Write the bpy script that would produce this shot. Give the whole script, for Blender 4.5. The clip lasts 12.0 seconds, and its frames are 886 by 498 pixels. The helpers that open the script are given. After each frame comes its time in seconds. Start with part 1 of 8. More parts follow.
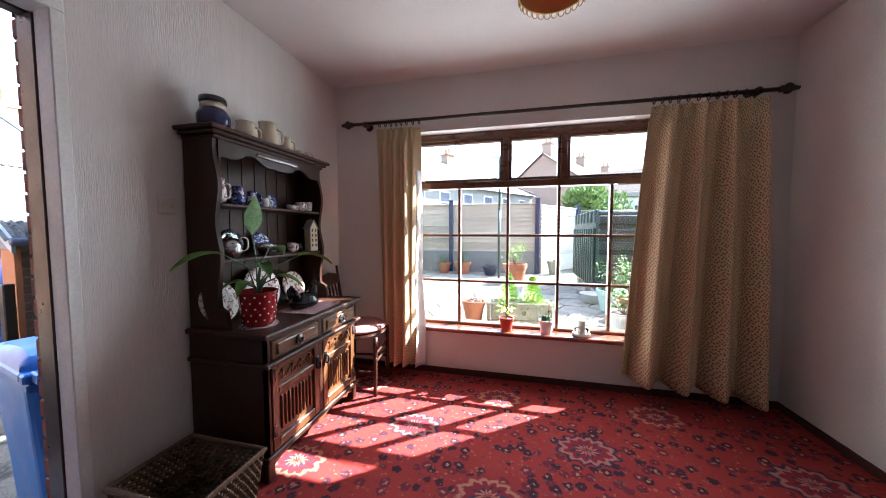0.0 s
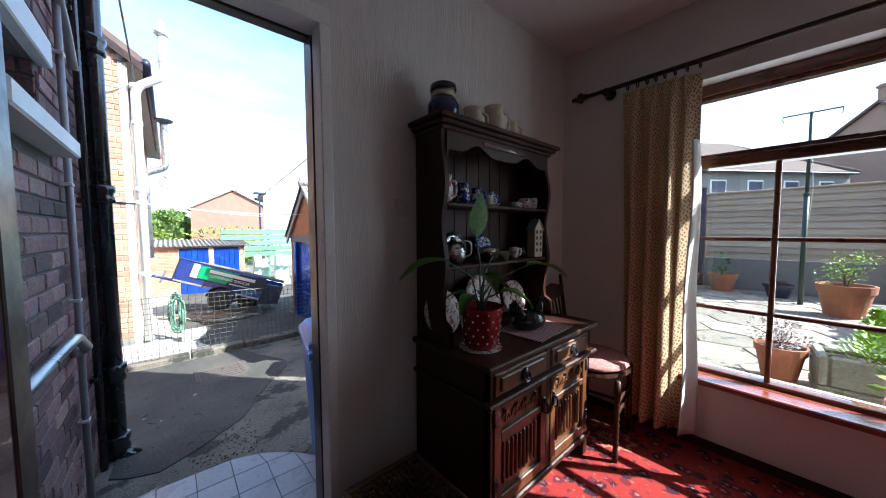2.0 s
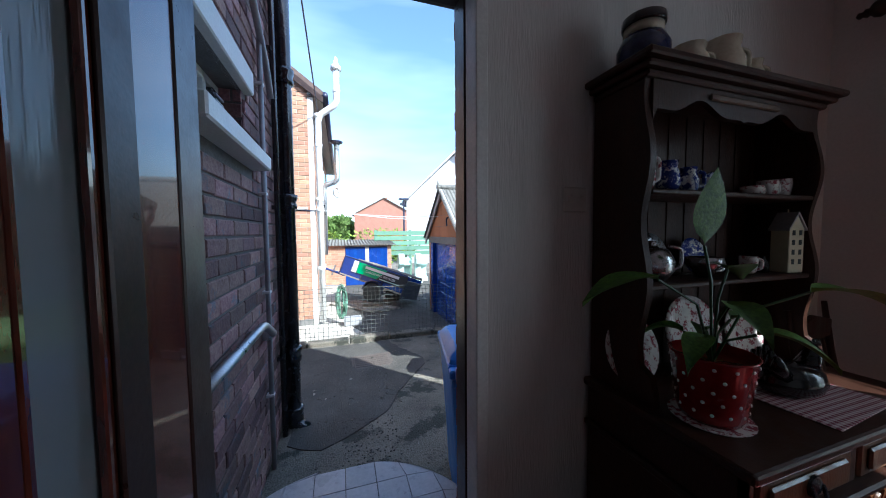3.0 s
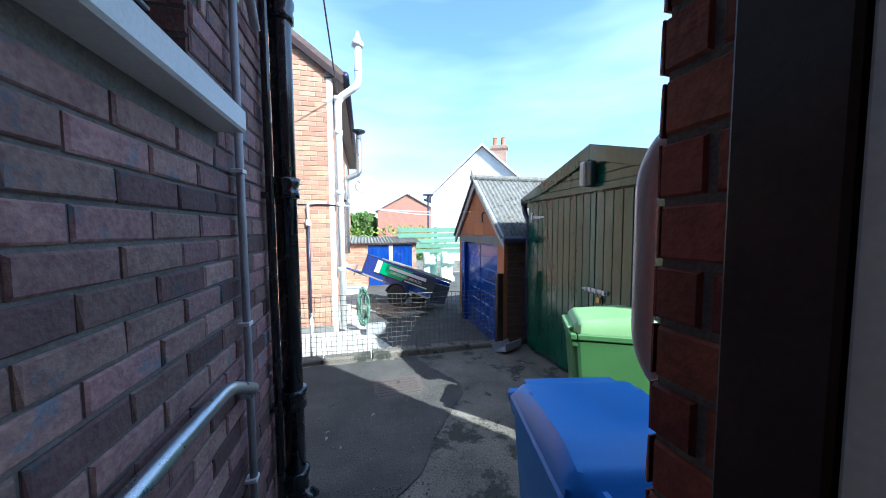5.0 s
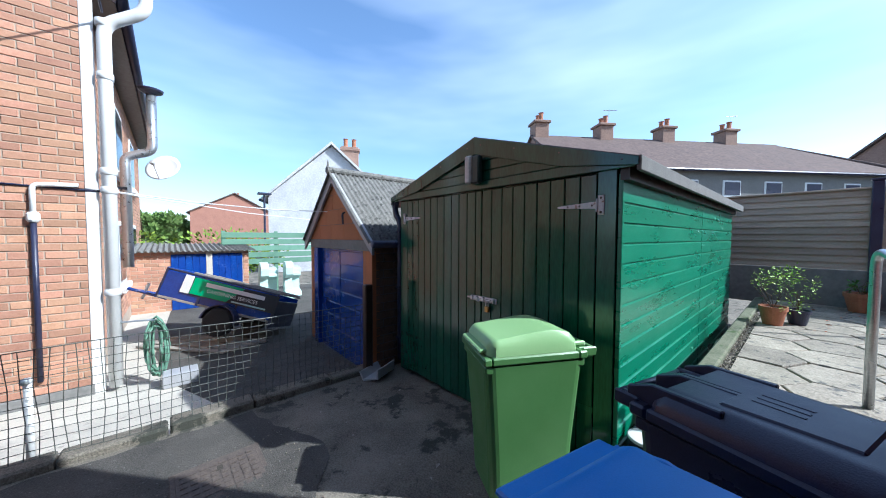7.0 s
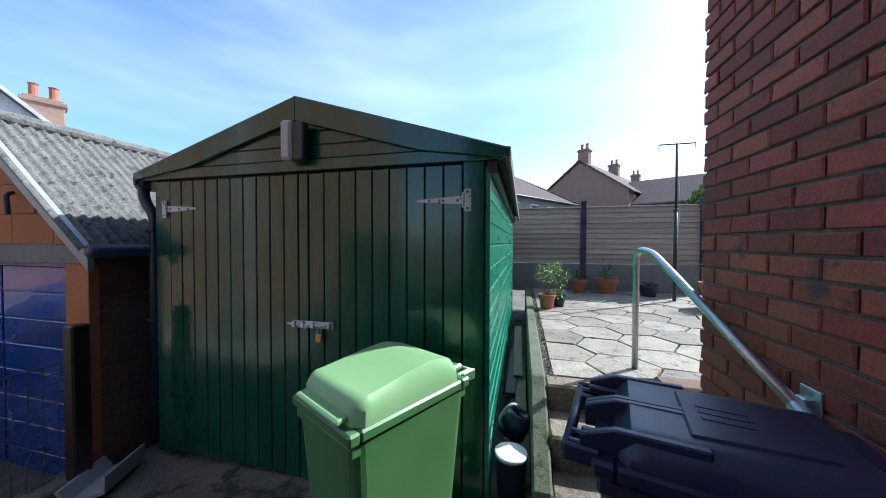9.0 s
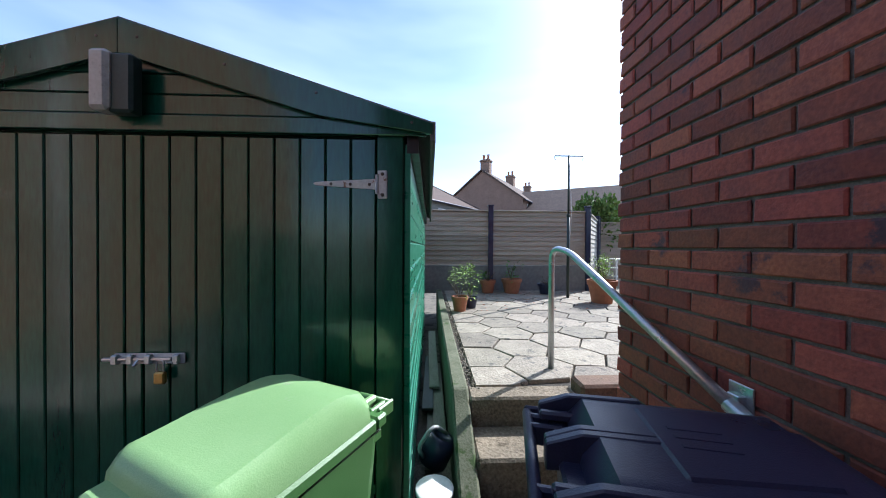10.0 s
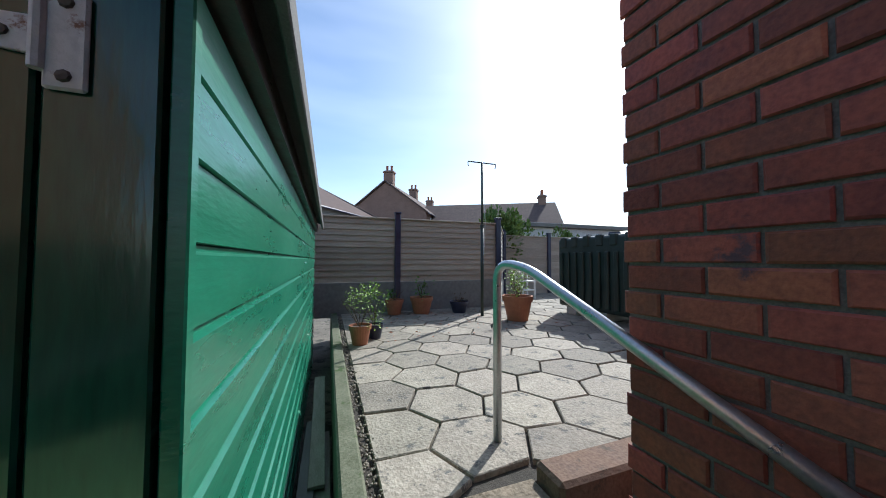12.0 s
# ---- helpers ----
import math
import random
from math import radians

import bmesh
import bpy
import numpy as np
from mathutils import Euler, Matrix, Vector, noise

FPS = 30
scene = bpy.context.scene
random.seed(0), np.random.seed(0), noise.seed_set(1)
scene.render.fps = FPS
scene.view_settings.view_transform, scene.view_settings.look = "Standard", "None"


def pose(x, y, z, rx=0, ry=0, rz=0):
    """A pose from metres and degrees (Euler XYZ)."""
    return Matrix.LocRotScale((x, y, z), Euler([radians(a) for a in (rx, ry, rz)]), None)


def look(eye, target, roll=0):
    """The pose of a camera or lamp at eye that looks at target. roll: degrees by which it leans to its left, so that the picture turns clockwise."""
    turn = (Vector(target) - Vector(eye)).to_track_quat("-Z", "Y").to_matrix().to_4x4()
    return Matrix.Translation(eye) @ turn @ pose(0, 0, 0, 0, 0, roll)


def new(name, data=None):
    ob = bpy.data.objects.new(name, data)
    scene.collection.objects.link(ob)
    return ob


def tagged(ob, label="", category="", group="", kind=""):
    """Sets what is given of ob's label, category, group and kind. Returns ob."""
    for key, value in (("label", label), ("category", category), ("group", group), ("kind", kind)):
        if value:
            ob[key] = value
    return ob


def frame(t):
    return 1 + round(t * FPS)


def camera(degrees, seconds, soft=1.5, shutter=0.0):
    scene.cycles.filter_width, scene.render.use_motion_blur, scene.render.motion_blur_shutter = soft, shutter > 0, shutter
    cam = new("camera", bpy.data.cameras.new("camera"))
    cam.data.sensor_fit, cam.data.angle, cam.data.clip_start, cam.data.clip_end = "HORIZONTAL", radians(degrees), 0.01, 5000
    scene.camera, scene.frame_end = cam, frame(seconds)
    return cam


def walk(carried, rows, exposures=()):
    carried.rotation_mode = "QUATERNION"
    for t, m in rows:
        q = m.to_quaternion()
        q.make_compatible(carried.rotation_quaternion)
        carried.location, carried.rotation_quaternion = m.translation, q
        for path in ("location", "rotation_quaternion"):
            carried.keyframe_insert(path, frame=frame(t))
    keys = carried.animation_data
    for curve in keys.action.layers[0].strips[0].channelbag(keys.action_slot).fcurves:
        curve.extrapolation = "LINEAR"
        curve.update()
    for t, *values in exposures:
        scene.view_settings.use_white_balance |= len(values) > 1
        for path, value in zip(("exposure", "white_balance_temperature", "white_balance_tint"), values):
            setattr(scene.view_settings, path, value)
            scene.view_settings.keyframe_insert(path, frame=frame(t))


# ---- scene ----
cam = camera(109.3, 12.0, 1.0)
METRES, EYE, TILT, LEAN, TURN = 4.2, 1.18, 0.0, 0.0, 13.6
ROWS = [
    (0.0, 0.0, 0.0, 0.0, -0.0, -3.21, 0.01),
    (0.5, -0.0119, 0.023, -0.0028, 6.66, -3.5, -0.02),
    (1.0, -0.0302, 0.0436, -0.0015, 15.12, -3.46, -0.0),
    (1.5, -0.0475, 0.0666, 0.0001, 24.14, -3.13, 0.18),
    (2.0, -0.0718, 0.098, 0.0038, 35.45, -3.33, 0.22),
    (2.5, -0.0995, 0.114, 0.0058, 46.63, -3.18, 0.26),
    (3.0, -0.1434, 0.1293, 0.0042, 58.48, -3.01, 0.44),
    (5.0, -0.3203, 0.179, 0.0074, 62.47, -3.59, 0.34),
    (5.5, -0.3672, 0.1935, 0.0052, 56.03, -3.49, 0.01),
    (6.0, -0.4088, 0.2084, 0.0027, 48.4, -2.83, 0.04),
    (6.5, -0.4421, 0.2217, -0.0027, 41.99, -2.46, -0.08),
    (8.5, -0.5752, 0.3181, -0.0097, 10.79, -1.45, -0.22),
    (9.0, -0.5854, 0.3503, -0.013, 0.59, -1.17, -0.14),
    (9.5, -0.5881, 0.3867, -0.0208, -7.56, -0.93, -0.05),
    (10.0, -0.5874, 0.4267, -0.0212, -16.06, -0.46, -0.31),
    (10.5, -0.5845, 0.472, -0.0191, -23.59, 0.14, -0.11),
    (11.0, -0.5703, 0.5201, -0.016, -29.2, 0.7, -0.13),
    (11.5, -0.5449, 0.5691, -0.0173, -32.07, 1.29, 0.12),
    (12.0, -0.5185, 0.6193, -0.0201, -33.68, 2.03, -0.15),
]
walk(cam, [(t, pose(0, 0, EYE, TILT, LEAN, TURN) @ pose(METRES * x, METRES * y, METRES * z, 90 + pitch, roll, yaw)) for t, x, y, z, yaw, pitch, roll in ROWS],
     [(0.0, 3.42, 5900, 6), (1.0, 2.9, 5850, 6), (1.8, 2.1, 5700, 5), (2.5, 1.45, 5500, 4), (3.2, 1.4, 5300, 2), (5.0, 1.42, 5200, 0), (5.6, 1.42, 5200, 0), (6.5, 0.8, 5300, 5), (8.5, 0.78, 5350, 5), (10.0, 0.8, 5600, 9), (11.2, 0.65, 5750, 9), (12.0, 0.3, 5700, 6)])

# ---- world, sun and daylight ----
SUN_EL, SUN_AZ = radians(39.0), math.atan2(0.788, 0.615)
SUN = Vector((math.sin(SUN_AZ) * math.cos(SUN_EL), math.cos(SUN_AZ) * math.cos(SUN_EL), math.sin(SUN_EL)))


def node(nt, kind, ins=None, **props):
    """A node with its properties and its inputs (values or sockets) set."""
    n = nt.nodes.new(kind)
    if "operation" in props:
        n.operation = props["operation"]
    if "data_type" in props:
        n.data_type = props["data_type"]
    if "blend_type" in props:
        n.blend_type = props["blend_type"]
    for key, value in (ins or {}).items():
        if isinstance(value, bpy.types.NodeSocket):
            nt.links.new(value, n.inputs[key])
        else:
            n.inputs[key].default_value = value
    return n


def build_world():
    w = bpy.data.worlds.new("sky")
    scene.world = w
    w.use_nodes = True
    nt = w.node_tree
    nt.nodes.clear()
    sky = node(nt, "ShaderNodeTexSky")
    sky.sky_type, sky.sun_disc, sky.sun_elevation, sky.sun_rotation = "NISHITA", False, SUN_EL, SUN_AZ
    sky.air_density, sky.dust_density, sky.ozone_density = 1.0, 1.2, 1.5
    co = node(nt, "ShaderNodeTexCoord")
    stretch = node(nt, "ShaderNodeMapping", {0: co.outputs["Generated"], "Scale": (1.0, 1.0, 4.5)})
    cloud = node(nt, "ShaderNodeTexNoise", {"Vector": stretch.outputs[0], "Scale": 1.1, "Detail": 4.0, "Roughness": 0.5})
    ramp = node(nt, "ShaderNodeMapRange", {0: cloud.outputs[0], 1: 0.40, 2: 0.72, 3: 0.0, 4: 0.24})
    mix = node(nt, "ShaderNodeMix", {0: ramp.outputs[0], 6: sky.outputs[0], 7: (8.5, 8.8, 9.2, 1)}, data_type="RGBA")
    bg = node(nt, "ShaderNodeBackground", {"Color": mix.outputs[2], "Strength": 0.15})
    out = node(nt, "ShaderNodeOutputWorld", {0: bg.outputs[0]})


build_world()
lamp = new("sun", bpy.data.lights.new("sun", "SUN"))
lamp.data.energy, lamp.data.angle, lamp.data.color = 5.0, radians(0.53), (1.0, 0.94, 0.85)
lamp.matrix_world = look(SUN * 40, (0, 0, 0))
# the sky's light, in the window's opening
area = new("window_daylight", bpy.data.lights.new("window_daylight", "AREA"))
area.data.shape, area.data.size, area.data.size_y, area.data.energy, area.data.color = "RECTANGLE", 1.5, 1.4, 4.0, (0.93, 0.97, 1.0)
area.matrix_world = look((-0.02, 2.71, 1.2), (-0.02, 0.0, 0.9))


# ---- materials ----
def surface(name, dark, light, scale=8.0, rough=0.6, bump=0.15, grain=120.0, metal=0.0, vary=0.0, stretch=(1, 1, 1), spots=None, coat=0.0, depth=0.004, spec=0.5):
    """Two tones mixed by large and fine noise, with relief, odd stains and a shade of its own for each piece."""
    m = bpy.data.materials.new(name)
    m.use_nodes = True
    nt = m.node_tree
    bsdf = nt.nodes["Principled BSDF"]
    place = node(nt, "ShaderNodeNewGeometry").outputs["Position"]
    if tuple(stretch) != (1, 1, 1):
        place = node(nt, "ShaderNodeMapping", {0: place, "Scale": stretch}).outputs[0]
    big = node(nt, "ShaderNodeTexNoise", {"Vector": place, "Scale": scale, "Detail": 5.0, "Roughness": 0.6})
    fine = node(nt, "ShaderNodeTexNoise", {"Vector": place, "Scale": grain, "Detail": 3.0})
    both = node(nt, "ShaderNodeMath", {0: big.outputs[0], 1: fine.outputs[0]}, operation="ADD")
    span = node(nt, "ShaderNodeMapRange", {0: both.outputs[0], 1: 0.72, 2: 1.28})
    mix = node(nt, "ShaderNodeMix", {0: span.outputs[0], 6: (*dark, 1), 7: (*light, 1)}, data_type="RGBA")
    colour = mix.outputs[2]
    if spots:
        tint, size, share = spots
        blot = node(nt, "ShaderNodeTexNoise", {"Vector": place, "Scale": size, "Detail": 8.0, "Roughness": 0.7})
        mask = node(nt, "ShaderNodeMapRange", {0: blot.outputs[0], 1: 1 - share, 2: 1.06 - share})
        colour = node(nt, "ShaderNodeMix", {0: mask.outputs[0], 6: colour, 7: (*tint, 1)}, data_type="RGBA").outputs[2]
    if vary:
        own = node(nt, "ShaderNodeObjectInfo").outputs["Random"]
        isle = node(nt, "ShaderNodeNewGeometry").outputs["Random Per Island"]
        summed = node(nt, "ShaderNodeMath", {0: own, 1: isle}, operation="ADD")
        frac = node(nt, "ShaderNodeMath", {0: summed.outputs[0]}, operation="FRACT")
        val = node(nt, "ShaderNodeMapRange", {0: frac.outputs[0], 3: 1 - vary, 4: 1 + vary})
        hue = node(nt, "ShaderNodeMath", {0: frac.outputs[0], 1: 7.31}, operation="MULTIPLY")
        hue = node(nt, "ShaderNodeMath", {0: hue.outputs[0]}, operation="FRACT")
        hue = node(nt, "ShaderNodeMapRange", {0: hue.outputs[0], 3: 0.5 - vary * 0.03, 4: 0.5 + vary * 0.03})
        colour = node(nt, "ShaderNodeHueSaturation", {"Color": colour, "Value": val.outputs[0], "Hue": hue.outputs[0]}).outputs[0]
    nt.links.new(colour, bsdf.inputs["Base Color"])
    rr = node(nt, "ShaderNodeMapRange", {0: big.outputs[0], 1: 0.3, 2: 0.7, 3: max(rough - 0.08, 0.02), 4: min(rough + 0.1, 1)})
    nt.links.new(rr.outputs[0], bsdf.inputs["Roughness"])
    bsdf.inputs["Metallic"].default_value = metal
    bsdf.inputs["Coat Weight"].default_value = coat
    bsdf.inputs["Specular IOR Level"].default_value = spec
    if bump:
        bp = node(nt, "ShaderNodeBump", {"Height": both.outputs[0], "Strength": bump, "Distance": depth})
        nt.links.new(bp.outputs[0], bsdf.inputs["Normal"])
    return m


def glass_pane(name, tint=(0.96, 0.98, 0.97), rough=0.0, body=0.0, ripple=0.0):
    m = bpy.data.materials.new(name)
    m.use_nodes = True
    nt = m.node_tree
    nt.nodes.clear()
    clear = node(nt, "ShaderNodeBsdfTransparent", {0: (*tint, 1)})
    gloss = node(nt, "ShaderNodeBsdfGlossy", {"Roughness": rough})
    if ripple:
        place = node(nt, "ShaderNodeMapping", {0: node(nt, "ShaderNodeNewGeometry").outputs["Position"], "Scale": (90, 90, 7)})
        wav = node(nt, "ShaderNodeTexNoise", {"Vector": place.outputs[0], "Scale": 1.0})
        bp = node(nt, "ShaderNodeBump", {"Height": wav.outputs[0], "Strength": ripple, "Distance": 0.004})
        nt.links.new(bp.outputs[0], gloss.inputs["Normal"])
    base = clear.outputs[0]
    if body:
        milk = node(nt, "ShaderNodeBsdfDiffuse", {0: (0.55, 0.6, 0.62, 1)})
        base = node(nt, "ShaderNodeMixShader", {0: body, 1: base, 2: milk.outputs[0]}).outputs[0]
    fr = node(nt, "ShaderNodeFresnel", {0: 1.45})
    mix = node(nt, "ShaderNodeMixShader", {0: fr.outputs[0], 1: base, 2: gloss.outputs[0]})
    node(nt, "ShaderNodeOutputMaterial", {0: mix.outputs[0]})
    return m


def print_cloth(name):
    """Straw-coloured curtain cloth with small rust and brown sprigs in rows."""
    m = surface(name, (0.62, 0.48, 0.29), (0.74, 0.60, 0.39), 6, 0.85, 0.2, 600)
    nt = m.node_tree
    bsdf = nt.nodes["Principled BSDF"]
    uv = node(nt, "ShaderNodeUVMap").outputs[0]
    vor = node(nt, "ShaderNodeTexVoronoi", {"Vector": node(nt, "ShaderNodeMapping", {0: uv, "Rotation": (0, 0, 0.6), "Scale": (100, 54, 1)}).outputs[0], "Scale": 1.0, "Randomness": 0.5})
    vor.voronoi_dimensions = "2D"
    mask = node(nt, "ShaderNodeMapRange", {0: vor.outputs["Distance"], 1: 0.34, 2: 0.24})
    sep = node(nt, "ShaderNodeSeparateColor", {0: vor.outputs["Color"]})
    sprig = node(nt, "ShaderNodeMix", {0: sep.outputs[0], 6: (0.32, 0.10, 0.05, 1), 7: (0.20, 0.14, 0.07, 1)}, data_type="RGBA")
    old = bsdf.inputs["Base Color"].links[0].from_socket
    col = node(nt, "ShaderNodeMix", {0: mask.outputs[0], 6: old, 7: sprig.outputs[2]}, data_type="RGBA")
    nt.links.new(col.outputs[2], bsdf.inputs["Base Color"])
    thin = node(nt, "ShaderNodeBsdfTranslucent", {0: col.outputs[2]})
    out = nt.nodes["Material Output"]
    mixed = node(nt, "ShaderNodeMixShader", {0: 0.10, 1: bsdf.outputs[0], 2: thin.outputs[0]})
    nt.links.new(mixed.outputs[0], out.inputs[0])
    return m


def carpet_pattern(name):
    """Crimson wool carpet with rows of medallions, small flowers and a scatter of navy and cream."""
    m = bpy.data.materials.new(name)
    m.use_nodes = True
    nt = m.node_tree
    bsdf = nt.nodes["Principled BSDF"]
    pos = node(nt, "ShaderNodeNewGeometry").outputs["Position"]
    bend = node(nt, "ShaderNodeTexNoise", {"Vector": pos, "Scale": 38.0, "Detail": 4.0})
    off = node(nt, "ShaderNodeVectorMath", {0: bend.outputs["Color"], 1: (0.5, 0.5, 0.5)}, operation="SUBTRACT")
    off = node(nt, "ShaderNodeVectorMath", {0: off.outputs[0], "Scale": 0.034}, operation="SCALE")
    pos2 = node(nt, "ShaderNodeVectorMath", {0: pos, 1: off.outputs[0]}, operation="ADD").outputs[0]

    def maths(op, a, b=0.0, c=0.0):
        return node(nt, "ShaderNodeMath", {0: a, 1: b, 2: c}, operation=op).outputs[0]

    def blend(mask, a, b):
        return node(nt, "ShaderNodeMix", {0: mask, 6: a, 7: b}, data_type="RGBA").outputs[2]

    def step(value, lo, hi):
        return node(nt, "ShaderNodeMapRange", {0: value, 1: lo, 2: hi}).outputs[0]

    def lattice(w, h, ox, oy):
        sx = node(nt, "ShaderNodeSeparateXYZ", {0: pos2})
        u = maths("SUBTRACT", maths("FRACT", maths("DIVIDE", maths("ADD", sx.outputs[0], ox), w)), 0.5)
        v = maths("SUBTRACT", maths("FRACT", maths("DIVIDE", maths("ADD", sx.outputs[1], oy), h)), 0.5)
        u, v = maths("MULTIPLY", u, w), maths("MULTIPLY", v, h)
        ang = maths("ARCTAN2", v, u)
        rad = maths("SQRT", maths("ADD", maths("MULTIPLY", u, u), maths("MULTIPLY", maths("MULTIPLY", v, v), 1.8)))
        return rad, ang

    red = node(nt, "ShaderNodeTexNoise", {"Vector": pos, "Scale": 3.0, "Detail": 6.0})
    col = blend(red.outputs[0], (0.20, 0.018, 0.018, 1), (0.34, 0.040, 0.034, 1))
    vor = node(nt, "ShaderNodeTexVoronoi", {"Vector": pos2, "Scale": 17.0})
    pick = node(nt, "ShaderNodeSeparateColor", {0: vor.outputs["Color"]})
    dot = step(vor.outputs["Distance"], 0.50, 0.43)
    leaf = blend(step(pick.outputs[0], 0.5, 0.52), (0.022, 0.014, 0.028, 1), (0.12, 0.018, 0.03, 1))
    col = blend(maths("MULTIPLY", dot, maths("MULTIPLY", step(pick.outputs[1], 0.26, 0.30), 0.9)), col, leaf)
    eye = step(vor.outputs["Distance"], 0.20, 0.15)
    col = blend(maths("MULTIPLY", eye, step(pick.outputs[1], 0.26, 0.30)), col, (0.34, 0.15, 0.11, 1))
    small = node(nt, "ShaderNodeTexVoronoi", {"Vector": pos2, "Scale": 42.0})
    spick = node(nt, "ShaderNodeSeparateColor", {0: small.outputs["Color"]})
    speck = maths("MULTIPLY", step(small.outputs["Distance"], 0.36, 0.28), step(spick.outputs[2], 0.3, 0.35))
    col = blend(maths("MULTIPLY", speck, 0.8), col, blend(spick.outputs[0], (0.36, 0.13, 0.07, 1), (0.05, 0.03, 0.06, 1)))
    for w, h, ox, oy, ground, edge in ((0.98, 0.86, 0.12, 0.38, (0.03, 0.022, 0.045, 1), (0.33, 0.13, 0.115, 1)), (0.98, 0.86, 0.61, 0.81, (0.22, 0.026, 0.03, 1), (0.38, 0.15, 0.10, 1))):
        rad, ang = lattice(w, h, ox, oy)
        lobes = maths("MULTIPLY", maths("COSINE", maths("MULTIPLY", ang, 12.0)), 0.014)
        rr = maths("MULTIPLY", maths("ADD", rad, lobes), 1.22)
        col = blend(step(rr, 0.205, 0.185), col, ground)
        col = blend(step(rr, 0.178, 0.16), col, edge)
        col = blend(step(rr, 0.142, 0.130), col, (0.20, 0.02, 0.028, 1))
        ring = maths("MULTIPLY", step(rr, 0.10, 0.095), step(maths("SINE", maths("MULTIPLY", ang, 10.0)), 0.1, 0.4))
        col = blend(ring, col, (0.05, 0.03, 0.06, 1))
        col = blend(step(rr, 0.06, 0.052), col, edge)
        col = blend(step(rr, 0.028, 0.022), col, (0.12, 0.01, 0.015, 1))
    pile = node(nt, "ShaderNodeTexNoise", {"Vector": pos, "Scale": 420.0, "Detail": 2.0})
    shade = node(nt, "ShaderNodeMapRange", {0: pile.outputs[0], 1: 0.3, 2: 0.7, 3: 0.72, 4: 1.18})
    col = node(nt, "ShaderNodeMix", {0: 1.0, 6: col, 7: shade.outputs[0]}, data_type="RGBA", blend_type="MULTIPLY").outputs[2]
    nt.links.new(col, bsdf.inputs["Base Color"])
    bsdf.inputs["Roughness"].default_value = 0.95
    bsdf.inputs["Specular IOR Level"].default_value = 0.1
    bsdf.inputs["Sheen Weight"].default_value = 0.03
    bsdf.inputs["Sheen Roughness"].default_value = 0.45
    bsdf.inputs["Sheen Tint"].default_value = (1.0, 0.82, 0.80, 1)
    bp = node(nt, "ShaderNodeBump", {"Height": pile.outputs[0], "Strength": 0.5, "Distance": 0.004})
    nt.links.new(bp.outputs[0], bsdf.inputs["Normal"])
    return m


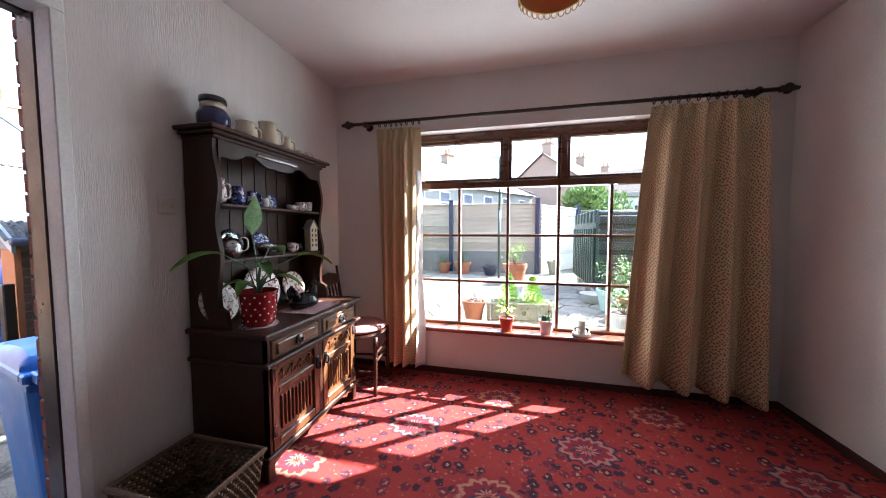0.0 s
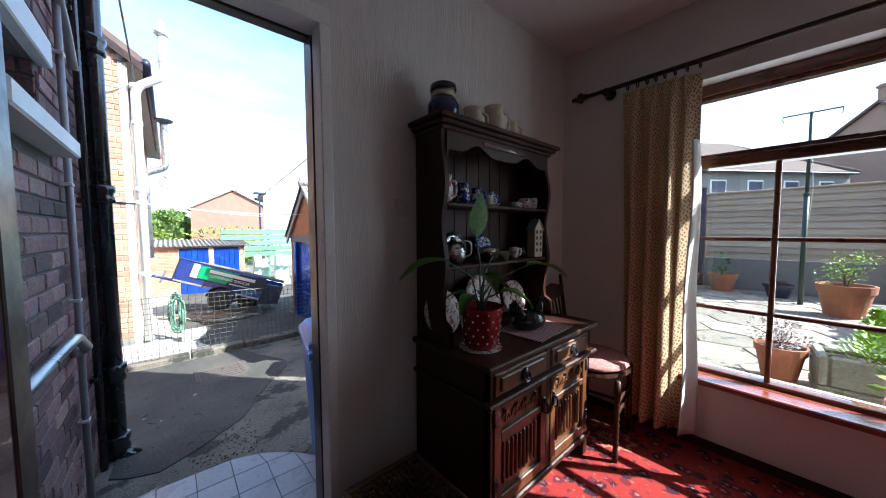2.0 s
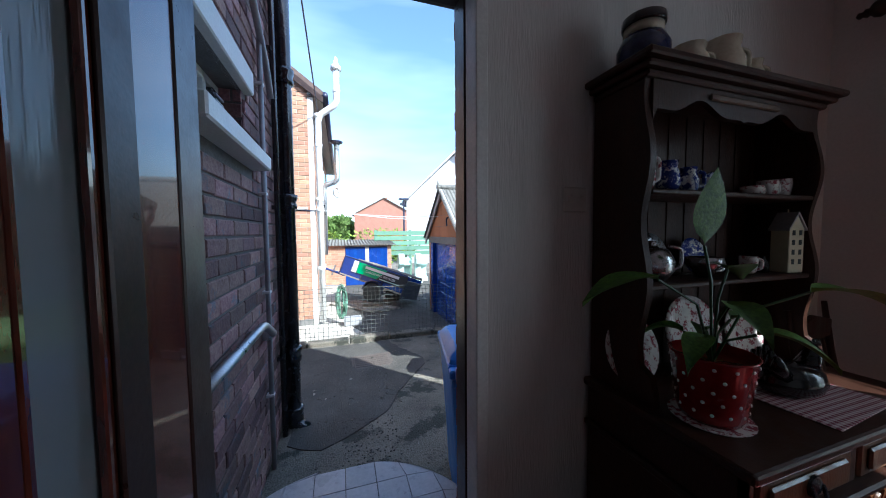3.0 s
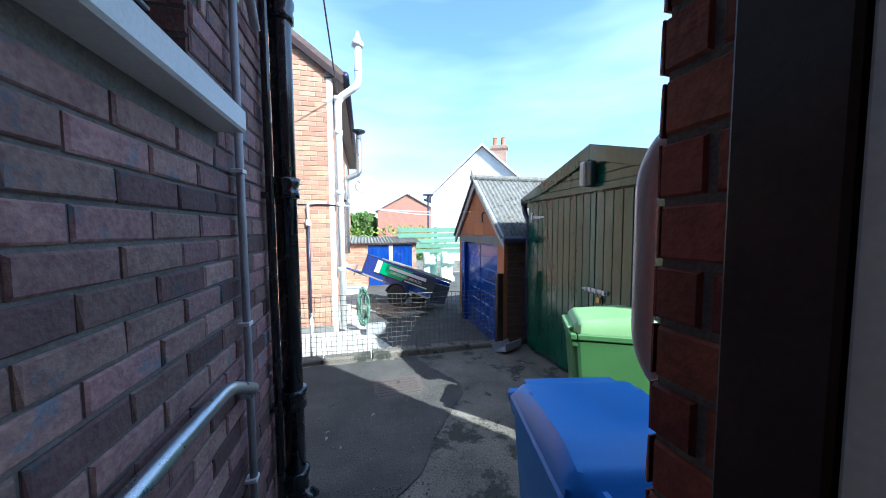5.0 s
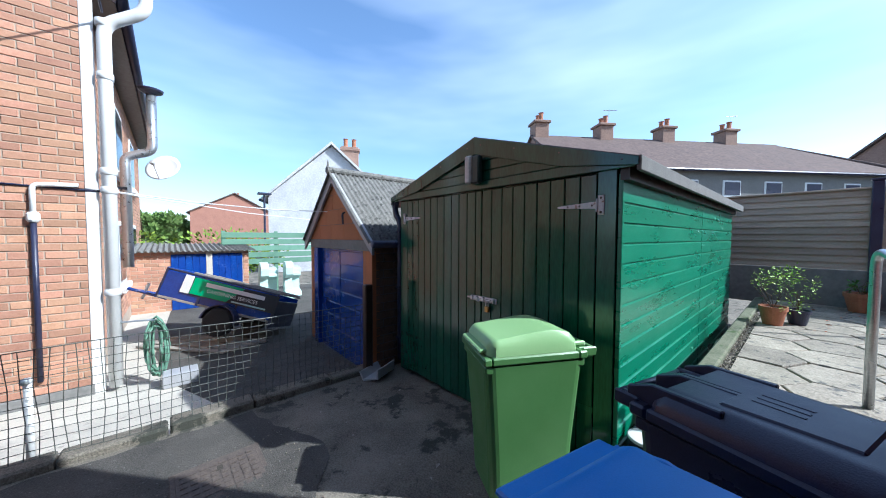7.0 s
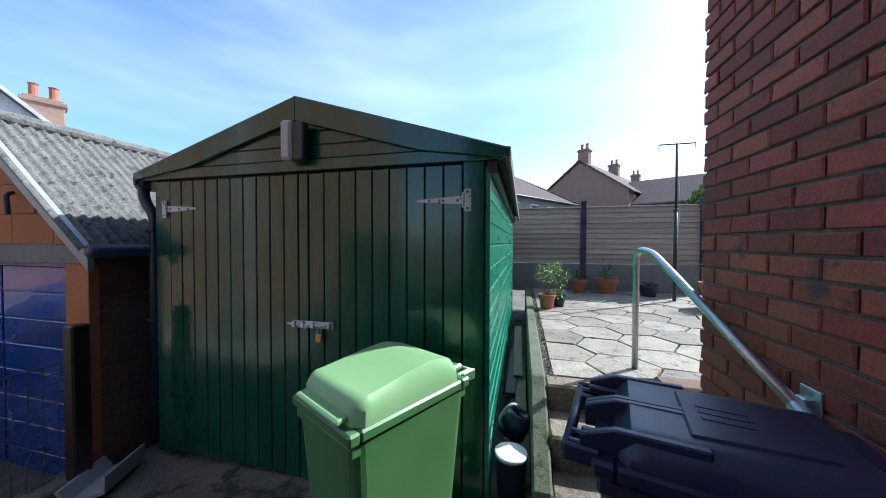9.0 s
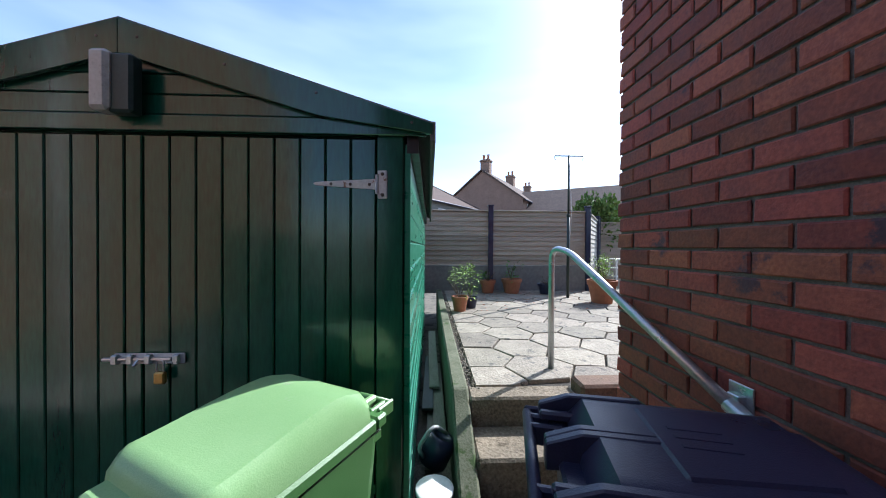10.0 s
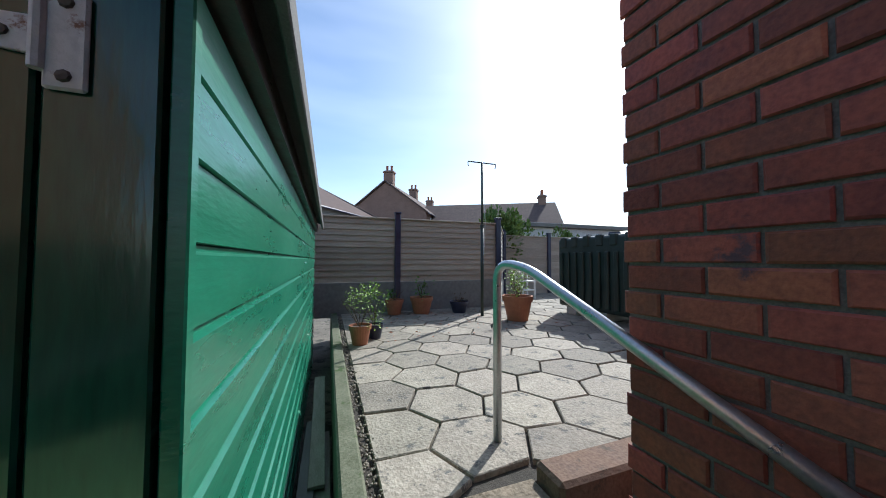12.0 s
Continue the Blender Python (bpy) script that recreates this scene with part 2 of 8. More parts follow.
M = dict(
    plaster=surface("painted plaster", (0.63, 0.60, 0.58), (0.71, 0.68, 0.66), 2.5, 0.85, 0.25, 90),
    paper=surface("ribbed wallpaper", (0.63, 0.60, 0.58), (0.71, 0.68, 0.66), 3, 0.85, 0.5, 60, stretch=(1, 5, 0.35)),
    ceiling=surface("ceiling paint", (0.64, 0.61, 0.60), (0.71, 0.68, 0.66), 3, 0.9, 0.15, 150),
    carpet=carpet_pattern("carpet"),
    border=surface("dark carpet edge", (0.035, 0.008, 0.008), (0.06, 0.015, 0.012), 9, 0.95, 0.4, 300),
    frame_wood=surface("varnished hardwood", (0.07, 0.022, 0.010), (0.15, 0.05, 0.02), 5, 0.3, 0.1, 60, stretch=(1, 1, 4), coat=0.3),
    sill_wood=surface("red-stained sill", (0.16, 0.035, 0.02), (0.23, 0.06, 0.035), 6, 0.25, 0.05, 80, stretch=(0.2, 3, 3), coat=0.4),
    dark_oak=surface("dark-stained oak", (0.020, 0.0066, 0.0036), (0.050, 0.017, 0.008), 9, 0.44, 0.2, 110, stretch=(3, 3, 0.6), coat=0.0, spec=0.32),
    mid_oak=surface("worn oak", (0.055, 0.023, 0.009), (0.13, 0.052, 0.018), 9, 0.36, 0.2, 110, stretch=(3, 3, 0.6), coat=0.3),
    black_wood=surface("black pole wood", (0.018, 0.008, 0.006), (0.04, 0.018, 0.012), 14, 0.35, 0.1, 90),
    cloth=print_cloth("sprigged curtain cloth"),
    glass=glass_pane("window glass"),
    door_glass=glass_pane("obscure door glass", (0.55, 0.57, 0.58), 0.12, 0.34, 0.7),
    frosted=glass_pane("rippled glass", (0.7, 0.75, 0.76), 0.12, 0.75, 0.5),
    brick_grey=surface("grey and red brick", (0.155, 0.075, 0.078), (0.28, 0.175, 0.155), 14, 0.8, 0.9, 70, vary=0.62, spots=((0.12, 0.125, 0.145), 8, 0.42)),
    brick_red=surface("red brick", (0.165, 0.039, 0.029), (0.295, 0.079, 0.048), 12, 0.75, 0.55, 80, vary=0.32, spots=((0.07, 0.034, 0.045), 4, 0.40)),
    brick_orange=surface("orange brick", (0.36, 0.185, 0.115), (0.45, 0.25, 0.165), 9, 0.85, 0.3, 60, vary=0.24),
    brick_house=surface("far red brick", (0.24, 0.115, 0.08), (0.32, 0.16, 0.115), 2, 0.9, 0.3, 14, vary=0.15),
    brick_far=surface("brown brick", (0.20, 0.125, 0.093), (0.29, 0.19, 0.143), 2, 0.9, 0.3, 14, vary=0.15),
    door_gloss=surface("glossy mahogany varnish", (0.055, 0.012, 0.008), (0.11, 0.028, 0.016), 5, 0.14, 0.05, 60, stretch=(1, 1, 0.2), coat=1.0),
    mortar=surface("grey mortar", (0.11, 0.10, 0.095), (0.19, 0.175, 0.165), 30, 0.95, 0.5, 150),
    mortar_pale=surface("pale mortar", (0.34, 0.27, 0.21), (0.43, 0.35, 0.28), 20, 0.95, 0.4, 120),
    white_paint=surface("white masonry paint", (0.66, 0.65, 0.63), (0.78, 0.77, 0.75), 6, 0.5, 0.15, 90, spots=((0.45, 0.43, 0.40), 12, 0.3)),
    white_plastic=surface("white plastic", (0.68, 0.68, 0.67), (0.76, 0.76, 0.75), 5, 0.35, 0.02, 90),
    grey_plastic=surface("grey plastic pipe", (0.30, 0.30, 0.31), (0.38, 0.38, 0.39), 8, 0.4, 0.05, 90),
    black_iron=surface("black-painted iron", (0.008, 0.010, 0.014), (0.018, 0.021, 0.028), 20, 0.22, 0.2, 60, coat=0.4, spots=((0.12, 0.11, 0.10), 26, 0.28)),
    galvanised=surface("galvanised steel", (0.42, 0.44, 0.46), (0.56, 0.58, 0.60), 16, 0.32, 0.1, 120, metal=0.85),
    tarmac=surface("tarmac", (0.034, 0.031, 0.028), (0.110, 0.101, 0.088), 2.2, 0.95, 1.0, 110, spots=((0.21, 0.20, 0.19), 48, 0.38), depth=0.008),
    concrete=surface("worn concrete", (0.085, 0.074, 0.058), (0.24, 0.212, 0.170), 2.4, 0.95, 1.0, 90, spots=((0.045, 0.046, 0.036), 3.2, 0.47), depth=0.008),
    pale_concrete=surface("pale concrete", (0.40, 0.37, 0.32), (0.52, 0.48, 0.41), 3, 0.95, 0.4, 90, spots=((0.30, 0.28, 0.25), 6, 0.4)),
    mossy=surface("mossy render", (0.075, 0.085, 0.045), (0.17, 0.17, 0.12), 6, 0.95, 0.6, 90, spots=((0.045, 0.075, 0.02), 7, 0.45)),
    slab=surface("riven paving", (0.175, 0.150, 0.115), (0.345, 0.305, 0.245), 5, 0.8, 0.9, 60, vary=0.22, spots=((0.085, 0.082, 0.075), 9, 0.43), depth=0.008),
    soil=surface("dark gritty joint", (0.03, 0.026, 0.02), (0.07, 0.06, 0.05), 20, 1.0, 0.9, 160),
    # Shed green in two tones: shade and sunlight are put into the colours.
    green_shaded=surface("shaded-tone green gloss paint", (0.007, 0.050, 0.028), (0.012, 0.078, 0.044), 4, 0.16, 0.10, 30, vary=0.12, stretch=(3, 3, 0.5), coat=0.2),
    green_sunlit=surface("green gloss paint", (0.010, 0.130, 0.072), (0.016, 0.180, 0.100), 3, 0.30, 0.22, 34, vary=0.08, stretch=(1, 0.5, 3), coat=0.12, spots=((0.02, 0.11, 0.07), 30, 0.3)),
    felt=surface("roofing felt", (0.09, 0.088, 0.084), (0.15, 0.145, 0.14), 9, 0.95, 0.6, 200),
    fence=surface("weathered grey fence wood", (0.265, 0.214, 0.166), (0.415, 0.345, 0.275), 5, 0.85, 0.5, 80, vary=0.16, stretch=(0.6, 0.6, 6)),
    # Paler copy of the fence wood, with sunlight put into its colour.
    fence_lit=surface("sunlit-tone fence wood", (0.34, 0.31, 0.27), (0.46, 0.43, 0.38), 5, 0.85, 0.4, 80, vary=0.12, stretch=(0.6, 0.6, 6)),
    fence_green=surface("green-painted fence", (0.09, 0.19, 0.13), (0.14, 0.26, 0.18), 5, 0.7, 0.3, 70, vary=0.15),
    terracotta=surface("terracotta", (0.30, 0.11, 0.055), (0.42, 0.17, 0.09), 16, 0.75, 0.2, 90, spots=((0.40, 0.28, 0.2), 12, 0.34)),
    # One green plastic: body darkened for shade, lid lightened for the light on it.
    bin_green_shaded=surface("green bin plastic", (0.065, 0.165, 0.050), (0.09, 0.21, 0.07), 4, 0.35, 0.15, 260, spots=((0.15, 0.26, 0.12), 4, 0.33)),
    bin_lid_lit=surface("lit-tone green lid plastic", (0.22, 0.40, 0.17), (0.29, 0.47, 0.22), 4, 0.33, 0.12, 260, spots=((0.36, 0.42, 0.30), 5, 0.36)),
    lining=surface("white curtain lining", (0.66, 0.64, 0.60), (0.74, 0.72, 0.68), 8, 0.9, 0.2, 300),
    bin_dark_green=surface("dark green bin plastic", (0.03, 0.075, 0.04), (0.05, 0.11, 0.06), 6, 0.4, 0.15, 260),
    bin_blue=surface("blue bin plastic", (0.03, 0.19, 0.62), (0.05, 0.24, 0.70), 4, 0.36, 0.1, 260, spots=((0.09, 0.18, 0.5), 20, 0.28)),
    bin_black=surface("blue-black bin plastic", (0.014, 0.016, 0.040), (0.028, 0.031, 0.068), 5, 0.34, 0.2, 260, spots=((0.07, 0.07, 0.09), 9, 0.33)),
    rubber=surface("black rubber", (0.012, 0.012, 0.012), (0.025, 0.025, 0.025), 10, 0.8, 0.3, 120),
    blue_paint=surface("blue gloss paint", (0.008, 0.034, 0.20), (0.014, 0.055, 0.27), 4, 0.2, 0.2, 40, coat=0.4, vary=0.1),
    render_orange=surface("orange-painted block", (0.34, 0.13, 0.05), (0.42, 0.17, 0.075), 4, 0.85, 0.4, 80, vary=0.08),
    dark_block=surface("brownish block", (0.11, 0.065, 0.045), (0.20, 0.13, 0.092), 7, 0.9, 0.7, 70, spots=((0.085, 0.065, 0.048), 9, 0.42)),
    step_stone=surface("worn brown concrete", (0.12, 0.094, 0.066), (0.29, 0.235, 0.17), 5, 0.95, 0.9, 60, spots=((0.085, 0.065, 0.040), 7, 0.42), depth=0.008),
    corrugated=surface("lichened fibre cement", (0.085, 0.083, 0.077), (0.24, 0.23, 0.21), 12, 0.95, 0.8, 70, spots=((0.055, 0.055, 0.05), 14, 0.45)),
    grey_render=surface("grey render", (0.155, 0.150, 0.142), (0.225, 0.217, 0.205), 1.2, 0.95, 0.3, 20),
    white_render=surface("pebbledash", (0.46, 0.46, 0.47), (0.66, 0.66, 0.67), 1.2, 0.95, 0.6, 16),
    slate=surface("roof slates", (0.085, 0.060, 0.054), (0.155, 0.112, 0.098), 2.5, 0.9, 0.6, 9, spec=0.25),
    leaf=surface("mid green leaf", (0.035, 0.10, 0.012), (0.10, 0.22, 0.03), 30, 0.5, 0.2, 120, vary=0.35),
    leaf_lime=surface("lime green leaf", (0.18, 0.32, 0.025), (0.34, 0.50, 0.05), 30, 0.5, 0.2, 120, vary=0.3),
    leaf_dark=surface("dark green leaf", (0.010, 0.045, 0.012), (0.03, 0.09, 0.022), 30, 0.35, 0.2, 120, vary=0.3),
    leaf_far=surface("far foliage", (0.08, 0.14, 0.03), (0.17, 0.25, 0.06), 3, 0.8, 0.4, 12, vary=0.35),
    hedge_leaf=surface("hedge foliage", (0.11, 0.19, 0.02), (0.22, 0.32, 0.04), 3, 0.8, 0.4, 12, vary=0.3),
    stem=surface("woody stem", (0.07, 0.045, 0.025), (0.13, 0.09, 0.05), 30, 0.85, 0.3, 120),
    earth=surface("potting soil", (0.02, 0.014, 0.01), (0.05, 0.035, 0.025), 40, 1.0, 0.8, 120),
    stone_trough=surface("mossy stone", (0.17, 0.165, 0.12), (0.30, 0.29, 0.23), 8, 0.95, 0.7, 70, spots=((0.08, 0.11, 0.03), 9, 0.42)),
    red_glaze=surface("red glaze", (0.20, 0.006, 0.008), (0.27, 0.010, 0.012), 8, 0.18, 0.0, 90, coat=0.4),
    red_pot=surface("red plastic pot", (0.42, 0.035, 0.012), (0.52, 0.05, 0.02), 8, 0.35, 0.05, 90),
    cream_china=surface("cream china", (0.52, 0.44, 0.33), (0.64, 0.56, 0.44), 10, 0.22, 0.0, 90, spots=((0.40, 0.10, 0.07), 26, 0.30)),
    white_china=surface("white china", (0.62, 0.61, 0.58), (0.70, 0.69, 0.66), 10, 0.15, 0.0, 90),
    rose_china=surface("rose-patterned china", (0.60, 0.57, 0.54), (0.68, 0.65, 0.62), 10, 0.15, 0.0, 90, spots=((0.26, 0.06, 0.08), 48, 0.49)),
    blue_china=surface("blue and white china", (0.50, 0.52, 0.56), (0.62, 0.63, 0.66), 10, 0.15, 0.0, 90, spots=((0.015, 0.03, 0.20), 55, 0.56)),
    navy_glaze=surface("navy glaze", (0.010, 0.015, 0.06), (0.025, 0.035, 0.12), 20, 0.12, 0.0, 90, coat=0.4),
    black_glaze=surface("black glaze", (0.006, 0.006, 0.007), (0.012, 0.012, 0.014), 20, 0.12, 0.1, 60, coat=0.4),
    silver=surface("pewter", (0.45, 0.46, 0.48), (0.60, 0.61, 0.63), 12, 0.22, 0.02, 90, metal=1.0),
    gingham=surface("red and white gingham", (0.45, 0.05, 0.06), (0.60, 0.35, 0.34), 60, 0.85, 0.3, 300),
    cushion=surface("red and white seat cloth", (0.35, 0.06, 0.06), (0.55, 0.30, 0.28), 70, 0.9, 0.4, 300),
    wicker=surface("brown wicker", (0.06, 0.032, 0.015), (0.15, 0.085, 0.04), 40, 0.7, 0.4, 120, vary=0.25),
    rust=surface("rusty steel", (0.085, 0.068, 0.06), (0.16, 0.13, 0.11), 30, 0.7, 0.4, 100, metal=0.4),
    hinge=surface("chipped grey-painted iron", (0.50, 0.49, 0.49), (0.64, 0.62, 0.61), 30, 0.5, 0.4, 90, spots=((0.20, 0.09, 0.05), 20, 0.42)),
    brass=surface("brass", (0.42, 0.26, 0.08), (0.55, 0.36, 0.13), 20, 0.35, 0.1, 90, metal=0.9),
    lamp_glass=surface("milky plastic lens", (0.42, 0.38, 0.34), (0.52, 0.48, 0.44), 10, 0.3, 0.05, 90),
    shade_cloth=surface("orange lampshade cloth", (0.50, 0.20, 0.08), (0.60, 0.28, 0.12), 10, 0.8, 0.2, 200),
    tile=surface("pale glazed step tile", (0.42, 0.38, 0.38), (0.52, 0.47, 0.47), 7, 0.3, 0.1, 60, vary=0.10, spots=((0.22, 0.16, 0.16), 8, 0.36)),
    tile_red=surface("red step tile", (0.26, 0.11, 0.10), (0.36, 0.17, 0.15), 7, 0.35, 0.1, 60, vary=0.12),
    teal_plastic=surface("pale green plastic", (0.40, 0.55, 0.52), (0.50, 0.65, 0.60), 4, 0.5, 0.05, 60),
    tank=surface("dark green tank plastic", (0.012, 0.026, 0.022), (0.025, 0.042, 0.036), 3, 0.4, 0.15, 60),
    timber=surface("weathered board", (0.22, 0.20, 0.17), (0.36, 0.33, 0.29), 10, 0.85, 0.4, 90, stretch=(4, 0.6, 4)),
    sign_green=surface("green sign", (0.01, 0.32, 0.13), (0.015, 0.36, 0.15), 4, 0.4, 0.0, 60),
    sign_black=surface("black sign", (0.012, 0.012, 0.014), (0.02, 0.02, 0.022), 4, 0.4, 0.0, 60),
    wire=surface("green-coated wire", (0.05, 0.055, 0.05), (0.11, 0.115, 0.10), 10, 0.5, 0.0, 60),
    switch=surface("ivory plastic", (0.58, 0.53, 0.49), (0.66, 0.61, 0.57), 8, 0.4, 0.0, 60),
    candle=surface("white wax", (0.68, 0.67, 0.64), (0.74, 0.73, 0.70), 8, 0.5, 0.0, 60),
    wooden_white=surface("cream-painted wood", (0.55, 0.50, 0.33), (0.63, 0.58, 0.40), 12, 0.6, 0.1, 60),
)


# ---- shape helpers ----
def mesh_of(name, bm, material, smooth=False):
    me = bpy.data.meshes.new(name)
    bm.normal_update()
    bm.to_mesh(me)
    bm.free()
    me.materials.append(M[material])
    if smooth:
        me.polygons.foreach_set("use_smooth", [True] * len(me.polygons))
        me.update()
    return me


def part(name, bm, material, parent=None, label="", smooth=False):
    """Links a bmesh (or a mesh) as one mesh object under a thing or a part."""
    me = bm if isinstance(bm, bpy.types.Mesh) else mesh_of(name, bm, material, smooth)
    ob = new(name, me)
    if parent:
        ob.parent = parent
    return tagged(ob, label)


def thing(name, label, category, m=None, group=""):
    ob = new(name)
    ob.empty_display_size = 0.05
    ob.matrix_world = m or Matrix.Identity(4)
    return tagged(ob, label, category, group)


def setting(name, bm, material, label, category, smooth=False):
    ob = new(name, mesh_of(name, bm, material, smooth))
    return tagged(ob, label, category, kind="structure")


def box(x0, y0, z0, x1, y1, z1, bevel=0.0, bm=None, m=None, seg=1):
    """A box between two corners, added to bm if given, its edges bevelled."""
    b = bmesh.new()
    bmesh.ops.create_cube(b, size=1.0, matrix=Matrix.Translation(((x0 + x1) / 2, (y0 + y1) / 2, (z0 + z1) / 2)) @ Matrix.Diagonal((abs(x1 - x0), abs(y1 - y0), abs(z1 - z0), 1)))
    if bevel:
        bmesh.ops.bevel(b, geom=b.edges[:], offset=bevel, segments=seg, affect="EDGES", profile=0.5)
    if m is not None:
        b.transform(m)
    return join(bm, b)


def join(bm, b):
    if bm is None:
        return b
    me = bpy.data.meshes.new("scratch")
    b.to_mesh(me)
    b.free()
    bm.from_mesh(me)
    bpy.data.meshes.remove(me)
    return bm


def lathe(profile, seg=20, bm=None, m=None, closed=True):
    """Turns (radius, height) pairs round z."""
    b = bmesh.new()
    rings = []
    for r, z in profile:
        rings.append([b.verts.new((max(r, 1e-4) * math.cos(2 * math.pi * k / seg), max(r, 1e-4) * math.sin(2 * math.pi * k / seg), z)) for k in range(seg)])
    for a, c in zip(rings, rings[1:]):
        for k in range(seg):
            b.faces.new((a[k], a[(k + 1) % seg], c[(k + 1) % seg], c[k]))
    if closed:
        b.faces.new(rings[0][::-1])
        b.faces.new(rings[-1])
    if m is not None:
        b.transform(m)
    return join(bm, b)


def tube(points, r, seg=10, bm=None, ends=True):
    """A round bar along points; r is one radius or one for each point."""
    b = bmesh.new()
    pts = [Vector(p) for p in points]
    rad = [r] * len(pts) if isinstance(r, (int, float)) else list(r)
    rings, up = [], None
    for i, p in enumerate(pts):
        d = (pts[min(i + 1, len(pts) - 1)] - pts[max(i - 1, 0)]).normalized()
        if up is None:
            up = Vector((0, 0, 1)) if abs(d.z) < 0.9 else Vector((1, 0, 0))
        side = d.cross(up).normalized()
        up = side.cross(d).normalized()
        rings.append([b.verts.new(p + rad[i] * (side * math.cos(2 * math.pi * k / seg) + up * math.sin(2 * math.pi * k / seg))) for k in range(seg)])
    for a, c in zip(rings, rings[1:]):
        for k in range(seg):
            b.faces.new((a[k], a[(k + 1) % seg], c[(k + 1) % seg], c[k]))
    if ends:
        b.faces.new(rings[0][::-1])
        b.faces.new(rings[-1])
    bmesh.ops.recalc_face_normals(b, faces=b.faces[:])
    return join(bm, b)


def rounded(points, radius, steps=6):
    """Rounds the corners of a line of points."""
    pts = [Vector(p) for p in points]
    out = [pts[0]]
    for a, p, c in zip(pts, pts[1:], pts[2:]):
        d0, d1 = (a - p), (c - p)
        cut = min(radius, d0.length * 0.49, d1.length * 0.49)
        s, e = p + d0.normalized() * cut, p + d1.normalized() * cut
        for k in range(steps + 1):
            u = k / steps
            out.append(s.lerp(p, u).lerp(p.lerp(e, u), u))
    out.append(pts[-1])
    return out


def prism(outline, lo, hi, axis="z", bm=None, bevel=0.0, m=None):
    """A flat outline drawn out from lo to hi along an axis (pairs: the two other axes in order)."""
    b = bmesh.new()

    def put(p, h):
        u, v = p
        return {"z": (u, v, h), "y": (u, h, v), "x": (h, u, v)}[axis]

    lower = [b.verts.new(put(p, lo)) for p in outline]
    upper = [b.verts.new(put(p, hi)) for p in outline]
    b.faces.new(lower)
    b.faces.new(upper)
    for k in range(len(outline)):
        b.faces.new((lower[k], lower[(k + 1) % len(outline)], upper[(k + 1) % len(outline)], upper[k]))
    bmesh.ops.recalc_face_normals(b, faces=b.faces[:])
    if bevel:
        bmesh.ops.bevel(b, geom=b.edges[:], offset=bevel, segments=1, affect="EDGES")
    if m is not None:
        b.transform(m)
    return join(bm, b)


def wall_with_holes(x_axis, level, thick, span, height, holes, bm=None):
    """An upright wall along x or y: boxes left standing round rectangular holes (a0, a1, z0, z1)."""
    bm = bm or bmesh.new()
    cuts = sorted({span[0], span[1], *[h[0] for h in holes], *[h[1] for h in holes]})
    for a0, a1 in zip(cuts, cuts[1:]):
        zs = [height[0]]
        for h in sorted(holes, key=lambda q: q[2]):
            if h[0] <= a0 + 1e-6 and h[1] >= a1 - 1e-6:
                zs += [h[2], h[3]]
        zs.append(height[1])
        for z0, z1 in zip(zs[::2], zs[1::2]):
            if z1 - z0 > 1e-4:
                if x_axis:
                    box(a0, level, z0, a1, level + thick, z1, bm=bm)
                else:
                    box(level, a0, z0, level + thick, a1, z1, bm=bm)
    bmesh.ops.remove_doubles(bm, verts=bm.verts[:], dist=1e-5)
    return bm


# ---- the room ----
WX0, WX1, WY0, WY1, CEIL = -1.56, 1.69, -4.0, 2.50, 2.41
DOOR = (-0.02, 0.800, 0.0, 2.0)
WIN = (-0.90, 1.08, 0.36, 1.99)

setting("floor", box(WX0, WY0, -0.12, WX1, WY1, 0.0), "carpet", "crimson wool carpet with cream and navy medallions", "carpet")
setting("ceiling", box(-1.83, WY0 - 0.15, CEIL, WX1 + 0.15, 2.76, CEIL + 0.12), "ceiling", "plain off-white painted ceiling", "ceiling")
setting("wall_west", wall_with_holes(False, -1.72, 0.16, (WY0, WY1), (0.0, CEIL), [DOOR]), "paper", "off-white ribbed wallpaper wall with a doorway", "wall")
setting("wall_north", wall_with_holes(True, WY1, 0.16, (WX0 - 0.16, WX1 + 0.15), (0.0, CEIL), [WIN]), "plaster", "off-white painted wall with a wide window", "wall")
setting("wall_east", box(WX1, WY0, 0.0, WX1 + 0.15, WY1, CEIL), "plaster", "plain off-white painted wall", "wall")
setting("wall_south", box(WX0 - 0.16, WY0 - 0.15, 0.0, WX1 + 0.15, WY0, CEIL), "plaster", "plain off-white painted wall", "wall")
setting("baseboard_north", box(WX0, WY1 - 0.014, 0.0, WX1, WY1, 0.05, 0.004), "border", "low dark brown skirting board", "skirting")
setting("baseboard_east", box(WX1 - 0.014, WY0, 0.0, WX1, WY1 - 0.014, 0.05, 0.004), "border", "low dark brown skirting board", "skirting")
setting("baseboard_west", box(WX0, 0.815, 0.0, WX0 + 0.014, WY1 - 0.014, 0.05, 0.004), "border", "low dark brown skirting board", "skirting")


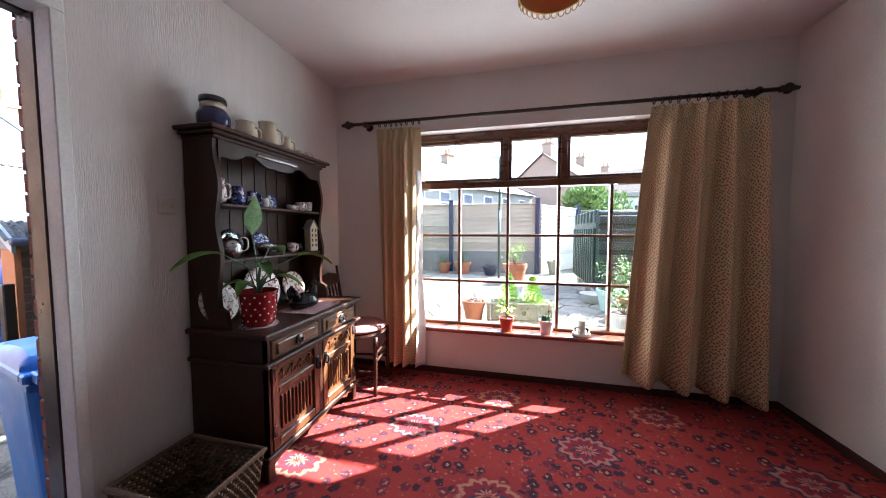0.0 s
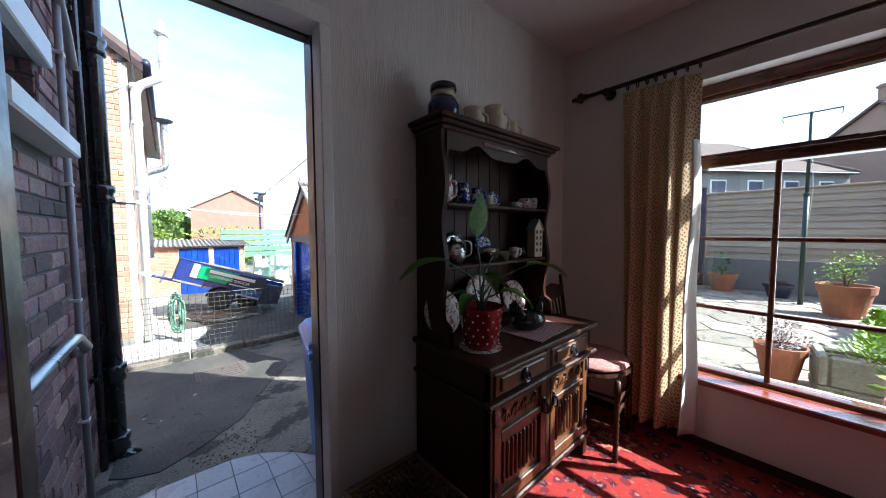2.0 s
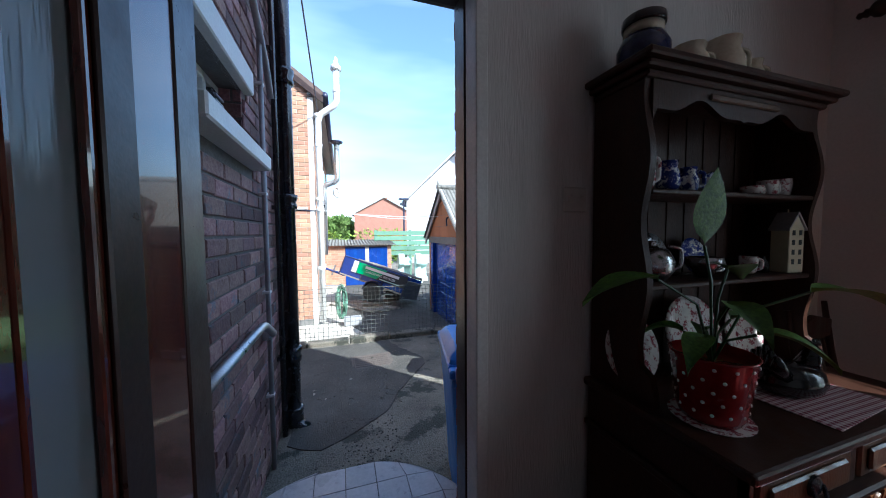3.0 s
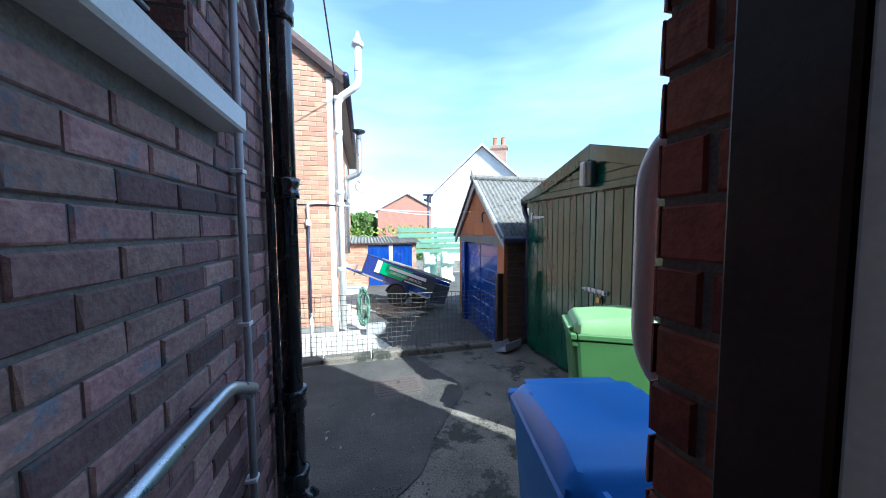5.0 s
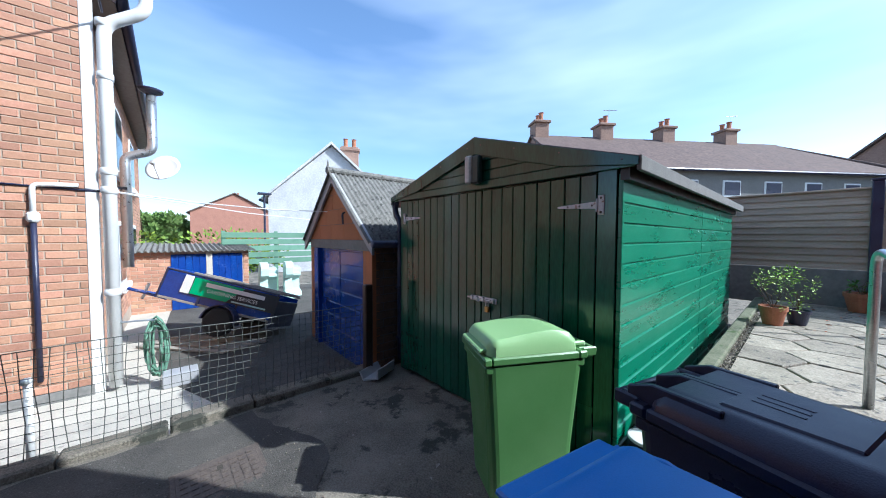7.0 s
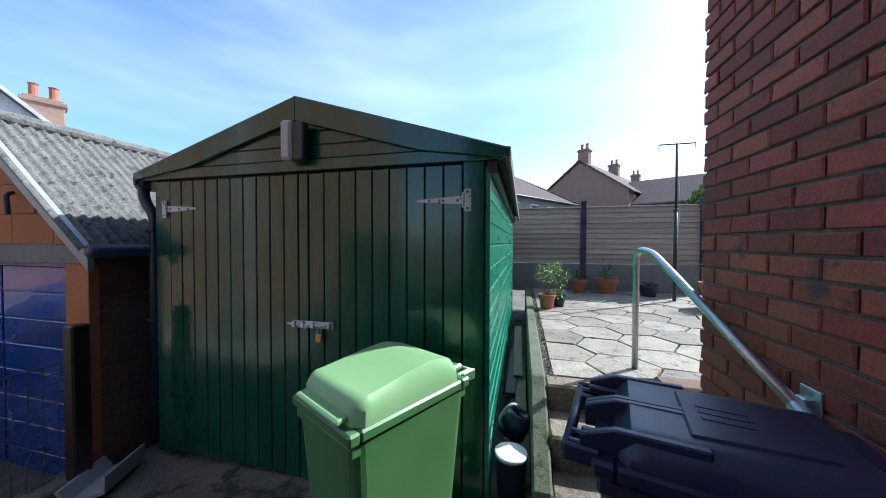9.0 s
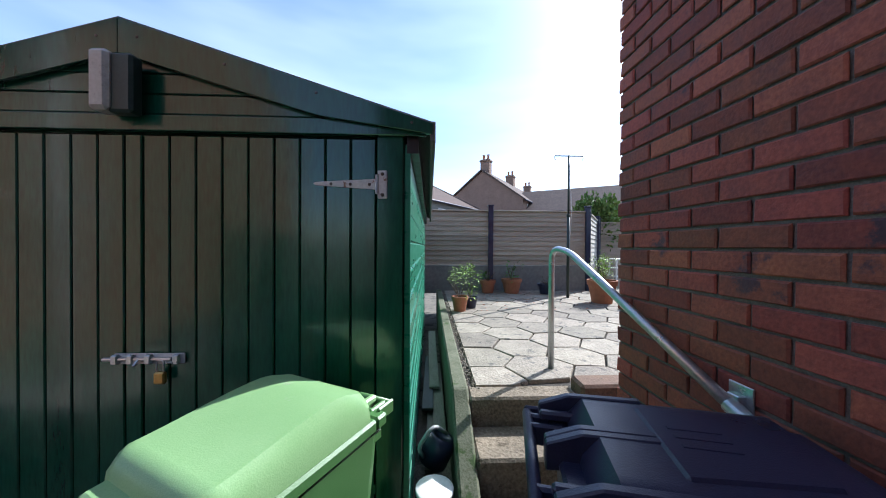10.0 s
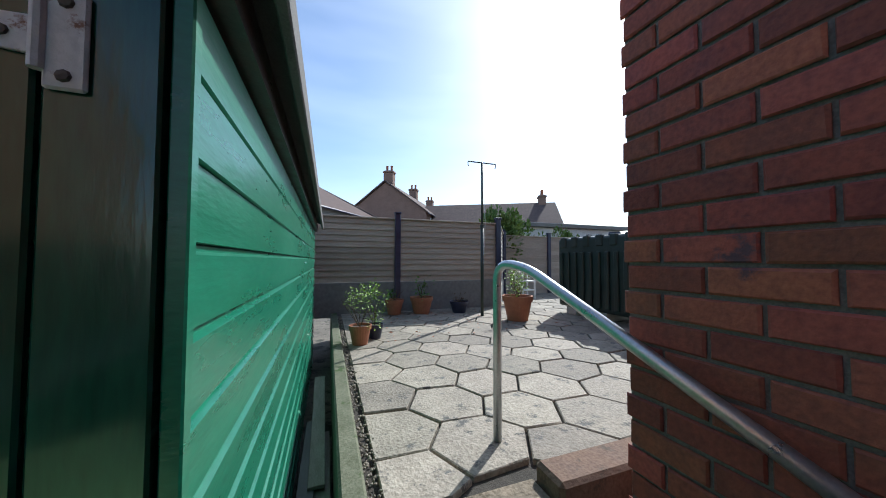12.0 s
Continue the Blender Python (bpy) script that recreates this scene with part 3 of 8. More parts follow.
def build_window():
    w = tagged(new("window_1"), "wide hardwood window with small panes above a red sill", "window", kind="structure")
    x0, x1, z0, z1 = WIN
    y0, y1 = 2.60, 2.675
    fr = bmesh.new()
    box(x0, y0, z0, x0 + 0.05, y1, z1, 0.004, fr)
    box(x1 - 0.05, y0, z0, x1, y1, z1, 0.004, fr)
    box(x0 + 0.05, y0, z0, x1 - 0.05, y1, z0 + 0.05, 0.004, fr)
    box(x0 + 0.05, y0, z1 - 0.06, x1 - 0.05, y1, z1, 0.004, fr)
    part("window_frame", fr, "frame_wood", w)
    part("transom", box(x0 + 0.05, y0 - 0.006, 1.535, x1 - 0.05, y1, 1.59, 0.005), "frame_wood", w)
    for x in (-0.135, 0.305):
        part("mullion", box(x, y0 - 0.004, 1.59, x + 0.05, y1, z1 - 0.06, 0.004), "frame_wood", w)
    for a, b in ((x0 + 0.05, -0.135), (-0.085, 0.305), (0.355, x1 - 0.05)):
        sash = bmesh.new()
        t = 0.022
        box(a, y0 + 0.012, 1.59, a + t, y1 - 0.01, z1 - 0.06, 0.003, sash)
        box(b - t, y0 + 0.012, 1.59, b, y1 - 0.01, z1 - 0.06, 0.003, sash)
        box(a + t, y0 + 0.012, 1.59, b - t, y1 - 0.01, 1.59 + t, 0.003, sash)
        box(a + t, y0 + 0.012, z1 - 0.06 - t, b - t, y1 - 0.01, z1 - 0.06, 0.003, sash)
        s = part("sash", sash, "frame_wood", w)
        g = part("pane", box(a + t, y0 + 0.035, 1.59 + t, b - t, y0 + 0.039, z1 - 0.06 - t), "glass", s)
        g.visible_shadow = False
        part("stay", tube([(a + 0.12, y0 + 0.005, 1.60), (b - 0.12, y0 - 0.012, 1.605)], 0.004, 6), "black_iron", s)
    xs = [x0 + 0.05, -0.49, -0.09, 0.30, 0.675, x1 - 0.05]
    zs = [z0 + 0.05, 0.761, 1.146, 1.535]
    for x in xs[1:-1]:
        part("glazing_bar", box(x - 0.011, y0 + 0.01, zs[0], x + 0.011, y1 - 0.012, zs[-1], 0.004), "frame_wood", w)
    for z in zs[1:-1]:
        for a, b in zip(xs, xs[1:]):
            part("glazing_bar", box(a + 0.011, y0 + 0.014, z - 0.010, b - 0.011, y1 - 0.016, z + 0.010, 0.004), "frame_wood", w)
    for a, b in zip(xs, xs[1:]):
        for c, d in zip(zs, zs[1:]):
            g = part("pane", box(a + 0.004, y0 + 0.036, c + 0.004, b - 0.004, y0 + 0.040, d - 0.004), "glass", w)
            g.visible_shadow = False
    part("window_sill", box(x0 - 0.03, 2.455, 0.358, x1 + 0.03, y0 + 0.01, 0.388, 0.006), "sill_wood", w, "red-stained polished wooden sill")
    part("stone_sill", box(x0 - 0.05, y1 - 0.005, 0.29, x1 + 0.05, 2.82, 0.372, 0.008), "pale_concrete", w, "pale outer sill")


build_window()


def build_door():
    d = tagged(new("door_1"), "open glazed mahogany back door in a dark frame", "door", kind="structure")
    fx0, fx1 = -1.72, -1.60
    fr = bmesh.new()
    box(fx0, 0.757, -0.02, -1.637, 0.799, 1.9349, 0.004, fr)
    box(fx0, DOOR[0] + 0.002, -0.02, fx1, 0.035, 1.935, 0.004, fr)
    box(fx0, DOOR[0] + 0.002, 1.935, -1.665, 0.799, 1.998, 0.004, fr)
    part("door_frame", fr, "black_wood", d)
    part("threshold", box(fx0 - 0.03, 0.035, -0.06, fx1 + 0.02, 0.756, 0.012, 0.006), "frame_wood", d, "worn wooden threshold")
    part("weather_strip", box(fx0 - 0.012, 0.786, 0.0, fx0 - 0.001, 0.797, 1.93, 0.003), "grey_plastic", d, "grey sealing strip")
    # the leaf stands open into the room
    m = Matrix.Translation((-1.60, 0.03, 0.02)) @ Matrix.Rotation(radians(-4), 4, "Z")
    panes = [(0.235, 0.37, 0.30, 1.80), (0.405, 0.61, 0.30, 1.80)]
    leaf = part("door_leaf", wall_with_holes(True, -0.045, 0.045, (0.0, 0.70), (0.0, 1.90), panes), "door_gloss", d, "varnished mahogany leaf")
    leaf.matrix_local = m
    part("edge_strip", box(0.148, 0.0005, 0.01, 0.228, 0.012, 1.89, 0.004), "black_wood", leaf, "dark wooden strip")
    for a, b, z0, z1 in panes:
        part("pane", box(a, -0.026, z0, b, -0.018, z1), "door_glass", leaf, "rippled obscure glass")
        bead = bmesh.new()
        for c0, c1 in ((a, a + 0.012), (b - 0.012, b)):
            box(c0, -0.012, z0, c1, 0.004, z1, 0.003, bead)
        for c0, c1 in ((z0, z0 + 0.012), (z1 - 0.012, z1)):
            box(a + 0.012, -0.012, c0, b - 0.012, 0.004, c1, 0.003, bead)
        part("bead", bead, "door_gloss", leaf)
    part("door_handle", tube(rounded([(0.655, 0.0, 1.0), (0.655, 0.05, 1.0), (0.55, 0.05, 1.0)], 0.02), 0.009, 8), "brass", leaf)


build_door()
# the white-painted plaster corner round the doorway
arch = box(-1.634, 0.760, 0.0, -1.554, 0.799, 1.94, 0.003)
box(-1.663, 0.0, 1.94, -1.554, 0.799, 1.999, 0.003, arch)
setting("trim_door", arch, "white_paint", "narrow white-painted door lining", "trim")

# ---- the house, outside ----
COURSE, BRICK = 0.080, 0.225
TOP = 5.2
setting("wall_outer_west", wall_with_holes(False, -1.82, 0.10, (-0.08, 2.76), (-0.40, TOP), [(DOOR[0], DOOR[1], -0.06, 2.0)]), "mortar", "red brick outer wall of the extension", "brick wall")
setting("wall_outer_north", wall_with_holes(True, 2.66, 0.10, (-1.72, WX1 + 0.15), (-0.40, TOP), [WIN]), "brick_red", "red brick outer wall with the window", "brick wall")
setting("wall_outer_east", box(WX1 + 0.15, WY0, -0.4, WX1 + 0.25, 2.76, TOP), "brick_red", "red brick outer wall", "brick wall")
setting("roof_extension", box(-1.80, WY0, TOP - 0.1, WX1 + 0.2, 2.74, TOP), "felt", "flat dark roof over the extension", "roof")
MAINWIN = (-2.62, -1.98, 1.64, 1.94)
main = wall_with_holes(True, -0.33, 0.24, (-3.47, -1.82), (-0.40, TOP), [MAINWIN])
box(-3.47, -6.0, -0.40, -3.23, -0.33, TOP, bm=main)
setting("wall_main_house", main, "mortar", "grey and red brick wall of the main house", "brick wall")


def build_side_window():
    w = tagged(new("window_2"), "small frosted window with thick white sill and lintel", "window", kind="structure")
    x0, x1, z0, z1 = MAINWIN
    part("window_sill", box(-2.775, -0.20, 1.558, -1.86, 0.01, 1.64, 0.008), "white_paint", w, "thick white-painted sill")
    part("lintel", box(-2.685, -0.12, 1.94, -1.86, -0.045, 2.06, 0.006), "white_paint", w, "white-painted lintel")
    fr = bmesh.new()
    for a in ((x0, x0 + 0.04), (x1 - 0.04, x1), (-2.46, -2.43)):
        box(a[0], -0.24, z0, a[1], -0.19, z1, 0.004, fr)
    for b in ((z0, z0 + 0.035), (z1 - 0.035, z1)):
        box(x0 + 0.04, -0.24, b[0], x1 - 0.04, -0.19, b[1], 0.004, fr)
    part("window_frame", fr, "white_paint", w)
    part("pane", box(-2.43, -0.225, z0 + 0.035, x1 - 0.04, -0.220, z1 - 0.035), "frosted", w, "rippled obscure glass")
    part("pane", box(x0 + 0.04, -0.225, z0 + 0.035, -2.46, -0.220, z1 - 0.035), "frosted", w, "rippled obscure glass")
    vent = bmesh.new()
    box(-2.58, -0.20, 1.70, -2.46, -0.165, 1.88, 0.005, vent)
    v = part("vent", vent, "black_iron", w, "dark square vent with louvres")
    for k in range(6):
        part("louvre", box(-2.57, -0.166, 1.715 + k * 0.027, -2.47, -0.155, 1.725 + k * 0.027), "grey_plastic", v)


build_side_window()


def build_pipes():
    # black cast-iron downpipe at the corner
    p = thing("downpipe", "black cast-iron downpipe with collars on a brick wall", "pipe", pose(-3.37, 0.0, -0.36))
    part("pipe", tube([(0, 0, 0.12), (0, 0, TOP)], 0.055, 16), "black_iron", p, smooth=True)
    for z in (0.14, 0.62, 1.795, 2.72, 3.9):
        part("collar", lathe([(0.056, z - 0.055), (0.070, z - 0.05), (0.070, z - 0.02), (0.063, z), (0.074, z + 0.03), (0.074, z + 0.055), (0.056, z + 0.06)], 16), "black_iron", p, smooth=True)
        part("ear", box(-0.085, -0.06, z - 0.02, 0.085, -0.045, z + 0.02, 0.004), "black_iron", p)
    part("shoe", tube(rounded([(0, 0, 0.16), (0, 0, 0.06), (0.03, 0.10, 0.0)], 0.05), 0.058, 14), "black_iron", p, smooth=True)
    q = thing("waste_pipe", "slim black pipe clipped beside a downpipe", "pipe", pose(-3.24, -0.045, -0.33))
    part("pipe", tube([(0, 0, 0), (0, 0, TOP)], 0.02, 10), "black_iron", q, smooth=True)
    for z in (0.6, 1.7, 2.8):
        part("clip", box(-0.03, -0.035, z, 0.03, 0.0, z + 0.03, 0.003), "black_iron", q)
    w = thing("white_pipe", "thin white plastic pipe clipped to brickwork", "pipe", pose(-2.875, -0.052, -0.32))
    part("pipe", tube([(0, 0, 0), (0, 0, 2.7)], 0.015, 10), "grey_plastic", w, smooth=True)
    for z in (0.5, 1.15, 1.75, 2.4):
        part("clip", box(-0.022, -0.03, z, 0.022, 0.017, z + 0.018, 0.003), "white_plastic", w)
    o = thing("overflow_pipe", "grey plastic overflow pipe rising up the wall", "pipe", pose(-2.9, -0.04, 2.15))
    part("pipe", tube(rounded([(0.35, 0, 0.7), (0.25, 0, 0.35), (-0.1, 0, 0.1), (-0.2, 0, -0.05)], 0.1), 0.02, 10), "grey_plastic", o, smooth=True)
    # grab rail along the wall
    g = thing("handrail", "galvanised handrail fixed low along the brick wall", "handrail", pose(-2.4, 0.0, 0.6))
    part("bar", tube(rounded([(0.64, -0.02, 0.124), (-0.20, -0.02, 0.107), (-0.43, -0.02, -0.01), (-0.44, -0.085, -0.022)], 0.06), 0.022, 12), "galvanised", g, smooth=True)
    part("end_cap", lathe([(0.0, 0), (0.027, 0.001), (0.027, 0.035), (0.0, 0.036)], 14, m=Matrix.Translation((0.625, -0.02, 0.1235)) @ Matrix.Rotation(radians(89), 4, "Y")), "grey_plastic", g, "grey plastic end cap", smooth=True)
    part("socket", lathe([(0.0, 0), (0.032, 0.001), (0.032, 0.05), (0.0, 0.051)], 14, m=Matrix.Translation((-0.437, -0.032, -0.020)) @ Matrix.Rotation(radians(90), 4, "X")), "galvanised", g, smooth=True)
    for x in (0.42, -0.12):
        part("bracket", tube([(x, -0.02, 0.108 + x * 0.02), (x, -0.085, 0.085 + x * 0.02)], 0.012, 8), "galvanised", g)
    # white grab handle by the door
    h = thing("grab_handle", "upright white plastic-coated grab handle by the doorway", "grab handle", pose(-1.83, 0.99, 1.15))
    part("bar", tube(rounded([(0.02, 0.0, 0.285), (-0.082, -0.122, 0.205), (-0.082, -0.122, -0.19), (0.02, 0.0, -0.285)], 0.11, 10), 0.0165, 14), "white_plastic", h, smooth=True)
    for z in (0.285, -0.285):
        part("flange", lathe([(0.0, 0), (0.035, 0.0), (0.035, 0.012), (0.02, 0.018), (0, 0.018)], 16, m=Matrix.Translation((0.006, 0.0, z)) @ Matrix.Rotation(radians(-90), 4, "Y")), "white_plastic", h, smooth=True)


build_pipes()


# ---- ground ----
def yard_z(x):
    return -0.242 + 0.05 * (min(x, -1.0) + 1.83)


def sheet(corners, z_of, thick=0.02, lift=0.0, bm=None):
    """A slab with given plan corners (in order) that follows a slope."""
    b = bmesh.new()
    upper = [b.verts.new((x, y, z_of(x) + lift)) for x, y in corners]
    lower = [b.verts.new((x, y, z_of(x) + lift - thick)) for x, y in corners]
    b.faces.new(upper)
    b.faces.new(lower[::-1])
    n = len(corners)
    for k in range(n):
        b.faces.new((upper[k], lower[k], lower[(k + 1) % n], upper[(k + 1) % n]))
    bmesh.ops.recalc_face_normals(b, faces=b.faces[:])
    return join(bm, b)


def rough_edge(corners, seed, amount=0.035, every=0.12):
    """The same outline with its sides broken into short uneven steps."""
    rnd = random.Random(seed)
    out = []
    for (ax, ay), (bx, by) in zip(corners, corners[1:] + corners[:1]):
        n = max(1, int(math.hypot(bx - ax, by - ay) / every))
        for k in range(n):
            out.append((ax + (bx - ax) * k / n + rnd.uniform(-amount, amount), ay + (by - ay) * k / n + rnd.uniform(-amount, amount)))
    return out


setting("ground", box(-300, -300, -1.0, 300, 300, -0.62), "concrete", "level ground round the houses", "ground")
setting("pavement_yard", sheet([(-1.83, -0.08), (-3.47, -0.08), (-3.47, -4.0), (-5.45, -4.0), (-5.45, 7.6), (-1.83, 7.6)], yard_z, 0.35), "concrete", "worn stained concrete back yard", "yard")
setting("pavement_tarmac", sheet(rough_edge([(-3.10, -0.03), (-3.52, -0.05), (-3.53, -3.9), (-5.38, -3.9), (-5.38, 1.0), (-4.4, 1.35), (-3.86, 1.05), (-3.2, 0.62), (-2.95, 0.25)], 5), yard_z, 0.02, 0.007), "tarmac", "dark patched tarmac in the yard", "tarmac")
setting("pavement_neighbour", box(-14, -6, -0.70, -5.62, 14, -0.55, 0.0), "pale_concrete", "pale concrete path beside the neighbouring house", "path")
setting("road_neighbour", sheet([(-13.9, 0.6), (-13.9, 13), (-5.63, 13), (-5.63, 0.98), (-7.0, 0.45), (-8.2, 0.30)], lambda x: -0.55, 0.02, 0.006), "tarmac", "dark tarmac of the neighbouring yard", "tarmac")


def build_kerb():
    k = bmesh.new()
    random.seed(4)
    y = -4.0
    while y < 2.35:
        n = 0.55 + random.random() * 0.2
        box(-5.62, y, -0.70, -5.45, min(y + n, 2.38) - 0.012, -0.355 + random.uniform(-0.012, 0.012), 0.015, k)
        y += n
    setting("kerb_boundary", k, "concrete", "low rough concrete kerb under a wire fence", "kerb")


build_kerb()


def build_manhole():
    m = thing("manhole_cover", "rusty chequered steel manhole cover set in the yard", "manhole cover", Matrix.Translation((-4.515, 0.715, yard_z(-4.515) + 0.006)) @ Matrix.Rotation(radians(2.86), 4, "Y") @ Matrix.Rotation(radians(2), 4, "Z"))
    part("surround", box(-0.25, -0.245, -0.02, 0.25, 0.245, 0.004, 0.002), "rust", m)
    part("plate", box(-0.225, -0.22, 0.0, 0.225, 0.22, 0.010, 0.002), "rust", m)
    studs = bmesh.new()
    for i in range(8):
        for j in range(8):
            if (i, j) not in ((1, 4), (6, 4)):
                box(-0.20 + i * 0.05, -0.20 + j * 0.051, 0.010, -0.165 + i * 0.05, -0.165 + j * 0.051, 0.014, 0.0, studs)
    part("stud", studs, "rust", m)
    for x in (-0.13, 0.13):
        part("lifting_hole", box(x - 0.025, -0.02, 0.0102, x + 0.025, 0.02, 0.0115), "soil", m)


build_manhole()


def build_doorstep():
    s = tagged(new("step_door"), "half-round tiled doorstep outside the back door", "doorstep", kind="structure")
    cx, cy, r = -1.83, 0.36, 0.64
    ring = [(cx, cy + r)] + [(cx + r * math.cos(a), cy + r * math.sin(a)) for a in [math.pi / 2 + math.pi * k / 24 for k in range(1, 24)]] + [(cx, cy - r)]
    ring = [(x, max(y, -0.078)) for x, y in ring]
    part("base", prism(ring, -0.45, -0.085, bevel=0.0), "concrete", s)
    size, gap = 0.152, 0.004
    for i in range(5):
        for j in range(9):
            x1 = cx - 0.002 - i * size
            y0 = -0.076 + j * size
            corners = [(x1, y0), (x1 - size + gap, y0), (x1 - size + gap, y0 + size - gap), (x1, y0 + size - gap)]
            inside = []
            for x, y in corners:
                dx, dy = x - cx, y - cy
                d = math.hypot(dx, dy)
                k = min(1.0, (r - 0.004) / d) if d else 1.0
                inside.append((cx + dx * k, cy + dy * k))
            span = max(p[0] for p in inside) - min(p[0] for p in inside), max(p[1] for p in inside) - min(p[1] for p in inside)
            if min(span) > 0.03:
                part("tile", prism(inside, -0.085, -0.074), "tile_red" if (i * 7 + j * 3) % 17 == 0 else "tile", s)


build_doorstep()

# ---- patio, steps and garden wall ----
PATIO = 0.208
setting("patio_base", box(-2.58, 3.14, -0.45, 4.4, 9.3, PATIO - 0.028), "soil", "gritty bed under the patio slabs", "patio")
setting("ground_border", box(-1.80, 2.77, -0.45, 4.2, 3.13, PATIO - 0.06), "soil", "narrow bare strip along the house wall", "ground")
steps = tagged(new("step_patio"), "worn mossy concrete steps up to the patio", "steps", kind="structure")
for y0, y1, z in ((2.98, 3.138, PATIO - 0.002), (2.68, 2.98, 0.045), (2.36, 2.68, -0.135)):
    part("tread", box(-2.58, y0, -0.45, -1.92 if y0 > 2.9 else -1.84, y1, z, 0.014), "step_stone", steps)
part("block", box(-1.915, 2.97, -0.3, -0.95, 3.135, PATIO + 0.066, 0.016), "dark_block", steps, "brownish concrete block by the top step")


def build_garden_wall():
    w = prism([(2.45, -0.45), (3.05, -0.45), (7.4, -0.45), (7.4, PATIO + 0.03), (3.05, PATIO + 0.03), (2.98, PATIO - 0.02), (2.62, -0.02), (2.45, -0.12)], -2.68, -2.58, "x", bevel=0.012)
    setting("wall_garden", w, "mossy", "low mossy rendered wall edging the patio", "garden wall")
    g = bmesh.new()
    random.seed(8)
    for _ in range(800):
        x, y = random.uniform(-2.585, -2.50), random.uniform(3.1, 7.3)
        s = random.uniform(0.004, 0.009)
        bmesh.ops.create_icosphere(g, subdivisions=1, radius=s, matrix=Matrix.Translation((x, y, PATIO - 0.012 + random.uniform(0, 0.01))))
    tagged(new("gravel", mesh_of("gravel", g, "slab")), "loose gravel along the patio edge", "gravel", kind="stuff")


build_garden_wall()


# ---- the fence round the garden ----
def fence_run(name, p, q, z0, z1, material, label, posts, base=True):
    f = thing(name, label, "fence", Matrix.Translation((*p, 0.0)) @ Matrix.Rotation(math.atan2(q[1] - p[1], q[0] - p[0]), 4, "Z"))
    length = math.hypot(q[0] - p[0], q[1] - p[1])
    if base:
        # The sunlit-toned panel gets a paler base wall as well.
        part("base_wall", box(0, -0.02, PATIO - 0.05, length, 0.12, z0, 0.008), "grey_render" if material == "fence" else "pale_concrete", f, "low pale rendered wall")
    rows = int((z1 - z0) / 0.092)
    n = max(1, round(length / 1.85))
    me = None
    for i in range(n):
        a, b = length * i / n + 0.02, length * (i + 1) / n - 0.02
        for r in range(rows):
            z = z0 + 0.004 + r * (z1 - z0) / rows
            bm = prism([(-0.012, 0), (0.030, 0.0), (0.018, (z1 - z0) / rows + 0.008), (0.008, (z1 - z0) / rows + 0.008)], a, b, "x")
            s = part("slat", bm, material, f)
            s.location = (0, 0, z)
        part("capping", box(a, -0.03, z1, b, 0.045, z1 + 0.028, 0.006), material, f)
    for i in range(n + 1):
        if i in posts:
            x = length * i / n
            part("post", box(x - 0.05, -0.055, PATIO, x + 0.05, 0.03, z1 + 0.10, 0.008), "bin_black", f, "black post")
            part("post_cap", box(x - 0.06, -0.065, z1 + 0.10, x + 0.06, 0.04, z1 + 0.13, 0.006), "bin_black", f)
    return f


fence_run("garden_fence", (-5.5, 7.45), (-1.593, 7.45), 0.72, 1.80, "fence", "grey weathered slatted fence panels on a low wall", (2,))
fence_run("garden_fence", (-1.593, 7.45), (0.40, 7.45), 0.72, 1.80, "fence", "grey weathered slatted fence panel on a low wall", (1,))
# This panel's sunlight is painted in by the paler wood.
fence_run("garden_fence", (0.48, 7.5), (1.50, 9.1), 0.60, 1.76, "fence_lit", "slatted fence panel turned aside, coloured paler for sunlight", (1,))
fence_run("garden_fence", (1.55, 9.15), (4.4, 9.15), 0.19, 1.72, "fence", "dark slatted fence at the garden's far corner", (0, 1, 2), base=False)
# Added wall, out of view, that throws shade over the patio's right side.
setting("wall_boundary", box(2.15, 2.80, -0.45, 2.37, 4.20, 1.75, 0.01), "brick_red", "plain red brick wall added out of view to shade the patio", "wall")


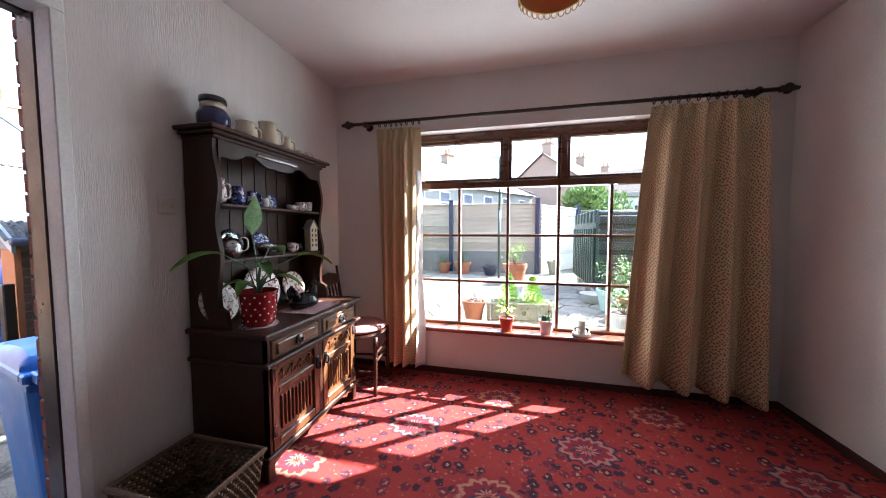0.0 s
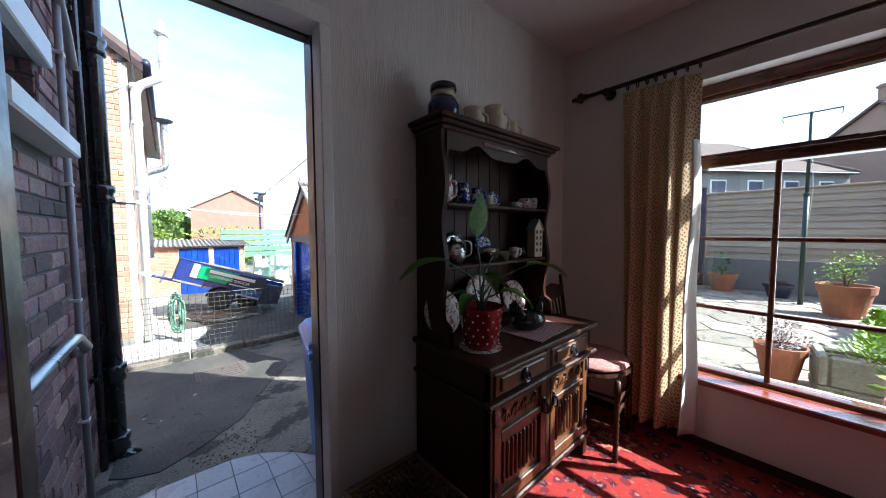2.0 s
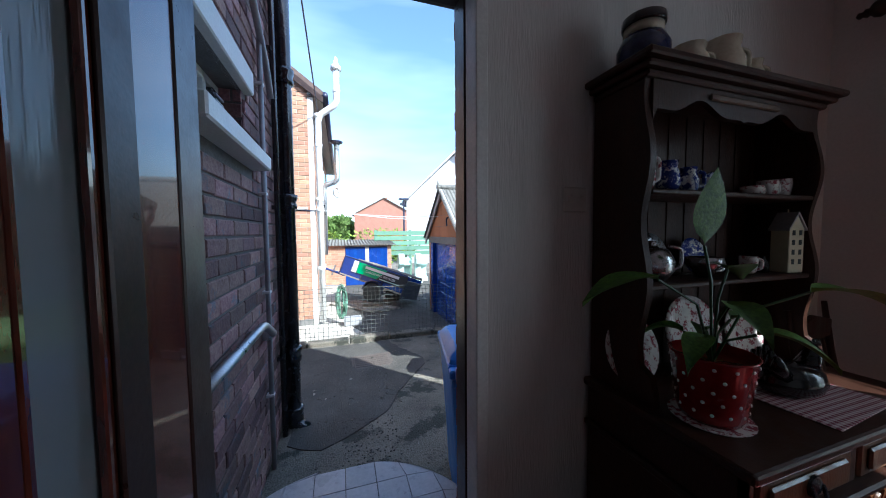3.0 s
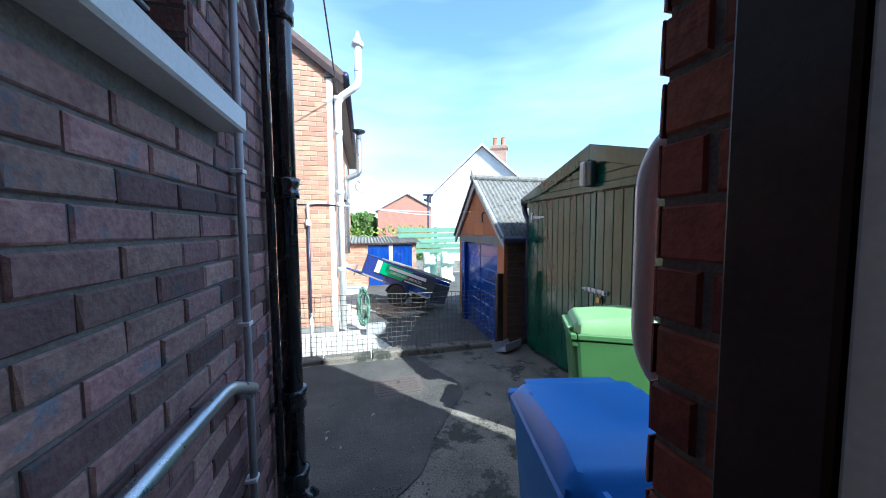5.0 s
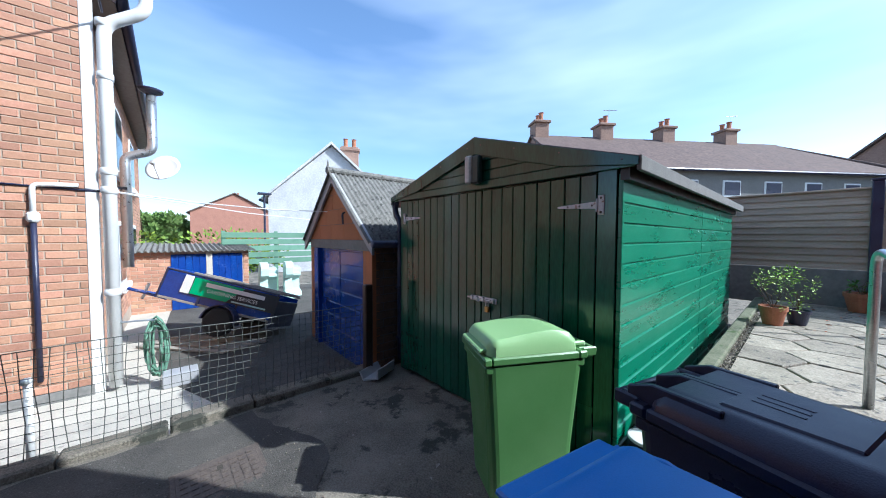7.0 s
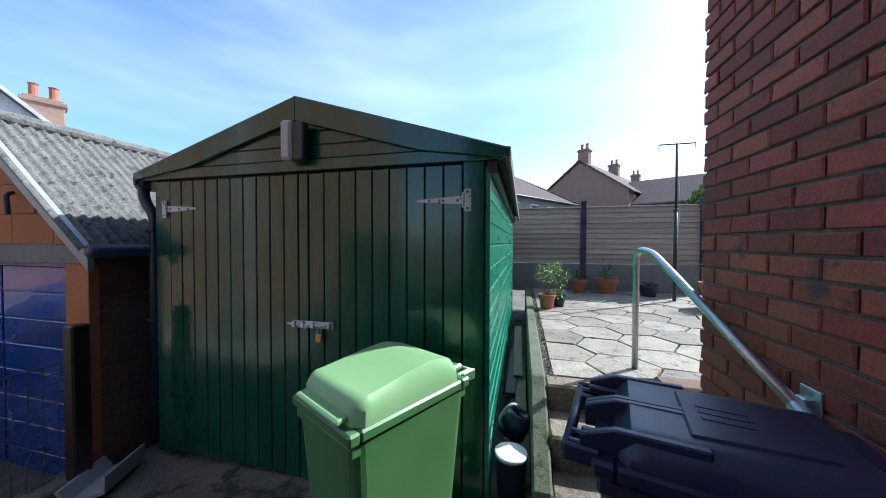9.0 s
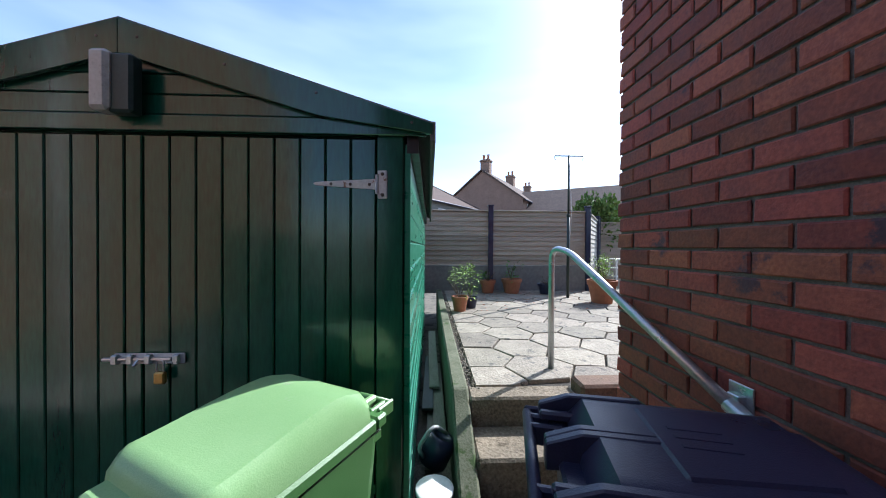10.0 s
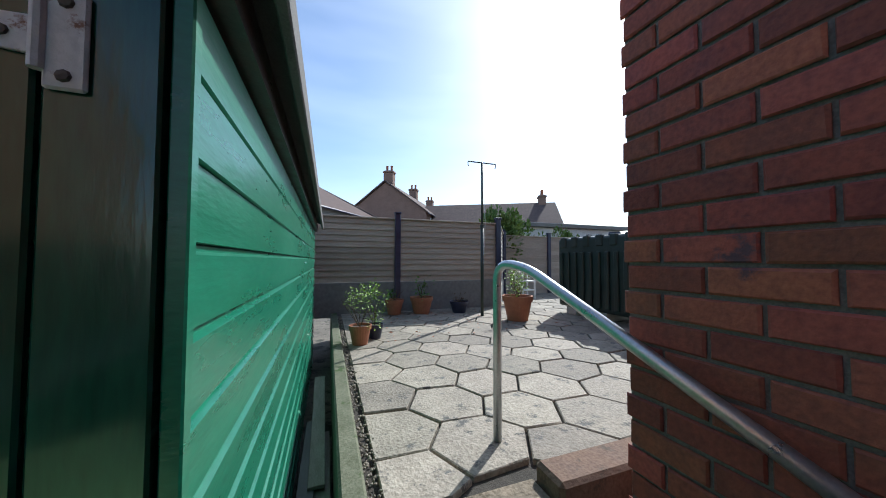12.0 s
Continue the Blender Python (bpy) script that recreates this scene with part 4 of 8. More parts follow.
# ---- the green shed ----
def build_shed():
    SX0, SX1, SY0, SY1 = -5.25, -2.918, 2.52, 6.75
    eave, apex, mid = 1.55, 1.94, -4.062
    s = thing("garden_shed", "green painted timber shed with double doors and felt roof", "shed", pose(0, 0, 0))
    floor_z = -0.37
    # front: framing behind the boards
    part("front_frame", prism([(SX0 + 0.01, floor_z), (SX1 - 0.01, floor_z), (SX1 - 0.01, eave), (mid, apex - 0.03), (SX0 + 0.01, eave)], SY0 + 0.03, SY0 + 0.07, "y"), "green_shaded", s)
    back = part("back_wall", prism([(SX0 + 0.01, floor_z), (SX1 - 0.01, floor_z), (SX1 - 0.01, eave), (mid, apex - 0.03), (SX0 + 0.01, eave)], SY1 - 0.04, SY1, "y"), "green_shaded", s)
    left = part("side_wall", box(SX0 + 0.01, SY0 + 0.07, floor_z, SX0 + 0.04, SY1 - 0.04, eave), "green_shaded", s)
    # Brighter copy of the shed green carries the sun on this side.
    right = part("side_wall", box(SX1 - 0.04, SY0 + 0.07, floor_z, SX1 - 0.012, SY1 - 0.04, eave), "green_sunlit", s, "green shiplap side, its colour brightened for the sun")
    # shiplap boards on the sunny side, in two panels
    random.seed(11)
    rows = 15
    h = (1.49 - floor_z) / rows
    for a, b in ((SY0 + 0.03, 4.72), (4.735, SY1 - 0.02)):
        for r in range(rows):
            z = floor_z + r * h
            bm = prism([(SX1 - 0.012, z), (SX1 + 0.010, z + 0.003), (SX1 + 0.014, z + h * 0.87), (SX1 + 0.001, z + h * 0.92), (SX1 + 0.001, z + h - 0.001), (SX1 - 0.012, z + h - 0.001)], a, b, "y")
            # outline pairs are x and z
            part("shiplap_board", bm, "green_sunlit", right)
    # old paint lifting off the far half of that side
    flakes = bmesh.new()
    for _ in range(420):
        y, z = 4.3 + 2.4 * random.random() ** 0.7, random.uniform(-0.30, 1.40)
        ww, hh, out = random.uniform(0.008, 0.035), random.uniform(0.010, 0.045), random.uniform(0.006, 0.022)
        x = SX1 + 0.013
        q = [flakes.verts.new(c) for c in ((x, y, z), (x, y + ww, z + random.uniform(-0.006, 0.006)), (x + out, y + ww * 0.9, z - hh), (x + out * 0.7, y + ww * 0.1, z - hh * 0.8))]
        flakes.faces.new(q)
    tagged(part("peeling_paint", flakes, "green_sunlit", right, "peeling curls of old paint"), kind="stuff")
    part("corner_post", box(SX1 - 0.010, SY0 + 0.002, floor_z, SX1 + 0.016, SY0 + 0.03, eave - 0.02, 0.003), "green_sunlit", s)
    part("corner_strip", box(-3.045, SY0 - 0.009, floor_z, SX1 - 0.014, SY0 + 0.03, eave + 0.01, 0.004), "green_shaded", s)
    part("corner_strip", box(SX0 - 0.005, SY0 - 0.006, floor_z, -5.118, SY0 + 0.03, eave, 0.004), "green_shaded", s)
    # double doors of vertical boards
    top = 1.545
    part("cover_strip", box(mid - 0.006, SY0 - 0.013, floor_z + 0.03, -4.004, SY0 + 0.012, top, 0.004), "green_shaded", s)
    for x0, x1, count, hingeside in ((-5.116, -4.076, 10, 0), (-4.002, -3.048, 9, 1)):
        door = part("door", box(x0, SY0 + 0.012, floor_z + 0.03, x1, SY0 + 0.028, top, 0.002), "green_shaded", s)
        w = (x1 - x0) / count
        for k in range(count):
            part("plank", box(x0 + k * w + 0.0025, SY0 - 0.008 + random.uniform(-0.001, 0.001), floor_z + 0.03, x0 + (k + 1) * w - 0.0025, SY0 + 0.012, top, 0.004), "green_shaded", door)
        zz = 1.352
        sgn = -1 if hingeside else 1
        hx = x1 + 0.003 if hingeside else x0 - 0.02
        strap = prism([(hx, zz - 0.022), (hx + sgn * 0.255, zz - 0.006), (hx + sgn * 0.265, zz + 0.001), (hx + sgn * 0.255, zz + 0.008), (hx, zz + 0.024)], SY0 - 0.014, SY0 - 0.009, "y", bevel=0.001)
        hinge = part("hinge", strap, "hinge", door, "chipped pale tee hinge")
        part("hinge_plate", box(hx - sgn * 0.005, SY0 - 0.017, zz - 0.06, hx - sgn * 0.045, SY0 - 0.0095, zz + 0.06, 0.003), "hinge", hinge)
        part("hinge_pin", tube([(hx - sgn * 0.002, SY0 - 0.018, zz - 0.04), (hx - sgn * 0.002, SY0 - 0.018, zz + 0.04)], 0.007, 8), "hinge", hinge)
        for dx in (0.03, 0.11, 0.19):
            part("screw", lathe([(0.007, 0), (0.006, 0.003), (0, 0.004)], 8, m=Matrix.Translation((hx + sgn * dx, SY0 - 0.0142, zz)) @ Matrix.Rotation(radians(90), 4, "X")), "rust", hinge)
        for dz in (-0.044, 0.044):
            part("screw", lathe([(0.008, 0), (0.006, 0.003), (0, 0.004)], 8, m=Matrix.Translation((hx - sgn * 0.025, SY0 - 0.0172, zz + dz)) @ Matrix.Rotation(radians(90), 4, "X")), "rust", hinge)
        # lower hinge
        low = part("hinge", prism([(hx, 0.03), (hx + sgn * 0.30, 0.044), (hx + sgn * 0.30, 0.056), (hx, 0.07)], SY0 - 0.012, SY0 - 0.009, "y"), "green_shaded", door, "painted-over tee hinge")
    # gable boarding
    gable = part("gable", prism([(SX0, 1.555), (SX1, 1.555), (SX1, 1.575), (mid, apex - 0.03), (SX0, 1.575)], SY0 - 0.012, SY0 + 0.03, "y"), "green_shaded", s, "green gable boards in the shaded tone")
    part("gable_board", box(-5.37, SY0 - 0.030, 1.556, -2.835, SY0 - 0.0125, 1.622, 0.003), "green_shaded", gable)
    for z0, z1 in ((1.627, 1.705), (1.709, 1.787), (1.791, 1.865)):
        half = (apex + 0.03 - z0) / (apex - eave) * (SX1 - mid) - 0.10
        part("gable_board", box(mid - half, SY0 - 0.022, z0, mid + half, SY0 - 0.0125, z1, 0.003), "green_shaded", gable)
    for sg, reach in ((-1, 1.335), (1, 1.254)):
        ex = sg * reach
        peak, end = apex + 0.055, 1.603
        barge = prism([(mid, peak), (mid + ex, end), (mid + ex, end - 0.046), (mid + ex * 0.64, end + 0.018), (mid + ex * 0.61, end + 0.026), (mid, peak - 0.140)], SY0 - 0.050, SY0 - 0.0305, "y", bevel=0.002)
        part("barge_board", barge, "green_shaded", s)
        for u in (0.06, 0.33, 0.62, 0.93):
            part("nail", lathe([(0.006, 0), (0.005, 0.002), (0, 0.003)], 8, m=Matrix.Translation((mid + ex * u, SY0 - 0.0498, peak - (peak - end) * u - 0.055 + 0.03 * u)) @ Matrix.Rotation(radians(90), 4, "X")), "rust", s)
        roof = prism([(mid, peak - 0.012), (mid + ex, end - 0.010), (mid + ex, end + 0.006), (mid, peak + 0.006)], SY0 - 0.046, SY1 + 0.06, "y")
        part("roof", roof, "felt", s, "grey felted roof slope")
        part("roof_edge", box(mid + ex - 0.012, SY0 - 0.044, end - 0.075, mid + ex + 0.012, SY1 + 0.06, end + 0.010, 0.004), "felt", s, "felt-wrapped eaves board")
        wall_x = SX1 if sg > 0 else SX0
        # Black strip that puts in the shade under the eaves.
        part("soffit_rail", box(wall_x, SY0, 1.49, wall_x + sg * 0.05, SY1, 1.575), "black_wood", s)
    # bolt with padlock
    bolt = part("bolt", box(mid - 0.045, SY0 - 0.020, 0.602, mid + 0.235, SY0 - 0.0135, 0.645, 0.002), "hinge", s, "rusty sliding bolt")
    part("bar", tube([(mid - 0.08, SY0 - 0.028, 0.624), (mid + 0.19, SY0 - 0.028, 0.624)], 0.008, 8), "galvanised", bolt)
    part("knob", tube([(mid + 0.06, SY0 - 0.03, 0.624), (mid + 0.06, SY0 - 0.052, 0.604)], 0.006, 8), "galvanised", bolt)
    for dx in (-0.03, 0.03, 0.10, 0.21):
        part("keeper", box(mid + dx - 0.013, SY0 - 0.040, 0.605, mid + dx + 0.013, SY0 - 0.0195, 0.643, 0.004), "galvanised", bolt)
    part("padlock", box(mid + 0.128, SY0 - 0.046, 0.525, mid + 0.172, SY0 - 0.024, 0.575, 0.006), "brass", s, "small brass padlock")
    part("shackle", tube(rounded([(mid + 0.136, SY0 - 0.035, 0.575), (mid + 0.136, SY0 - 0.035, 0.622), (mid + 0.164, SY0 - 0.035, 0.622), (mid + 0.164, SY0 - 0.035, 0.575)], 0.012), 0.0035, 8), "galvanised", s)
    # the lamp under the apex
    l = thing("bulkhead_light", "weathered boxy bulkhead lamp fixed to the shed gable", "outdoor lamp", pose(-4.035, SY0 - 0.02, 1.714))
    part("housing", box(-0.02, -0.085, -0.115, 0.075, -0.028, 0.112, 0.010), "tank", l)
    part("lens", box(-0.072, -0.105, -0.112, 0.002, -0.028, 0.118, 0.014), "lamp_glass", l, "milky plastic lens")
    # gutter and downpipe on the far side
    g = thing("shed_gutter", "black plastic gutter with a short downpipe", "gutter", pose(SX0 - 0.14, SY0 - 0.02, 1.545))
    part("gutter", tube([(0, 0, 0), (0, 4.2, 0.01)], 0.05, 12), "bin_black", g, smooth=True)
    part("outlet", tube(rounded([(0, 0.03, 0.0), (0.0, 0.03, -0.12), (0.07, 0.05, -0.22), (0.07, 0.05, -1.85)], 0.06), 0.034, 12), "bin_black", g, smooth=True)
    for z in (-0.35, -1.0, -1.6):
        part("clip", box(0.03, 0.01, z, 0.11, 0.09, z + 0.025, 0.003), "bin_black", g)


build_shed()


# ---- wheelie bins ----
def wheelie_bin(m, width, deep, high, body_mat, lid_mat, rim_mat, label, dome=0.06, fins=False, skirt=0.020):
    b = thing("wheelie_bin", label, "wheelie bin", m)
    bw, bd = width * 0.80, deep * 0.74
    body = bmesh.new()
    rings = []
    zs = [(0.0, 0.93), (0.03, 0.98), (0.30, 1.04), (high * 0.84, 1.19), (high * 0.86, 1.2)]
    for z, k in zs:
        w2, d2, r = bw / 2 * k, bd / 2 * k, 0.05
        ring = []
        for sx, sy, a0 in ((1, 1, 0), (-1, 1, 90), (-1, -1, 180), (1, -1, 270)):
            for q in range(5):
                a = radians(a0 + q * 22.5)
                ring.append(body.verts.new((sx * (w2 - r) + r * math.cos(a), sy * (d2 - r) + r * math.sin(a), z)))
        rings.append(ring)
    n = len(rings[0])
    for a, c in zip(rings, rings[1:]):
        for k in range(n):
            body.faces.new((a[k], a[(k + 1) % n], c[(k + 1) % n], c[k]))
    body.faces.new(rings[0][::-1])
    part("body", body, body_mat, b, smooth=False)
    rim = bmesh.new()
    w2, d2, z = width / 2, deep / 2 * 0.93, high * 0.855
    for low, grow in ((z - 0.035, -0.012), (z + 0.012, 0.0)):
        u, v, t = w2 + grow, d2 + grow, low + 0.043
        box(-u, -v, low, u, -v + 0.045, t, 0.008, rim)
        box(-u, v - 0.055, low, u, v, t, 0.008, rim)
        box(-u, -v + 0.045, low, -u + 0.04, v - 0.055, t, 0.008, rim)
        box(u - 0.04, -v + 0.045, low, u, v - 0.055, t, 0.008, rim)
    part("rim", rim, rim_mat, b, "thick moulded rim")
    # lid: a low dome with chamfered edges, a front lip and ribs at the back
    lid = bmesh.new()
    lz = high * 0.855 + 0.056
    x0, x1, y0, y1 = -w2 + 0.012, w2 - 0.012, -d2 + 0.035, d2 - 0.05
    n, rows = 28, []

    def ease(t):
        t = min(max(t, 0.0), 1.0)
        return t * t * (3 - 2 * t)
    for j in range(n + 1):
        v = j / n
        row = []
        for i in range(n + 1):
            u = 2 * i / n - 1
            side = min(1.0, (1 - abs(u)) / (0.24 if fins else 0.13))
            length = 1.0 if fins else (0.50 + 0.50 * ease(v / 0.70)) * (1 - 0.45 * ease((v - 0.72) / 0.28))
            rise = (0.22 * min(1.0, (1 - abs(u)) / 0.03) + 0.78 * side) * length * min(1.0, v / 0.05, (1 - v) / 0.07)
            tuck = 0.035 * max(0.0, abs(u) - 0.8) / 0.2
            row.append(lid.verts.new((x0 + (x1 - x0) * i / n, y0 + (y1 - y0) * v + (tuck if v < 0.5 else -tuck) * abs(2 * v - 1) ** 3, lz + skirt + (dome + 0.010) * rise)))
        rows.append(row)
    for a, c in zip(rows, rows[1:]):
        for i in range(n):
            lid.faces.new((a[i], a[i + 1], c[i + 1], c[i]))
    edge = rows[0][:] + [r[-1] for r in rows[1:]] + rows[-1][-2::-1] + [r[0] for r in rows[-2:0:-1]]
    low_edge = [lid.verts.new((q.co.x * 1.02, q.co.y * 1.02, lz)) for q in edge]
    for k in range(len(edge)):
        lid.faces.new((edge[k], low_edge[k], low_edge[(k + 1) % len(edge)], edge[(k + 1) % len(edge)]))
    lid.faces.new(low_edge[::-1])
    bmesh.ops.recalc_face_normals(lid, faces=lid.faces[:])
    for e in lid.edges:
        if len(e.link_faces) == 2 and e.calc_face_angle(0.0) > 0.6:
            e.smooth = False
    lo = part("lid", lid, lid_mat, b, smooth=True)
    lip = prism([(-d2 + 0.075, lz + 0.020), (-d2 + 0.075, lz + 0.042), (-d2 + 0.03, lz + 0.034), (-d2 - 0.006, lz + 0.030), (-d2 - 0.014, lz + 0.018), (-d2 - 0.006, lz + 0.012)], -w2 * 0.72, w2 * 0.72, "x", bevel=0.005)
    part("lid_lip", lip, lid_mat, lo)
    lift = lz + 0.030 + dome
    if lid_mat == "bin_blue":
        for x in (-w2 * 0.80, w2 * 0.80):
            part("lid_ridge", prism([(-d2 + 0.06, lz + 0.012), (-d2 + 0.06, lz + 0.034), (-d2 + 0.15, lz + 0.030 + dome * 0.62), (-d2 + 0.26, lz + 0.030 + dome * 0.35), (-d2 + 0.26, lz + 0.012)], x - 0.009, x + 0.009, "x", bevel=0.004), lid_mat, lo)
    if fins:
        part("lid_panel", prism([(-w2 * 0.46, -d2 * 0.58), (w2 * 0.46, -d2 * 0.58), (w2 * 0.58, d2 * 0.30), (-w2 * 0.58, d2 * 0.30)], lift - 0.012, lift + 0.006, bevel=0.006), lid_mat, lo)
        for x in (-w2 * 0.78, -w2 * 0.05, w2 * 0.05, w2 * 0.78):
            part("lid_fin", prism([(d2 + 0.03, lz - 0.03), (d2 + 0.03, lz + 0.035), (d2 - 0.05, lz + 0.045 + dome * 0.6), (d2 - 0.24, lz + 0.034 + dome), (d2 - 0.24, lz)], x - 0.012, x + 0.012, "x", bevel=0.004), lid_mat, lo)
        for k in range(3):
            part("lid_mark", box(-w2 * 0.15 + k * 0.035, -0.06, lift + 0.005, -w2 * 0.15 + k * 0.035 + 0.012, 0.05, lift + 0.008, 0.001), lid_mat, lo)
    for x in (-w2 * 0.62, w2 * 0.62):
        part("lid_rib", box(x - 0.012, d2 - 0.17, lz + 0.005, x + 0.012, d2 + 0.03, lz + 0.030, 0.006), lid_mat, lo)
        part("hinge_arm", box(x - 0.035, d2 - 0.03, lz - 0.055, x - 0.015, d2 + 0.07, lz + 0.004, 0.006), rim_mat, b)
        part("hinge_arm", box(x + 0.015, d2 - 0.03, lz - 0.055, x + 0.035, d2 + 0.07, lz + 0.004, 0.006), rim_mat, b)
    part("handle", tube([(-w2 * 0.86, d2 + 0.06, lz - 0.01), (w2 * 0.86, d2 + 0.06, lz - 0.01)], 0.015, 12), rim_mat, b, smooth=True)
    part("handle_end", box(-w2 * 0.9, d2 - 0.02, lz - 0.04, -w2 * 0.84, d2 + 0.07, lz + 0.01, 0.006), rim_mat, b)
    part("handle_end", box(w2 * 0.84, d2 - 0.02, lz - 0.04, w2 * 0.9, d2 + 0.07, lz + 0.01, 0.006), rim_mat, b)
    for sx in (-1, 1):
        wheel = part("wheel", lathe([(0.03, -0.022), (0.085, -0.022), (0.10, -0.012), (0.10, 0.012), (0.085, 0.022), (0.03, 0.022)], 20, m=Matrix.Translation((sx * (bw / 2 - 0.0), bd / 2 + 0.04, 0.10)) @ Matrix.Rotation(radians(90), 4, "Y")), "rubber", b, smooth=False)
        part("hub", lathe([(0.0, -0.026), (0.03, -0.026), (0.03, 0.026), (0, 0.026)], 12, m=Matrix.Translation((sx * (bw / 2), bd / 2 + 0.04, 0.10)) @ Matrix.Rotation(radians(90), 4, "Y")), rim_mat, wheel)
    part("axle", tube([(-bw / 2, bd / 2 + 0.04, 0.10), (bw / 2, bd / 2 + 0.04, 0.10)], 0.01, 8), "galvanised", b)
    return b


# Lid and body colours differ to paint in the light from above.
green = wheelie_bin(pose(-3.29, 2.075, yard_z(-3.29), 0, 0, -28), 0.42, 0.66, 0.915, "bin_green_shaded", "bin_lid_lit", "bin_green_shaded", "light green wheelie bin with a scuffed domed lid", 0.058, False, 0.050)
blue = wheelie_bin(pose(-2.277, 1.145, yard_z(-2.28), 0, 0, -101.7), 0.50, 0.66, 0.91, "bin_blue", "bin_blue", "bin_blue", "bright blue wheelie bin against a brick wall", 0.045)
black = wheelie_bin(pose(-2.224, 1.819, yard_z(-2.22), 0, 0, 75.3), 0.46, 0.64, 0.94, "bin_black", "bin_black", "bin_black", "blue-black wheelie bin with a ribbed lid", 0.035, True)
# the bin's painted number shows as plain white bars
for z0, z1 in ((0.54, 0.575), (0.60, 0.635), (0.66, 0.695)):
    front = [(-(0.2270 + 0.0578 * (z - 0.30)), z) for z in (z0, z1)]
    mark = prism([front[0], front[1], (front[1][0] + 0.004, z1), (front[0][0] + 0.004, z0)], -0.125, -0.075, "x")
    mark.transform(Matrix.Translation((0, -0.0025, 0)))
    part("painted_mark", mark, "white_paint", green, "white painted bar")


# ---- rail by the steps ----
def build_step_rail():
    r = thing("step_rail", "galvanised tube handrail bent over the patio steps", "handrail", pose(-1.935, 3.40, PATIO))
    part("bar", tube(rounded([(0, 0, -0.03), (0, 0, 0.875), (0.03, -0.20, 0.86), (0.068, -1.46, 0.318)], 0.15, 10), 0.021, 14), "galvanised", r, smooth=True)
    part("sleeve", tube([(0.063, -1.29, 0.391), (0.068, -1.49, 0.305)], 0.026, 14), "galvanised", r, smooth=True)
    part("bracket", box(0.068, -1.315, 0.385, 0.098, -1.275, 0.425, 0.003), "galvanised", r)
    part("plate", box(0.094, -1.335, 0.375, 0.102, -1.255, 0.455, 0.002), "galvanised", r)
    part("lashing", tube(rounded([(0.03, -1.44, 0.30), (0.02, -1.38, 0.375), (0.085, -1.36, 0.375), (0.095, -1.45, 0.30)], 0.03), 0.006, 8), "rubber", r, "black cord loop")


build_step_rail()


# ---- plants ----
def foliage(count, spread, height, size, seed, base=(0, 0, 0), hollow=0.25, droop=0.4):
    """Many small pointed leaves in an uneven clump."""
    rnd = random.Random(seed)
    bm = bmesh.new()
    lobes = [(rnd.uniform(-0.6, 0.6), rnd.uniform(-0.6, 0.6), rnd.uniform(0.2, 1.0), rnd.uniform(0.25, 0.5)) for _ in range(7)]
    for _ in range(count):
        lx, ly, lz, lr = rnd.choice(lobes)
        v = Vector((rnd.gauss(0, 1), rnd.gauss(0, 1), rnd.gauss(0, 1))).normalized() * (rnd.random() ** 0.5)
        p = Vector(((lx + v.x * lr) * spread, (ly + v.y * lr) * spread, max(0.02, (lz + v.z * lr * 0.8)) * height)) + Vector(base)
        d = (Vector((v.x, v.y, v.z * 0.5 + 0.3 - droop * rnd.random()))).normalized()
        side = d.cross(Vector((rnd.uniform(-1, 1), rnd.uniform(-1, 1), 1))).normalized()
        n = d.cross(side)
        s = size * rnd.uniform(0.6, 1.3)
        q = [p, p + d * s * 0.5 + side * s * 0.28 + n * s * 0.06, p + d * s, p + d * s * 0.5 - side * s * 0.28 + n * s * 0.06]
        bm.faces.new([bm.verts.new(x) for x in q])
    return bm


def stems(count, spread, height, seed, base=(0, 0, 0), r=0.006):
    rnd = random.Random(seed)
    bm = bmesh.new()
    for _ in range(count):
        e = Vector((rnd.uniform(-1, 1) * spread, rnd.uniform(-1, 1) * spread, height * rnd.uniform(0.6, 1.0)))
        mid = e * 0.5 + Vector((rnd.uniform(-0.2, 0.2) * spread, rnd.uniform(-0.2, 0.2) * spread, height * 0.1))
        tube([Vector(base), Vector(base) + mid, Vector(base) + e], [r, r * 0.8, r * 0.4], 6, bm)
    return bm


def flower_pot(r, h, seg=24, taper=0.68):
    return lathe([(r * taper, 0), (r * 0.93, h * 0.78), (r, h * 0.78), (r * 1.03, h), (r * 0.93, h), (r * 0.88, h * 0.86), (0.0, h * 0.85)], seg)


def potted(loc, r, h, pot_mat, leaf_mat, count, spread, height, size, seed, label, stem_mat="stem", category="pot plant"):
    t = thing("potted_plant", label, category, pose(*loc))
    part("pot", flower_pot(r, h), pot_mat, t, smooth=False)
    part("soil", lathe([(0.0, h * 0.862), (r * 0.9, h * 0.865), (r * 0.88, h * 0.88), (0, h * 0.9)], 16), "earth", t)
    if count:
        part("stem", stems(7, spread * 0.8, height * 0.9, seed, (0, 0, h * 0.85), max(0.003, r * 0.03)), stem_mat, t)
        part("foliage", foliage(count, spread, height, size, seed + 1, (0, 0, h * 0.86)), leaf_mat, t, smooth=False)
    return t


PZ = PATIO + 0.004
potted((-2.40, 5.45, PZ), 0.115, 0.20, "terracotta", "leaf_lime", 420, 0.24, 0.40, 0.027, 21, "lime green shrub in a small terracotta pot by the wall")
potted((-2.22, 5.66, PZ), 0.10, 0.16, "bin_black", "leaf_lime", 150, 0.17, 0.34, 0.026, 25, "young lime green shrub in a black pot")
potted((-1.70, 7.15, PZ), 0.15, 0.24, "terracotta", "leaf", 60, 0.16, 0.22, 0.05, 27, "terracotta pot with a few sparse leaves")
